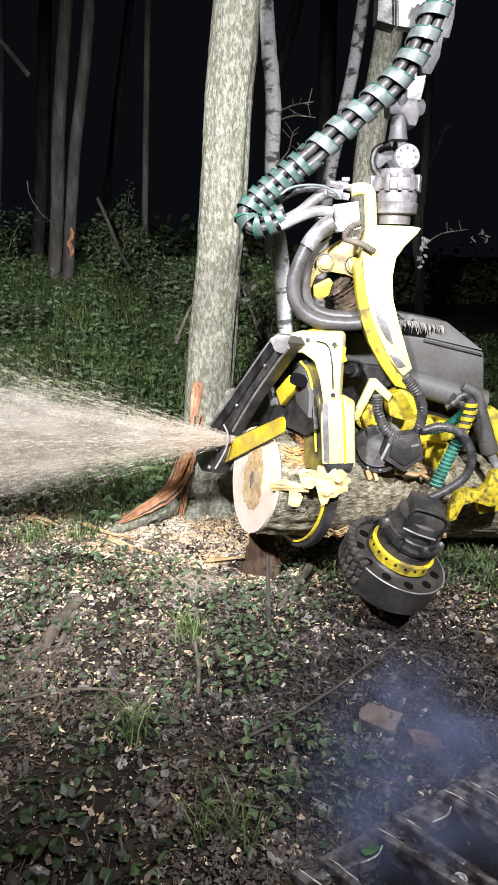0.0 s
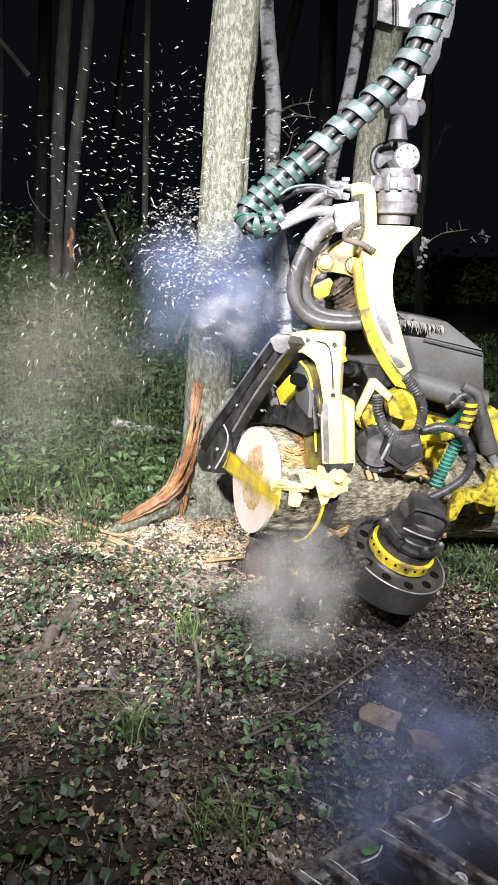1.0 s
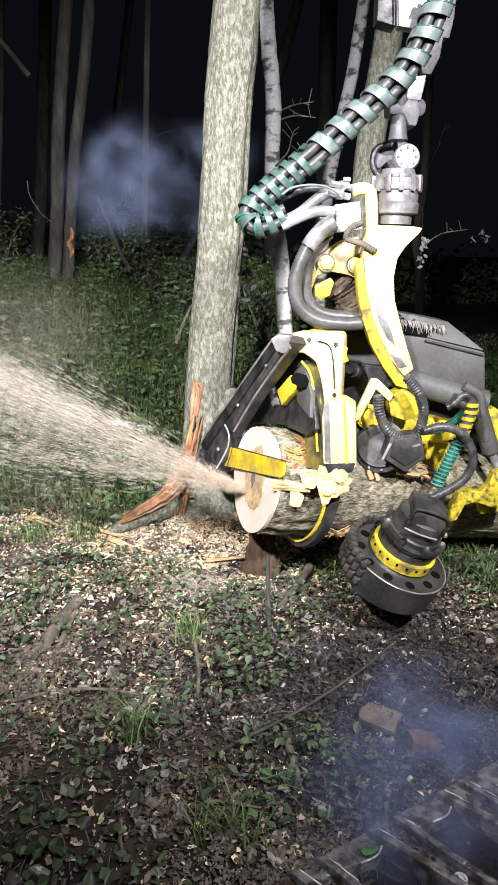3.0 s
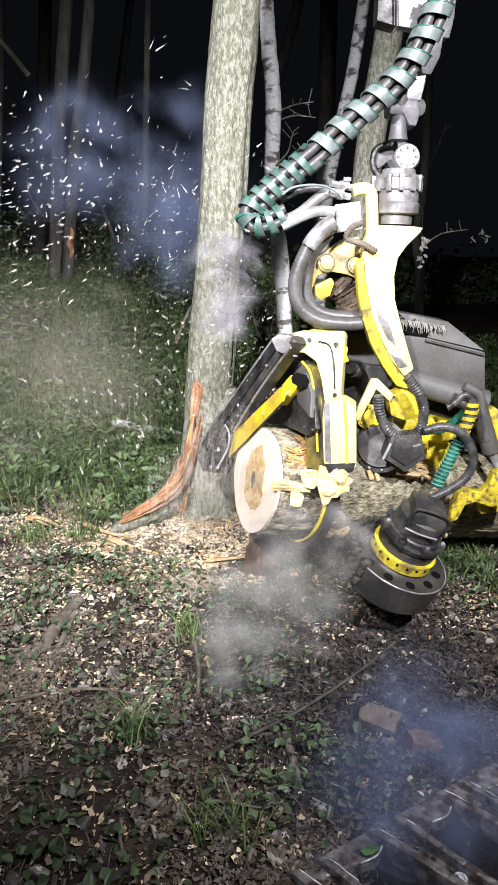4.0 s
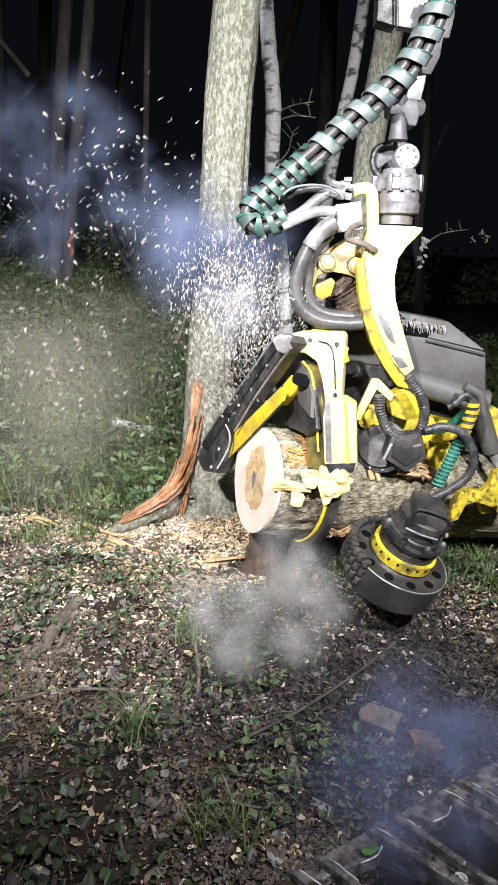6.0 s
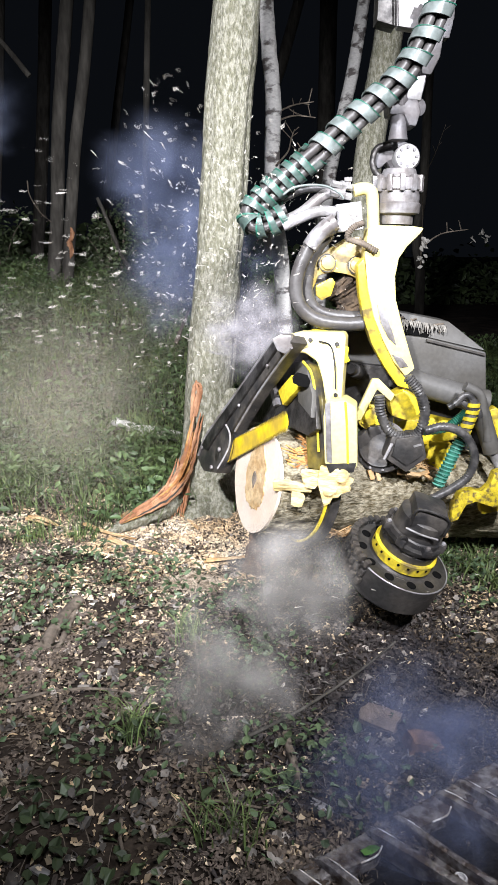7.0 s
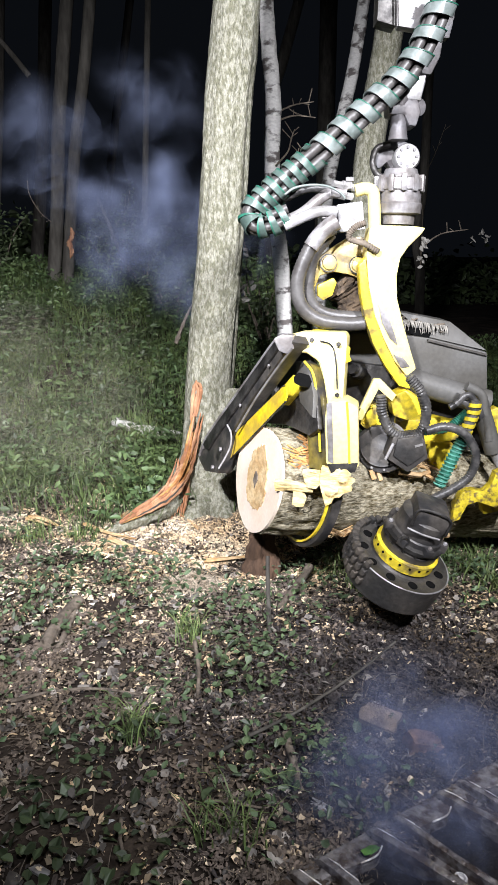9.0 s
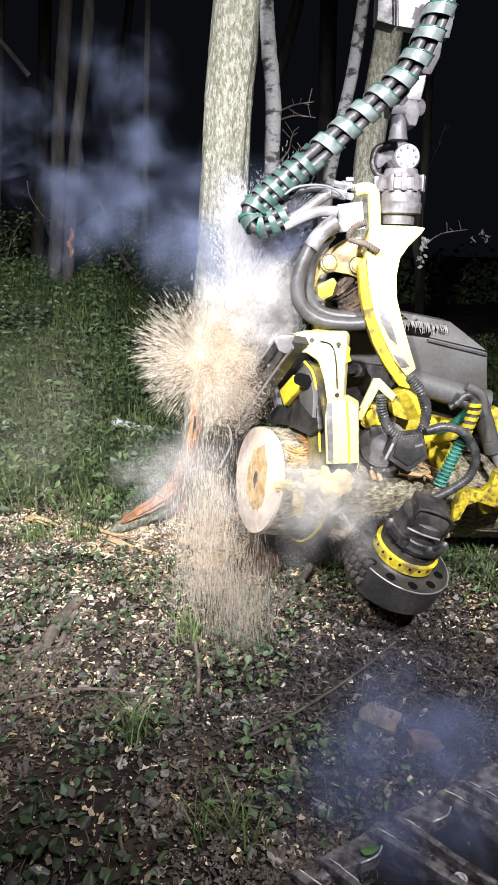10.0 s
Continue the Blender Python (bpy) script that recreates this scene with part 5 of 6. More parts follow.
blades("machine_grass", clumps([(x, y, 0.16) for x, y, _ in [(1.059, 2.973, 0.0), (0.973, 3.129, 0.0), (1.067, 2.802, 0.0), (0.393, 3.034, 0.0), (0.841, 3.034, 0.0), (0.702, 3.129, 0.0)]], 110, 0.55), 0.11, GRASS, "fresh green grass beside the log", "grass", 1.0, 0.0035)
blades("grass_tufts", clumps([(x, y, r) for (x, y, _), r in zip(((-0.058, 1.450, -0.004), (-0.339, 1.810, -0.003), (-0.216, 2.390, -0.004), (-0.844, 3.380, -0.002), (0.490, 2.810, -0.003), (-1.085, 3.310, -0.003)), (0.09, 0.07, 0.07, 0.10, 0.1, 0.1))], 150, 0.5), 0.13, GRASS, "grass tufts among the litter", "grass", 0.9, 0.0025)


def bank(x, y):
    """Thick on the bank, thinning towards the chips and behind the machine."""
    edge = 3.75 + 0.5 * noise.noise(Vector((x * 2, 4, 1)))
    return min(max((y - edge + 0.35) / 0.8, 0), 1) * (1.0 if x < 0.1 else 0.5)


blades("bank_grass", field(30000, -5.0, 4.0, 3.1, 9.0, lambda x, y: (0.6 + 0.8 * patch(x, y)) * bank(x, y)), 0.22, GRASS, "long grass on the bank behind the tree", "grass", 1.1, 0.0035)
leaves("bank_plants", [(x, y, z + RNG.uniform(0, 0.20)) for x, y, z in field(25000, -5.0, 4.0, 3.1, 9.0, lambda x, y: (0.55 + 0.9 * patch(x * 1.6, y * 1.6)) * bank(x, y))], 0.032, LEAF, "dense green nettles and herbs on the bank", "plants", tilt=0.6, rough=0.06)


def build_far_woods():
    """Unlit thicket far behind the clearing."""
    leaves("far_thicket", [(x, y, rise(x, y) - 0.1 + abs(RNG.normal(0, 0.45))) for x, y in ((RNG.uniform(-0.6, 0.6) * y, y) for y in RNG.uniform(17, 27, 22000))], 0.15, DULL, "dark undergrowth far behind the clearing", "undergrowth", tilt=0.9, rough=0.1)


build_far_woods()


def shrub(at, n, w, h, label):
    """Thin stems with many small leaves, uneven and open."""
    s = thing("shrub", at, label, "shrub", "shrubs on the bank")
    spots = []
    for k in range(9):
        a, r = random.uniform(0, math.tau), random.uniform(0.2, 1) * w
        top = Vector(at) + Vector((math.cos(a) * r, math.sin(a) * r, h * random.uniform(0.5, 1.1)))
        mid = Vector(at).lerp(top, 0.5) + Vector((random.uniform(-0.05, 0.05), random.uniform(-0.05, 0.05), 0.08))
        path = [Vector(at) - Vector((0, 0, 0.03)), mid, top]
        part("stem", tube(path, lambda t: 0.010 - 0.007 * t, 5, 4), TWIG, s)
        for q in curve(path, 8)[3:]:
            for _ in range(n):
                spots.append((q.x + random.gauss(0, 0.07), q.y + random.gauss(0, 0.07), q.z + random.gauss(0, 0.06)))
    lv = leaves("foliage", spots, 0.034, DULL, "", "", lift=0, tilt=0.8)
    del lv["kind"]
    for v in lv.data.vertices:
        v.co = v.co - Vector(at)
    lv.parent = s


for x, y, n, w, h in ((-1.65, 8.4, 9, 0.45, 0.7), (-1.1, 7.7, 9, 0.45, 0.65), (-2.9, 8.5, 9, 0.5, 0.7), (-0.75, 7.0, 7, 0.35, 0.45), (-3.3, 8.2, 9, 0.5, 0.8), (-1.5, 8.4, 5, 0.5, 0.9), (0.15, 6.4, 3, 0.3, 0.7), (2.6, 5.4, 4, 0.45, 0.4), (-2.2, 6.6, 7, 0.4, 0.32), (1.75, 4.3, 4, 0.3, 0.3)):
    shrub((x, y, rise(x, y)), n, w, h, "dark leafy shrub on the forest bank")


# ---- loose wood on the ground ----
def stick(name, pts, r0, r1, material, label, category, segs=10, wob=0.1):
    return solo(name, tube(pts, lambda t: r0 + (r1 - r0) * t, segs, 6, wob=wob), material, pts[0], label, category, smooth=60)


def raised(pts, dz):
    return [(x, y, z + dz) for x, y, z in pts]


stick("fallen_branch", raised([(-0.699, 2.630, -0.002), (-0.723, 2.520, -0.005), (-0.737, 2.390, -0.004), (-0.738, 2.270, -0.002)], 0.03), 0.024, 0.026, TWIG, "thick grey-brown broken branch on the leaf litter", "branch")
stick("fallen_branch", raised([(-0.701, 2.560, -0.002), (-0.693, 2.420, -0.002), (-0.692, 2.250, -0.001)], 0.02), 0.014, 0.012, TWIG, "short brown stick beside a broken branch", "branch")
stick("fallen_branch", raised([(-0.749, 2.310, -0.003), (-0.804, 2.220, -0.005), (-0.874, 2.160, -0.000)], 0.02), 0.012, 0.008, TWIG, "thin dark stick on the leaf litter", "branch")
stick("fallen_branch", raised([(-0.090, 1.710, -0.001), (-0.018, 1.770, -0.001), (0.102, 1.860, -0.002), (0.215, 1.960, -0.004), (0.385, 2.130, -0.003), (0.537, 2.310, -0.003)], 0.03), 0.006, 0.004, DARKBARK, "long thin dark branch lying across the litter", "branch")
stick("fallen_branch", raised([(-0.763, 1.970, -0.000), (-0.634, 2.030, -0.004), (-0.487, 2.040, -0.003), (-0.332, 2.000, -0.001)], 0.015), 0.007, 0.004, TWIG, "long dry twig on the soil", "branch")
stick("fallen_branch", raised([(0.272, 2.920, -0.002), (0.211, 2.760, -0.005), (0.129, 2.560, -0.002)], 0.04), 0.020, 0.014, TWIG, "reddish brown stick by the log", "branch")
stick("fallen_branch", raised([(0.108, 1.810, -0.003), (0.126, 1.690, -0.003), (0.133, 1.600, -0.000)], 0.015), 0.014, 0.010, TWIG, "dark short stick near the machine", "branch")
stick("fallen_branch", raised([(0.260, 1.740, -0.006), (0.329, 1.660, -0.006), (0.376, 1.580, -0.001)], 0.02), 0.012, 0.008, TWIG, "dark half-buried stick in the soil", "branch")
stick("fallen_branch", raised([(-0.326, 1.490, -0.007), (-0.319, 1.430, -0.001), (-0.298, 1.370, -0.008)], 0.015), 0.006, 0.004, TWIG, "short thin pale twig", "branch")
stick("fallen_branch", raised([(-0.090, 1.540, -0.001), (-0.031, 1.530, -0.002), (0.042, 1.520, -0.007)], 0.02), 0.005, 0.003, TWIG, "thin pale straw on a grass tuft", "branch")
stick("fallen_branch", raised([(-0.199, 2.310, -0.003), (-0.172, 2.130, -0.003), (-0.165, 1.970, -0.000)], 0.03), 0.008, 0.006, TWIG, "thin dark upright twig", "branch")
stick("stake", [(0.078, 2.350, -0.004), (0.077, 2.500, 0.055), (0.074, 2.560, 0.146), (0.074, 2.600, 0.237)], 0.010, 0.008, DARKBARK, "thin broken sapling standing in front of the log", "stake")
stick("birch_log", raised([(-1.005, 5.130, 0.152), (-0.834, 5.030, 0.125), (-0.682, 4.970, 0.115), (-0.498, 4.890, 0.093)], 0.04), 0.035, 0.04, BIRCH, "fallen piece of white birch lying in grass", "log")
for pts, r, lab in (([(-1.174, 3.580, -0.003), (-1.107, 3.550, -0.001), (-1.007, 3.470, -0.001)], 0.03, "chunk of splintered orange wood"), ([(-0.691, 3.290, -0.001), (-0.566, 3.180, -0.001), (-0.404, 3.090, -0.002)], 0.016, "long pale wood splinter"), ([(-0.200, 3.030, -0.003), (-0.109, 3.050, -0.001), (-0.003, 3.080, -0.003)], 0.016, "flat orange wood splinter"), ([(-0.872, 3.500, -0.003), (-0.728, 3.380, -0.002), (-0.569, 3.290, -0.001)], 0.012, "pale thin wood splinter"), ([(-0.721, 3.580, -0.003), (-0.673, 3.660, -0.001), (-0.630, 3.720, -0.000)], 0.016, "orange torn root splinter"), ([(-0.408, 3.660, -0.001), (-0.339, 3.580, -0.003), (-0.267, 3.420, -0.003)], 0.012, "pale broken splinter")):
    c = [Vector(p) + Vector((0, 0, 0.02)) for p in pts]
    sp = thing("wood_splinter", pts[0], lab + " on the ground", "splinter", "torn wood round the tree")
    for k in range(6):
        o = Vector((random.uniform(-1, 1), random.uniform(-1, 1), random.uniform(0, 0.8))) * r * 0.8
        part("fibre", tube([c[0] + o, c[1] + o * random.uniform(0.4, 1.4), c[2] + o * random.uniform(-0.4, 1.6)], lambda t: r * (0.36 - 0.24 * t), 5, 4, wob=0.4), SPLINT, sp, smooth=0)


def block(at, size, turn, material, label, name="wood_block"):
    bm = bmesh.new()
    bmesh.ops.create_cube(bm, size=1)
    bmesh.ops.subdivide_edges(bm, edges=bm.edges, cuts=3, use_grid_fill=True)
    for v in bm.verts:
        v.co = Vector((v.co.x * size[0], v.co.y * size[1], v.co.z * size[2])) * (1 + 0.26 * noise.noise(v.co * 3.0 + Vector(at) * 7))
        v.co = Euler(turn).to_matrix() @ v.co + Vector(at) + Vector((0, 0, size[2] * 0.4))
    solo(name, bm, material, at, label, "wood", smooth=50)


block((0.399, 1.860, -0.006), (0.11, 0.075, 0.06), (0.25, 0.1, -0.5), mat("old_wood", (0.25, 0.19, 0.14), 0.9, scale=12, bump=0.6), "weathered brown wood block in blue haze")
block((0.499, 1.750, -0.004), (0.09, 0.06, 0.06), (0.1, 0.3, 0.2), mat("old_torn_wood", (0.30, 0.17, 0.10), 0.9, scale=14, bump=0.6), "reddish torn wood chunk in blue haze")
block((-0.035, 1.880, -0.000), (0.062, 0.035, 0.012), (0.3, 0.1, 0.1), CUT, "pale yellow flat wood chip", "wood_chip")
block((-0.051, 1.760, -0.001), (0.035, 0.018, 0.008), (0.2, 0.1, 0.3), PALE, "small white wood chip", "wood_chip")
block((0.191, 1.540, -0.001), (0.06, 0.022, 0.006), (0.1, 0.2, -0.4), PALE, "whitish dead leaf curl", "dead_leaf")
for q in ((-0.492, 1.340, -0.002), (-0.599, 1.430, -0.005), (-0.429, 1.470, -0.006), (-0.366, 1.510, -0.009), (-0.846, 2.390, -0.004), (-0.949, 2.540, -0.004)):
    block(q, (0.05, 0.025, 0.006), (0.2, random.uniform(-0.3, 0.3), random.uniform(0, 3)), PALE, "pale scrap of bark on the soil", "bark_scrap")


def build_stump():
    s = thing("stump", (0.055, 3.040, -0.002), "dark rotten stump under the log", "stump")
    wood = mat("rotten_wood", (0.13, 0.075, 0.045), 0.95, scale=18, bump=1.0, stretch=(1, 1, 0.3))
    for pts, r in (([(0.023, 2.950, -0.073), (0.036, 2.960, 0.104), (0.054, 2.980, 0.192)], 0.045), ([(0.095, 2.930, -0.063), (0.084, 2.960, 0.118), (0.074, 2.980, 0.205)], 0.04), ([(-0.013, 2.960, -0.078), (0.013, 2.970, 0.072), (0.039, 3.000, 0.156)], 0.03)):
        part("stump_wood", tube(pts, lambda t: r * (1.3 - 0.5 * t), 12, 6, wob=0.5), wood, s)


build_stump()


# ---- steel track at the machine's side ----
def above(q, h):
    """The point at height h on the line of sight to a ground point q."""
    e = Vector(EYE)
    return e + (Vector(q) - e) * (1 - h / EYE[2])


def build_track():
    t = thing("machine_track", (0.45, 1.25, 0.0), "muddy steel band track of the harvester with paired cross bars", "track")
    steel = mat("worn_track_steel", (0.30, 0.28, 0.275), 0.26, 0.4, second=(0.09, 0.065, 0.05), scale=26, bump=0.7, lo=0.42, hi=0.58)
    # Pale base colour puts the glints on rubbed steel into the material.
    bright = mat("track_glint_steel", (0.85, 0.84, 0.85), 0.30, 0.25, second=(0.45, 0.40, 0.36), scale=30, bump=0.3, lo=0.38, hi=0.5)
    # Near-black colour stands for the shade in the hollows between the shoes.
    void_dark = mat("void_black", (0.009, 0.007, 0.006), 0.75, scale=9, bump=1.0, spec=0.2)
    up3 = Vector((0, 0, 1))
    o0, o1 = above((0.307, 1.480, -0.008), 0.085), above((0.511, 1.600, -0.000), 0.085)
    run = o1 - o0
    pitch = run.length
    run.normalize()
    side = above((0.471, 1.320, -0.009), 0.085) - o0
    side = (side - up3 * side.z).normalized()

    def bar(o, w, h, length, bow, name, parent, label=""):
        """A cross bar that curls down at its outer end; w wide, h deep, worn round on top."""
        path = curve([o - up3 * 0.05 - side * 0.012, o - up3 * 0.006, o + side * 0.05 + up3 * 0.003, o + side * length * 0.45 + run * bow, o + side * length], 7)
        bm, rings = bmesh.new(), []
        for p, d, a, b in frames(path):
            out = (up3 - d * d.dot(up3)).normalized()
            x = d.cross(out)
            n = 0.0025 * noise.noise(p * 40)
            rings.append([bm.verts.new(p + x * u * w + out * (v * h + n)) for u, v in ((-0.5, -1), (-0.5, -0.2), (-0.38, 0), (0.0, 0.06), (0.38, 0), (0.5, -0.2), (0.5, -1))])
        for a, b in zip(rings, rings[1:]):
            for j in range(7):
                bm.faces.new((a[j], a[(j + 1) % 7], b[(j + 1) % 7], b[j]))
        bm.faces.new(rings[0][::-1]), bm.faces.new(rings[-1])
        return part(name, bm, bright if name == "worn_glint_edge" else steel, parent, label, 35)
    for k in range(-3, 5):
        o = o0 + run * (pitch * k)
        shoe = part("track_shoe", prism([o + side * 0.004 - up3 * 0.022, o + run * pitch * 0.34 + side * 0.004 - up3 * 0.022, o + run * pitch * 0.32 + side * 0.55 - up3 * 0.022, o + run * pitch * 0.02 + side * 0.55 - up3 * 0.022], up3 * -0.02, 0.004), steel, t, "worn muddy track shoe")
        bar(o, 0.026, 0.05, 0.55, 0.010, "cross_bar", shoe, "worn cross bar")
        bar(o + run * pitch * 0.32, 0.022, 0.05, 0.55, -0.008, "cross_bar", shoe, "worn cross bar")
        bar(o + run * 0.011 + up3 * 0.0015 + side * 0.004, 0.004, 0.004, 0.10 + 0.03 * (k % 3), 0.002, "worn_glint_edge", shoe, "rubbed steel edge with its glint as pale colour")
        bar(o + run * (pitch * 0.32 + 0.009) + up3 * 0.0015 + side * 0.004, 0.003, 0.004, 0.07 + 0.03 * (k % 2), 0.0, "worn_glint_edge", shoe, "rubbed steel edge with its glint as pale colour")
        part("edge_plate", prism([o + run * pitch * a + side * b - up3 * 0.014 for a, b in ((-0.02, -0.006), (0.99, -0.006), (0.97, 0.045), (0.80, 0.062), (0.55, 0.058), (0.34, 0.05), (-0.02, 0.05))], up3 * -0.05, 0.005), steel, shoe, "steel plate along the track's edge")
        part("worn_glint_edge", tube([o + run * pitch * a + side * b - up3 * 0.014 for a, b in ((0.60, 0.060), (0.80, 0.063), (0.96, 0.046))], 0.0022, 6, 4), bright, shoe, "rubbed steel edge with its glint as pale colour")
        if k % 2 == 0:
            part("bolt_ring", lathe(o + run * pitch * 0.16 + side * 0.21 - up3 * 0.022, up3, [(0, 0.016), (0.008, 0.015), (0.009, 0.011), (0.002, 0.009)], 18), bright, shoe, "shiny worn bolt hole")
    # Black sheet laid below the bars so that the hollows look shaded.
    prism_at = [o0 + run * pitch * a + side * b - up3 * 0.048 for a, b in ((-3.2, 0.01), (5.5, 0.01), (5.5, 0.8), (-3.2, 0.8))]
    part("track_void", prism(prism_at, up3 * -0.02, 0), void_dark, t, "black sheet for the shade in the track's hollows")
    spots = []
    for k in range(420):
        c = random.randint(-3, 4)
        p = o0 + run * pitch * (c + random.gauss(0.16, 0.08)) + side * abs(random.gauss(0.05, 0.10)) - up3 * 0.018
        spots.append(tuple(p))
    for k in range(24):
        spots.append(tuple(o0 + run * pitch * random.uniform(-3, 5) + side * random.uniform(0.05, 0.4) - up3 * 0.045))
    for mname, some, size in ((LITTER, spots[::2], 0.010), (CHIPS, spots[1::7], 0.007), (SOILCRUMB, spots, 0.012)):
        lv = leaves("leaf_scrap", some, size, mname, "", "", tilt=0.5, rough=0.15, lift=0.002)
        del lv["kind"]
        for v in lv.data.vertices:
            v.co = v.co - Vector((0.45, 1.25, 0.0))
        lv.parent = t
        tagged(lv, kind="stuff")


SOILCRUMB = mat("mud_crumbs", (0.06, 0.042, 0.03), 0.9, second=(0.03, 0.02, 0.015), scale=30, bump=0.8)
build_track()
bm = bmesh.new()
leaf_at = above((0.295, 1.410, -0.007), 0.088)
row = [(-0.035, 0.0), (-0.02, 0.016), (0.005, 0.021), (0.025, 0.014), (0.04, 0.0), (0.025, -0.014), (0.005, -0.021), (-0.02, -0.016)]
prism([leaf_at + Vector((x * 0.6, y * 0.6, 0.006 * math.sin(x * 60) - abs(y) * 0.2)) for x, y in row], (0, 0, 0.0012), 0, bm)
solo("green_leaf", bm, mat("fresh_leaf", (0.10, 0.25, 0.04), 0.4, scale=20, amount=0.3), leaf_at, "bright green leaf lying on the track", "leaf")


# ---- twigs round the birch ----
def build_twigs():
    for pts, lab in (([(0.202, 5.300, 2.014), (0.273, 5.300, 2.095), (0.295, 5.300, 2.176), (0.318, 5.300, 2.241)], "bare twig with buds growing from the birch"), ([(0.159, 5.400, 2.349), (0.313, 5.400, 2.411), (0.455, 5.400, 2.433)], "thin bare twig reaching from the birch"), ([(0.156, 5.400, 2.294), (0.314, 5.400, 2.342), (0.474, 5.400, 2.331)], "thin bare twig reaching from the birch"), ([(0.235, 5.300, 1.976), (0.313, 5.300, 2.051), (0.423, 5.300, 2.088)], "thin bare twig beside the hose"), ([(-0.004, 4.800, 1.146), (-0.019, 4.800, 1.292), (-0.011, 4.800, 1.436)], "hanging twig with withered leaves"), ([(1.982, 8.400, 1.274), (1.973, 8.400, 1.711), (1.968, 8.400, 2.195), (2.074, 8.400, 2.490), (2.166, 8.400, 2.779)], "thin bare sapling behind the boom"), ([(1.407, 6.000, 1.445), (1.561, 6.000, 1.556), (1.788, 6.000, 1.595)], "thin bare twig behind the rotator"), ([(-2.354, 7.950, 2.152), (-2.341, 7.950, 2.011), (-2.246, 7.950, 1.839), (-2.109, 7.950, 1.717)], "bent bare twig by the twin trunks")):
        s = thing("twig", pts[0], lab, "twig")
        bm = tube(pts, lambda t: 0.008 - 0.005 * t, 6, 6)
        a, b = Vector(pts[-2]), Vector(pts[-1])
        for k in range(4):
            p = a.lerp(b, k / 4)
            tube([p, p + Vector((random.uniform(-0.08, 0.08), random.uniform(-0.05, 0.05), random.uniform(-0.02, 0.09)))], 0.003, 5, 2, bm)
        part("branch", bm, TWIG, s)


build_twigs()
# The three spots at y 6.0 are leaves added for distant white glints.
dry = [Vector(q) for q in [(-0.019, 4.800, 1.400), (-0.034, 4.800, 1.270), (-0.004, 4.800, 1.175), (0.019, 4.800, 1.190), (-0.026, 4.800, 1.109), (0.056, 4.800, 1.357), (0.078, 4.800, 1.364), (1.149, 4.800, 1.471), (1.119, 4.800, 1.357), (-0.041, 4.800, 1.131), (-0.004, 4.800, 1.277), (1.833, 6.0, 1.513), (1.901, 6.0, 1.535), (1.952, 6.0, 1.531), (1.152, 4.8, 1.448), (1.15, 4.8, 1.365)]]
leaves("withered_leaves", [tuple(p + Vector((random.gauss(0, 0.012), random.gauss(0, 0.02), random.gauss(0, 0.015)))) for p in dry for _ in range(3)], 0.035, mat("withered", (0.40, 0.38, 0.34), 0.7, scale=5), "withered pale leaves hanging on a twig, some added as distant glints", "leaves", tilt=1.0, lift=0)


# ---- sawdust, chips and smoke: rigid clouds of specks that fly ----
def specks(name, pts, ways, length, width, material):
    """One mesh of thin three-cornered specks at pts, each stretched along its way."""
    n = len(pts)
    ways = ways / np.linalg.norm(ways, axis=1, keepdims=True)
    side = np.cross(ways, RNG.normal(size=(n, 3)))
    side /= np.linalg.norm(side, axis=1, keepdims=True)
    ln = length * RNG.uniform(0.4, 1.4, (n, 1))
    wd = width * RNG.uniform(0.5, 1.3, (n, 1))
    v = np.stack([pts - ways * ln / 2 - side * wd / 2, pts - ways * ln / 2 + side * wd / 2, pts + ways * ln / 2], 1).reshape(-1, 3)
    me = bpy.data.meshes.new(name)
    me.from_pydata(v.tolist(), [], np.arange(3 * n).reshape(-1, 3).tolist())
    me.materials.append(material)
    return me


def ball(n, radius, lumps):
    """Points of a soft lumpy cloud that ends at radius."""
    c = RNG.normal(size=(lumps, 3)) * radius * 0.30
    k = RNG.integers(0, lumps, n)
    p = c[k] + RNG.normal(size=(n, 3)) * radius * RNG.uniform(0.14, 0.34, (lumps, 1))[k]
    r = np.linalg.norm(p, axis=1, keepdims=True)
    return np.where(r > radius, c[k] * 0.8 + 0.3 * (p - c[k]), p)


def jet_mesh(n, length, spread, speck, wide, material):
    """A narrow spray along -X from its tip at the origin."""
    s = length * RNG.uniform(0.0, 1, n) ** 1.25
    r = (0.012 + spread * s / length) * np.abs(RNG.normal(0, 0.6, n)).clip(0, 1.15)
    a = RNG.uniform(0, math.tau, n)
    p = np.stack([-s, r * np.cos(a), r * np.sin(a)], 1)
    return specks("spray", p, p * (1, 1, 1) + np.array((-0.25, 0, 0)), speck, wide, material)


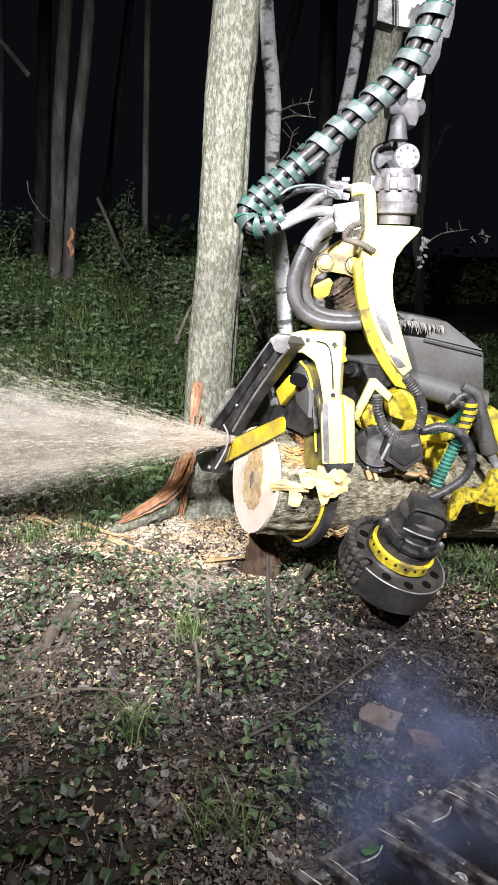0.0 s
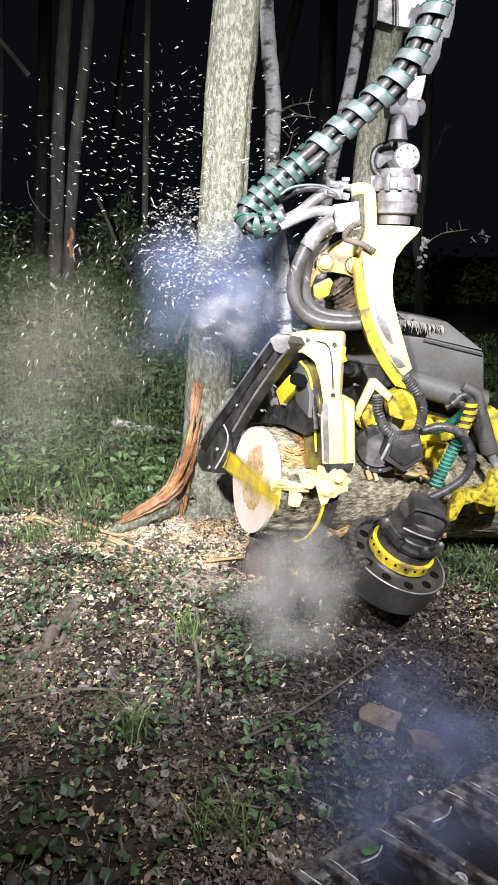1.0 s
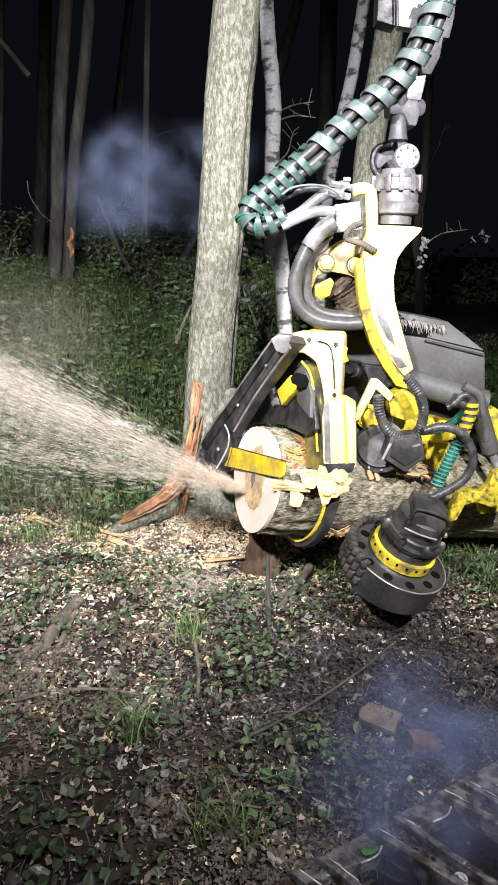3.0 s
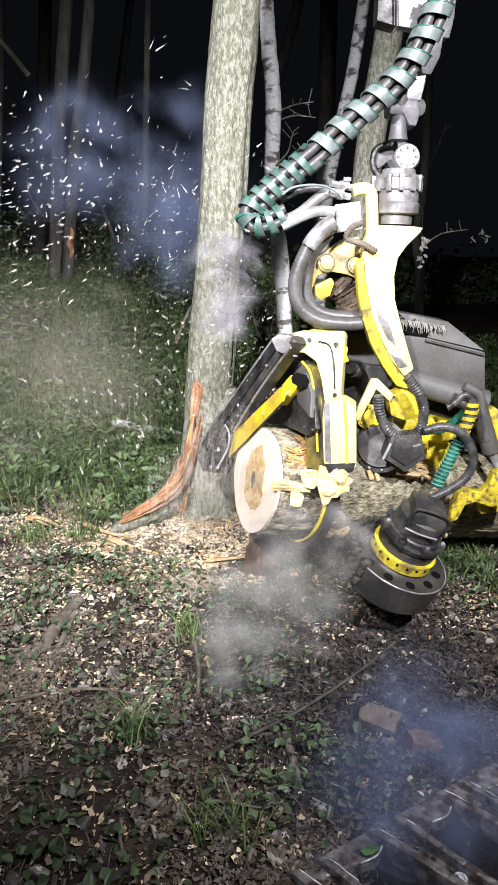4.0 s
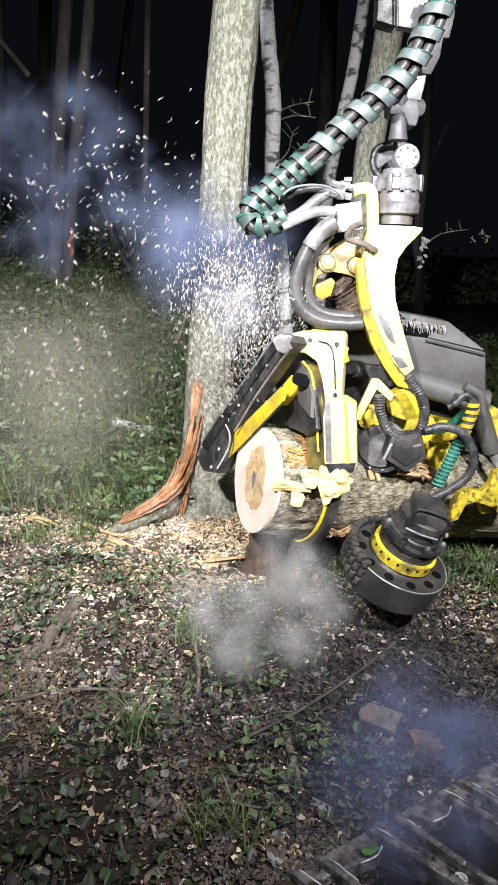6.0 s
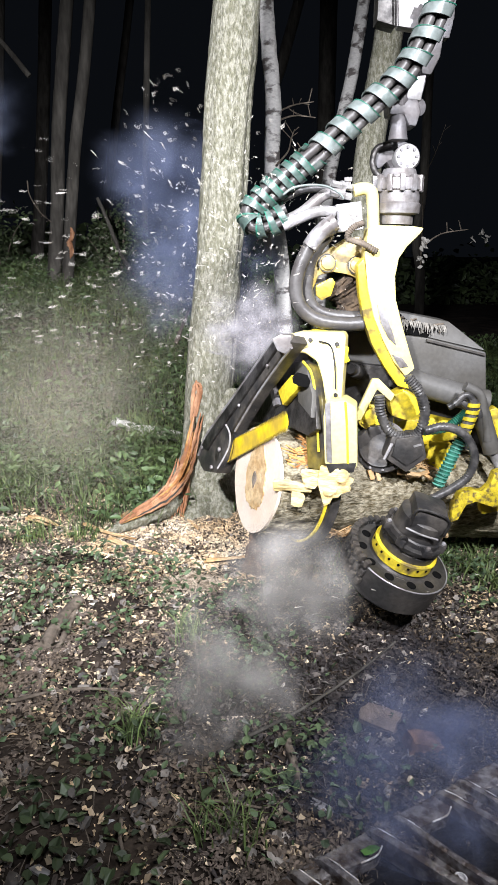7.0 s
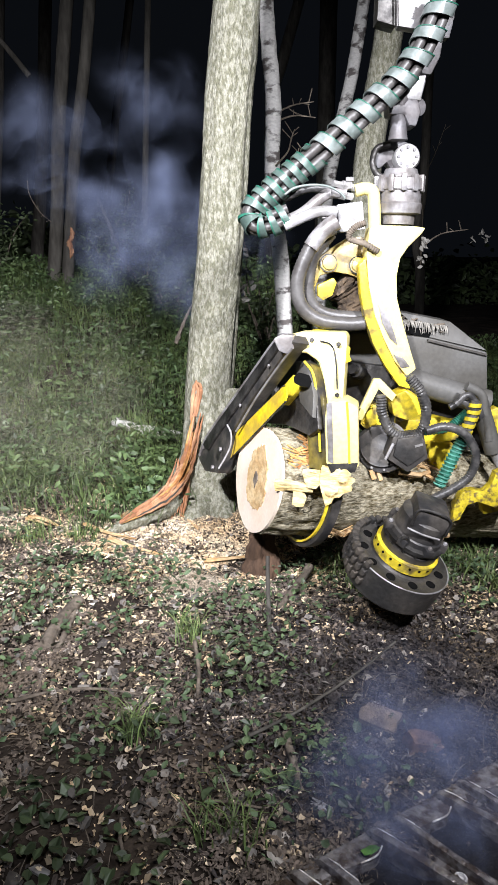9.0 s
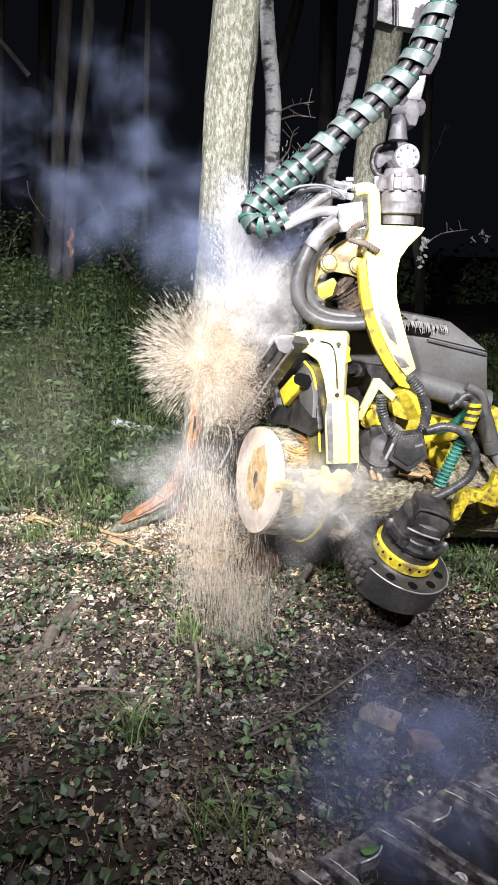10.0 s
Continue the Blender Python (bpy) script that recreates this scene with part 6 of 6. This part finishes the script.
def wisps(name, pts, ways, long, wide, material):
    """One mesh of small curved wisps of smoke at pts, each a soft-edged bowl, long along its way and wide across."""
    n, g = len(pts), 5
    ways = ways / np.linalg.norm(ways, axis=1, keepdims=True)
    side = np.cross(ways, RNG.normal(size=(n, 3)))
    side /= np.linalg.norm(side, axis=1, keepdims=True)
    out = np.cross(ways, side)
    long, wide = np.broadcast_to(long, (n,)) * RNG.uniform(0.7, 1.3, n), np.broadcast_to(wide, (n,)) * RNG.uniform(0.7, 1.3, n)
    verts, faces, uv = [], [], []
    grid = np.linspace(-1, 1, g)
    for i in range(n):
        bow = RNG.uniform(0.1, 0.45) * wide[i] * 0.5
        for a in grid:
            for b in grid:
                verts.append((pts[i] + ways[i] * a * long[i] / 2 + side[i] * b * wide[i] / 2 + out[i] * bow * (a * a + b * b - 0.6)).tolist())
        o = i * g * g
        for r in range(g - 1):
            for c in range(g - 1):
                faces.append((o + r * g + c, o + (r + 1) * g + c, o + (r + 1) * g + c + 1, o + r * g + c + 1))
                uv += [(q / (g - 1), w / (g - 1)) for q, w in ((r, c), (r + 1, c), (r + 1, c + 1), (r, c + 1))]
    me = bpy.data.meshes.new(name)
    me.from_pydata(verts, [], faces)
    me.uv_layers.new(name="wisp").data.foreach_set("uv", np.array(uv).ravel())
    me.polygons.foreach_set("use_smooth", [True] * len(me.polygons))
    me.materials.append(material)
    return me


def puff(name, n, radius, lumps, size, material, squash=(1, 1, 1)):
    p = ball(n, radius, lumps)
    return wisps(name, p * np.array(squash), RNG.normal(size=(n, 3)) * np.array(squash), size, size, material)


def core_mesh(n, length, spread):
    """The dense middle of a spray: long wisps that widen with the way they have flown."""
    s = length * RNG.uniform(0.02, 1.0, n)
    w = 0.035 + 1.15 * spread * s / length
    a = RNG.uniform(0, math.tau, n)
    r = w * 0.40 * RNG.uniform(0, 1, n) ** 0.5
    p = np.stack([-s, r * np.cos(a), r * np.sin(a)], 1)
    return wisps("spray", p, p + np.array((-0.3, 0, 0)), 0.16 + 0.34 * s / length, w, SPRAY)


JETS = [jet_mesh(16000, 1.45, 0.20, 0.0080, 0.0026, MIST) for _ in range(2)]
CORES = [core_mesh(46, 1.5, 0.20) for _ in range(2)]
WISPS = [jet_mesh(2000, 1.45, 0.21, 0.040, 0.0019, DUST) for _ in range(2)]
PUFFS = [puff("smoke", 20, 0.36, 7, 0.46, SMOKE) for _ in range(3)]
THINS = [specks("dust", ball(30000, 0.5, 9), RNG.normal(size=(30000, 3)), 0.0021, 0.0020, MIST) for _ in range(2)]
LOWS = [puff("dust", 20, 0.24, 6, 0.28, LOWDUST) for _ in range(2)]
up = np.array((0.0, 0.0, 1.0))


def flake_mesh(n, radius, way, length, width):
    p = RNG.normal(size=(n, 3)) * radius * 0.5
    r = np.linalg.norm(p, axis=1, keepdims=True)
    p *= np.minimum(1, radius / r)
    return specks("flakes", p, np.array(way) + RNG.normal(size=(n, 3)) * 0.35, length, width, FLAKE)


FLAKES = [flake_mesh(120, 0.34, (-0.5, 0, 1), 0.018, 0.005), flake_mesh(120, 0.34, (-0.9, 0, 0.8), 0.022, 0.005), flake_mesh(60, 0.40, (0.2, 0, 1), 0.030, 0.004)]
p0 = ball(24000, 0.27, 14) * (0.85, 0.8, 1.15)
BURST = specks("burst", p0, RNG.normal(size=(24000, 3)), 0.0046, 0.0036, TANDUST)
q0 = RNG.normal(size=(1300, 3)) * 0.8 + np.array((-1.1, -0.3, 0.15))
q0 *= 0.23 / np.linalg.norm(q0, axis=1, keepdims=True) * (RNG.uniform(0.5, 1.0, (1300, 1)) + np.abs(RNG.normal(0, 0.16, (1300, 1))))
RAYS = specks("rays", q0, q0 + RNG.normal(size=(1300, 3)) * 0.03, 0.034, 0.0030, DUST)
WHITE = puff("white_burst", 26, 0.24, 8, 0.20, GLARE)
TAN = puff("tan_burst", 34, 0.20, 9, 0.17, TANCORE)
p3 = np.stack([RNG.normal(0, 0.042, 22000), RNG.normal(0, 0.05, 22000), RNG.uniform(-0.30, 0.26, 22000) + RNG.normal(0, 0.05, 22000)], 1)
p3[:, 0] *= 1 - 0.5 * np.clip(p3[:, 2] / 0.3, -0.3, 1) ** 2
PLUME = specks("white_plume", p3, np.tile(up, (22000, 1)) + p3 * (4, 4, 0) + RNG.normal(size=(22000, 3)) * 0.12, 0.018, 0.0032, WHITEDUST)
p2 = np.stack([RNG.normal(0, 0.07, 4500), RNG.normal(0, 0.06, 4500), RNG.normal(0, 0.16, 4500)], 1)
FALL = specks("falling_dust", p2, np.tile(up, (4500, 1)) + RNG.normal(size=(4500, 3)) * 0.10, 0.040, 0.0017, DUST)

INSIDE = Vector((0.45, 3.1, -0.65))
CLOUDS = []      # (object, rows) keyed by motions()


def cloud(name, mesh, label, category, rows):
    ob = tagged(new(name, mesh), label, category, "what the saw throws out", "stuff")
    ob.location = rows[0][1].translation
    CLOUDS.append((ob, rows))


def drift(name, meshes, label, category, count, start, way, seed, upright=False):
    """Clouds that leave the cut at start, then follow way, rows of (seconds, middle, spread), each in its own direction."""
    rnd = random.Random(seed)
    for k in range(count):
        d = Vector((rnd.gauss(0, 1), rnd.gauss(0, 0.45), rnd.gauss(0, 1)))
        d = d.normalized() * rnd.uniform(0.35, 1.0)
        lag = rnd.uniform(0, 0.12)
        spin = [rnd.uniform(0, 360) for _ in range(3)]
        if upright:
            spin = [rnd.uniform(-7, 7), rnd.uniform(-7, 7), rnd.uniform(-upright, upright)]
        rows = []
        if start > 0:
            rows += [(0.0, pose(*INSIDE, *spin)), (start + lag * 0.5, pose(*INSIDE, *spin)), (start + lag * 0.5 + 0.06, pose(*(CC + AX * 0.35), *spin))]
        for i, (t, m, s) in enumerate(way):
            p = Vector(m) + d * s * (1.2 if name == "smoke_puff" and i > 2 else 1.0)
            rows.append((t, pose(p.x, p.y, p.z, spin[0], spin[1], spin[2] + 14 * i)))
        cloud(name, meshes[k % len(meshes)], label, category, rows)


def jet(aims, start, stop, seed, count=6, streaks=6):
    """A fan of sprays that shoot out of the log at start, swing with the bar by aims, rows of (seconds, tip, rise in degrees), and fly off at stop."""
    rnd = random.Random(seed)
    rest = -math.degrees(math.asin(-AX.z))
    for k in range(count + streaks + count):
        wide, core = count <= k < count + streaks, k >= count + streaks
        fan = rnd.uniform(-17, 17) if wide else (k % (count + streaks) - (count - 1) / 2) * 4.0
        turn = rnd.uniform(-9, 9)
        roll = rnd.uniform(0, 360)
        home = CC + AX * 1.62
        hid = pose(*home, 0, 9.5, 21.1)
        rows = []
        if start > 0:
            rows += [(0.0, hid), (start - 0.07, hid)]
        for t, tip, ang in aims:
            rows.append((t, pose(*tip, 0, ang + fan, turn)))
        t, tip, ang = aims[-1]
        a = radians(ang + fan)
        go = Vector((-math.cos(a), -math.sin(radians(turn)), math.sin(a)))
        p = Vector(tip)
        rows.append((stop + 0.10, pose(*(p + go * 2.3), 0, ang + fan, turn)))
        rows.append((stop + 0.30, pose(*(p + go * 3.4 - Vector((0, 0, 0.2))), 0, ang + fan, turn)))
        rows.append((stop + 1.1, pose(-4.2, 3.0, -0.9, 0, ang * 0.2, turn)))
        rows.append((10.0 if stop < 8.8 else stop + 1.2, pose(-4.2, 3.0, -0.9, 0, ang * 0.2, turn)))
        cloud("sawdust_spray", (CORES if core else WISPS if wide else JETS)[k % 2], "pale sawdust spraying from the saw cut", "sawdust", rows)


CUT_A, CUT_B, CUT_C, CUT_D = (-0.064, 2.976, 0.620), (-0.056, 2.934, 0.576), (-0.021, 2.786, 0.451), (-0.002, 2.688, 0.347)
jet([(0.0, CUT_A, 0), (0.2, CUT_B, 9), (0.4, CUT_C, 24), (0.6, CUT_D, 33), (0.72, CUT_D, 38)], 0.0, 0.72, 1)
jet([(2.45, CUT_A, -6), (2.6, CUT_A, -4), (2.75, CUT_A, 1), (3.0, CUT_C, 22), (3.3, CUT_D, 34)], 2.45, 3.35, 2, 1, 9)
jet([(4.45, CUT_A, -7), (4.6, CUT_A, -3), (4.85, CUT_A, 2), (5.05, CUT_B, 12), (5.25, CUT_C, 24), (5.5, CUT_D, 33), (5.56, CUT_D, 35)], 4.45, 5.58, 3, 3, 9)
jet([(6.25, CUT_A, -2), (6.5, CUT_B, 12), (6.65, CUT_C, 26), (6.82, CUT_D, 36)], 6.25, 6.84, 4, 5, 6)
jet([(7.42, CUT_A, 3), (7.5, CUT_B, 10), (7.56, CUT_B, 14)], 7.4, 7.56, 5, 2, 2)

PUFF = "bluish smoke puff lit by the work lights"
drift("smoke_puff", PUFFS, PUFF, "smoke", 7, 0.72, [(0.9, (-0.051, 3.100, 1.164), 0.12), (1.2, (-0.127, 3.300, 1.238), 0.16), (1.5, (-0.274, 3.900, 1.400), 0.15), (2.0, (-0.410, 4.600, 1.560), 0.24), (2.6, (-0.520, 5.000, 1.690), 0.32), (3.8, (-0.859, 5.300, 1.976), 0.45), (5.5, (-1.598, 5.600, 2.048), 0.65), (6.8, (-2.600, 5.600, 2.088), 0.72), (10.0, (-3.917, 5.600, 2.204), 0.72)], 11)
drift("smoke_puff", PUFFS, PUFF, "smoke", 7, 3.5, [(3.7, (-0.145, 3.300, 1.250), 0.16), (4.0, (-0.458, 4.600, 1.670), 0.27), (4.6, (-0.540, 4.700, 1.676), 0.32), (5.5, (-0.740, 5.000, 1.838), 0.43), (6.8, (-2.381, 5.400, 2.101), 0.5), (8.0, (-3.375, 5.400, 2.175), 0.5), (10.0, (-3.362, 5.400, 2.250), 0.79)], 12)
drift("smoke_puff", PUFFS, PUFF, "smoke", 9, 5.5, [(5.7, (-0.027, 3.100, 1.212), 0.14), (6.2, (-0.219, 4.000, 1.430), 0.22), (6.8, (-0.438, 4.700, 1.761), 0.20), (7.3, (-0.569, 5.000, 1.855), 0.27), (8.0, (-0.766, 5.200, 1.929), 0.45), (9.0, (-1.017, 5.400, 1.987), 0.55), (10.0, (-1.276, 5.500, 2.114), 0.62)], 13)
drift("smoke_puff", PUFFS, PUFF, "smoke", 9, 6.8, [(7.0, (-0.280, 4.300, 1.340), 0.22), (7.6, (-0.400, 4.600, 1.400), 0.26), (8.2, (-0.400, 4.600, 1.440), 0.36), (9.0, (-0.430, 4.800, 1.560), 0.42), (10.0, (-0.560, 5.000, 1.780), 0.50)], 14)
drift("smoke_puff", PUFFS, PUFF, "smoke", 2, 9.35, [(9.6, (-0.026, 2.950, 1.152), 0.07), (10.0, (-0.050, 3.100, 1.515), 0.12)], 15)

# Puffs in the lit smoke colour, in front of the blue ones.
PALES = [puff("smoke", 18, 0.17, 6, 0.19, LITSMOKE) for _ in range(2)]
for k, t in enumerate((0.35, 3.2, 5.15, 6.7)):
    drift("smoke_puff", PALES, "smoke and dust rising behind the saw box, coloured as strongly lit", "smoke", 6, t - 0.05, [(t + 0.14, (0.0, 2.93, 1.00), 0.04), (t + 0.35, (-0.01, 2.95, 1.12), 0.09), (t + 0.6, (-0.04, 3.05, 1.19), 0.12), (t + 0.85, (-0.06, 3.25, 1.23), 0.13), (t + 1.15, (-0.20, 4.3, 1.15), 0.12), (t + 1.6, (-0.15, 4.6, 0.4), 0.10), (t + 2.0, (-0.15, 4.6, -1.2), 0.10), (11.0, (-0.15, 4.6, -1.2), 0.10)], 80 + k)

LOW = "grey dust sinking below the log"
for k, t in enumerate((0.0, 2.75, 4.85, 6.2)):
    drift("dust_puff", LOWS, LOW, "dust", 6, t + 0.30, [(t + 0.5, (0.166, 2.450, 0.418), 0.04), (t + 0.7, (0.184, 2.380, 0.280), 0.08), (t + 1.0, (0.170, 2.300, 0.190), 0.13), (t + 1.4, (0.060, 2.150, 0.040), 0.40), (t + 2.0, (-0.055, 1.950, -0.120), 0.55), (t + 2.4, (-0.139, 1.850, -0.420), 0.60), (t + 3.0, (-0.1, 1.9, -1.2), 0.40), (10.5, (-0.1, 1.9, -1.2), 0.40)], 20 + k)
    drift("dust_haze", THINS, "thin sawdust haze hanging over the grass", "dust", 6, t + 0.5, [(t + 0.75, (-0.699, 2.600, 0.911), 0.20), (t + 1.1, (-0.769, 2.700, 0.892), 0.22), (t + 1.8, (-0.926, 3.000, 0.860), 0.42), (t + 2.8, (-0.958, 3.000, 0.761), 0.45), (t + 3.8, (-1.184, 3.000, 0.710), 0.45), (t + 4.6, (-2.128, 3.000, 0.660), 0.45), (11.5, (-2.6, 3.0, -1.2), 0.3)], 30 + k)
    drift("flying_chips", FLAKES, "pale wood flakes flung into the air", "wood chips", 10, t + 0.28, [(t + 0.42, (-0.097, 2.900, 0.854), 0.10), (t + 0.6, (-0.186, 2.900, 1.156), 0.30), (t + 0.8, (-0.355, 2.850, 1.379), 0.55), (t + 1.0, (-0.458, 2.800, 1.358), 0.66), (t + 1.25, (-0.522, 2.750, 1.212), 0.74), (t + 1.6, (-0.647, 2.700, 0.734), 0.75), (t + 1.95, (-0.6, 2.7, -1.4), 0.6), (10.5, (-0.6, 2.7, -1.4), 0.6)], 40 + k)
    drift("flying_chips", FLAKES[2:], "pale wood flakes raining onto the ground", "wood chips", 2, t + 0.35, [(t + 0.55, (0.231, 2.200, 0.216), 0.2), (t + 0.8, (0.292, 2.000, -0.022), 0.3), (t + 1.05, (0.212, 1.900, -0.135), 0.34), (t + 1.3, (0.15, 1.9, -1.0), 0.3), (10.5, (0.15, 1.9, -1.0), 0.3)], 50 + k)

SPRINKLE = flake_mesh(1500, 0.24, (0, 0, 1), 0.016, 0.0042)
for t, n in ((0.0, 1), (2.75, 2), (5.0, 4)):
    drift("flying_chips", [SPRINKLE], "white chips thrown up behind the saw box", "wood chips", n, t + 0.32, [(t + 0.42, (-0.039, 2.980, 0.839), 0.03), (t + 0.5, (-0.038, 3.000, 1.030), 0.10), (t + 0.65, (-0.050, 3.000, 1.195), 0.20), (t + 0.9, (-0.121, 3.000, 1.148), 0.34), (t + 1.2, (-0.195, 2.950, 0.771), 0.40), (t + 1.5, (-0.3, 2.9, -1.0), 0.3), (10.5, (-0.3, 2.9, -1.0), 0.3)], 70 + n)

drift("sawdust_burst", [TAN, RAYS, TAN, RAYS, BURST], "tan sawdust bursting up over the saw box", "sawdust", 10, 9.45, [(9.7, (-0.060, 2.750, 0.86), 0.03), (9.85, (-0.085, 2.720, 0.98), 0.07), (10.0, (-0.105, 2.700, 1.035), 0.12)], 61, 25)
drift("sawdust_burst", [WHITE], "white sawdust cloud over the saw box", "sawdust", 2, 9.5, [(9.7, (-0.025, 2.850, 1.071), 0.08), (9.85, (-0.036, 2.850, 1.138), 0.13), (10.0, (-0.040, 2.880, 1.190), 0.16)], 62)
drift("sawdust_plume", [PLUME], "white sawdust plume shooting up behind the saw box", "sawdust", 3, 9.2, [(9.32, (-0.086, 2.950, 0.845), 0.02), (9.5, (-0.068, 2.950, 1.129), 0.03), (9.6, (-0.067, 2.950, 1.198), 0.06), (9.7, (-0.060, 2.950, 1.266), 0.07), (9.8, (-0.048, 2.950, 1.289), 0.10), (10.0, (-0.002, 3.000, 1.332), 0.15)], 67, 180)
drift("falling_sawdust", [FALL], "sawdust streaming down past the log's end", "sawdust", 4, 9.3, [(9.5, (-0.129, 2.700, 0.379), 0.06), (9.7, (-0.125, 2.600, 0.298), 0.13), (10.0, (-0.088, 2.450, 0.200), 0.26)], 63, 180)
WPUFF = puff("white_puff", 14, 0.13, 6, 0.14, GLARE)
drift("dust_puff", [WPUFF], "white dust puffing beside the log", "dust", 2, 9.5, [(9.75, (0.160, 2.400, 0.578), 0.02), (10.0, (0.247, 2.340, 0.526), 0.04)], 66)
drift("dust_puff", LOWS, LOW, "dust", 3, 9.5, [(9.75, (0.120, 2.420, 0.593), 0.04), (10.0, (0.218, 2.360, 0.529), 0.07)], 64)
drift("dust_puff", LOWS, "tan dust beside the sawn end", "dust", 3, 9.4, [(9.65, (-0.090, 2.600, 0.556), 0.08), (10.0, (-0.199, 2.600, 0.533), 0.14)], 65)

HAZE = [puff("haze", 20, 0.36, 7, 0.34, BLUE, (1.0, 0.9, 0.30)) for _ in range(2)]
for k, q in enumerate(((0.444, 1.840, -0.006), (0.484, 1.650, -0.007), (0.621, 1.690, -0.003), (0.568, 1.860, -0.002), (0.312, 1.560, -0.001), (0.417, 1.560, -0.001), (0.233, 1.520, -0.000))):
    x, y, z = q
    cloud("blue_haze", HAZE[k % 2], "blue exhaust haze creeping over the ground", "smoke", [(0.0, pose(x, y - 0.08, z + 0.10, 0, 0, 70 * k)), (5.0, pose(x + 0.02, y - 0.07, z + 0.10, 0, 0, 70 * k + 14)), (10.0, pose(x - 0.01, y - 0.08, z + 0.10, 0, 0, 70 * k + 28))])


# ---- what moves ----
def motions():
    sway = [(0.0, 0.0), (2.2, 0.0), (2.8, 0.004), (4.0, 0.006), (5.5, 0.007), (6.8, 0.010), (7.5, 0.008), (9.0, 0.015), (10.0, 0.015)]
    for ob in (HEAD, LOG):
        at = ORIGIN[ob.name]
        walk(ob, [(t, pose(at.x + d, at.y, at.z)) for t, d in sway])
    hub = PIVOT - ORIGIN[HEAD.name]
    turns = [(0.0, 25), (0.1, 21), (0.2, 15), (0.3, 8), (0.4, 2), (0.5, -6), (0.6, -16), (0.7, -30), (0.8, -48), (0.9, -44), (1.0, 0), (1.1, 26), (1.2, 35), (2.3, 36), (2.5, 33), (2.6, 30), (2.7, 26), (3.0, 10), (3.25, -15), (3.4, -48), (3.5, -44), (3.6, 0), (3.75, 35), (4.3, 36), (4.4, 34), (4.6, 29), (4.8, 23), (5.0, 16), (5.2, 5), (5.4, -10), (5.5, -20), (5.6, -46), (5.7, -30), (5.85, 30), (5.95, 36), (6.1, 35), (6.3, 24), (6.5, 8), (6.7, -12), (6.8, -30), (6.9, 0), (7.0, 26), (7.1, 35), (7.2, 34), (7.3, 25), (7.4, 21), (7.5, 14), (7.6, -22), (7.7, -48), (7.8, -48), (7.9, -30), (8.0, 4), (8.1, 27), (8.3, 36), (9.1, 36), (9.2, 33), (9.3, 26), (9.5, 14), (9.75, 4), (10.0, -4)]
    walk(BAR, [(t, Matrix.Translation(hub + AX * 0.09 * min(max((t - 9.1) / 0.2, 0), 1)) @ Matrix.Rotation(radians(a), 4, -AX)) for t, a in turns])
    for ob, rows in CLOUDS:
        walk(ob, rows)


motions()
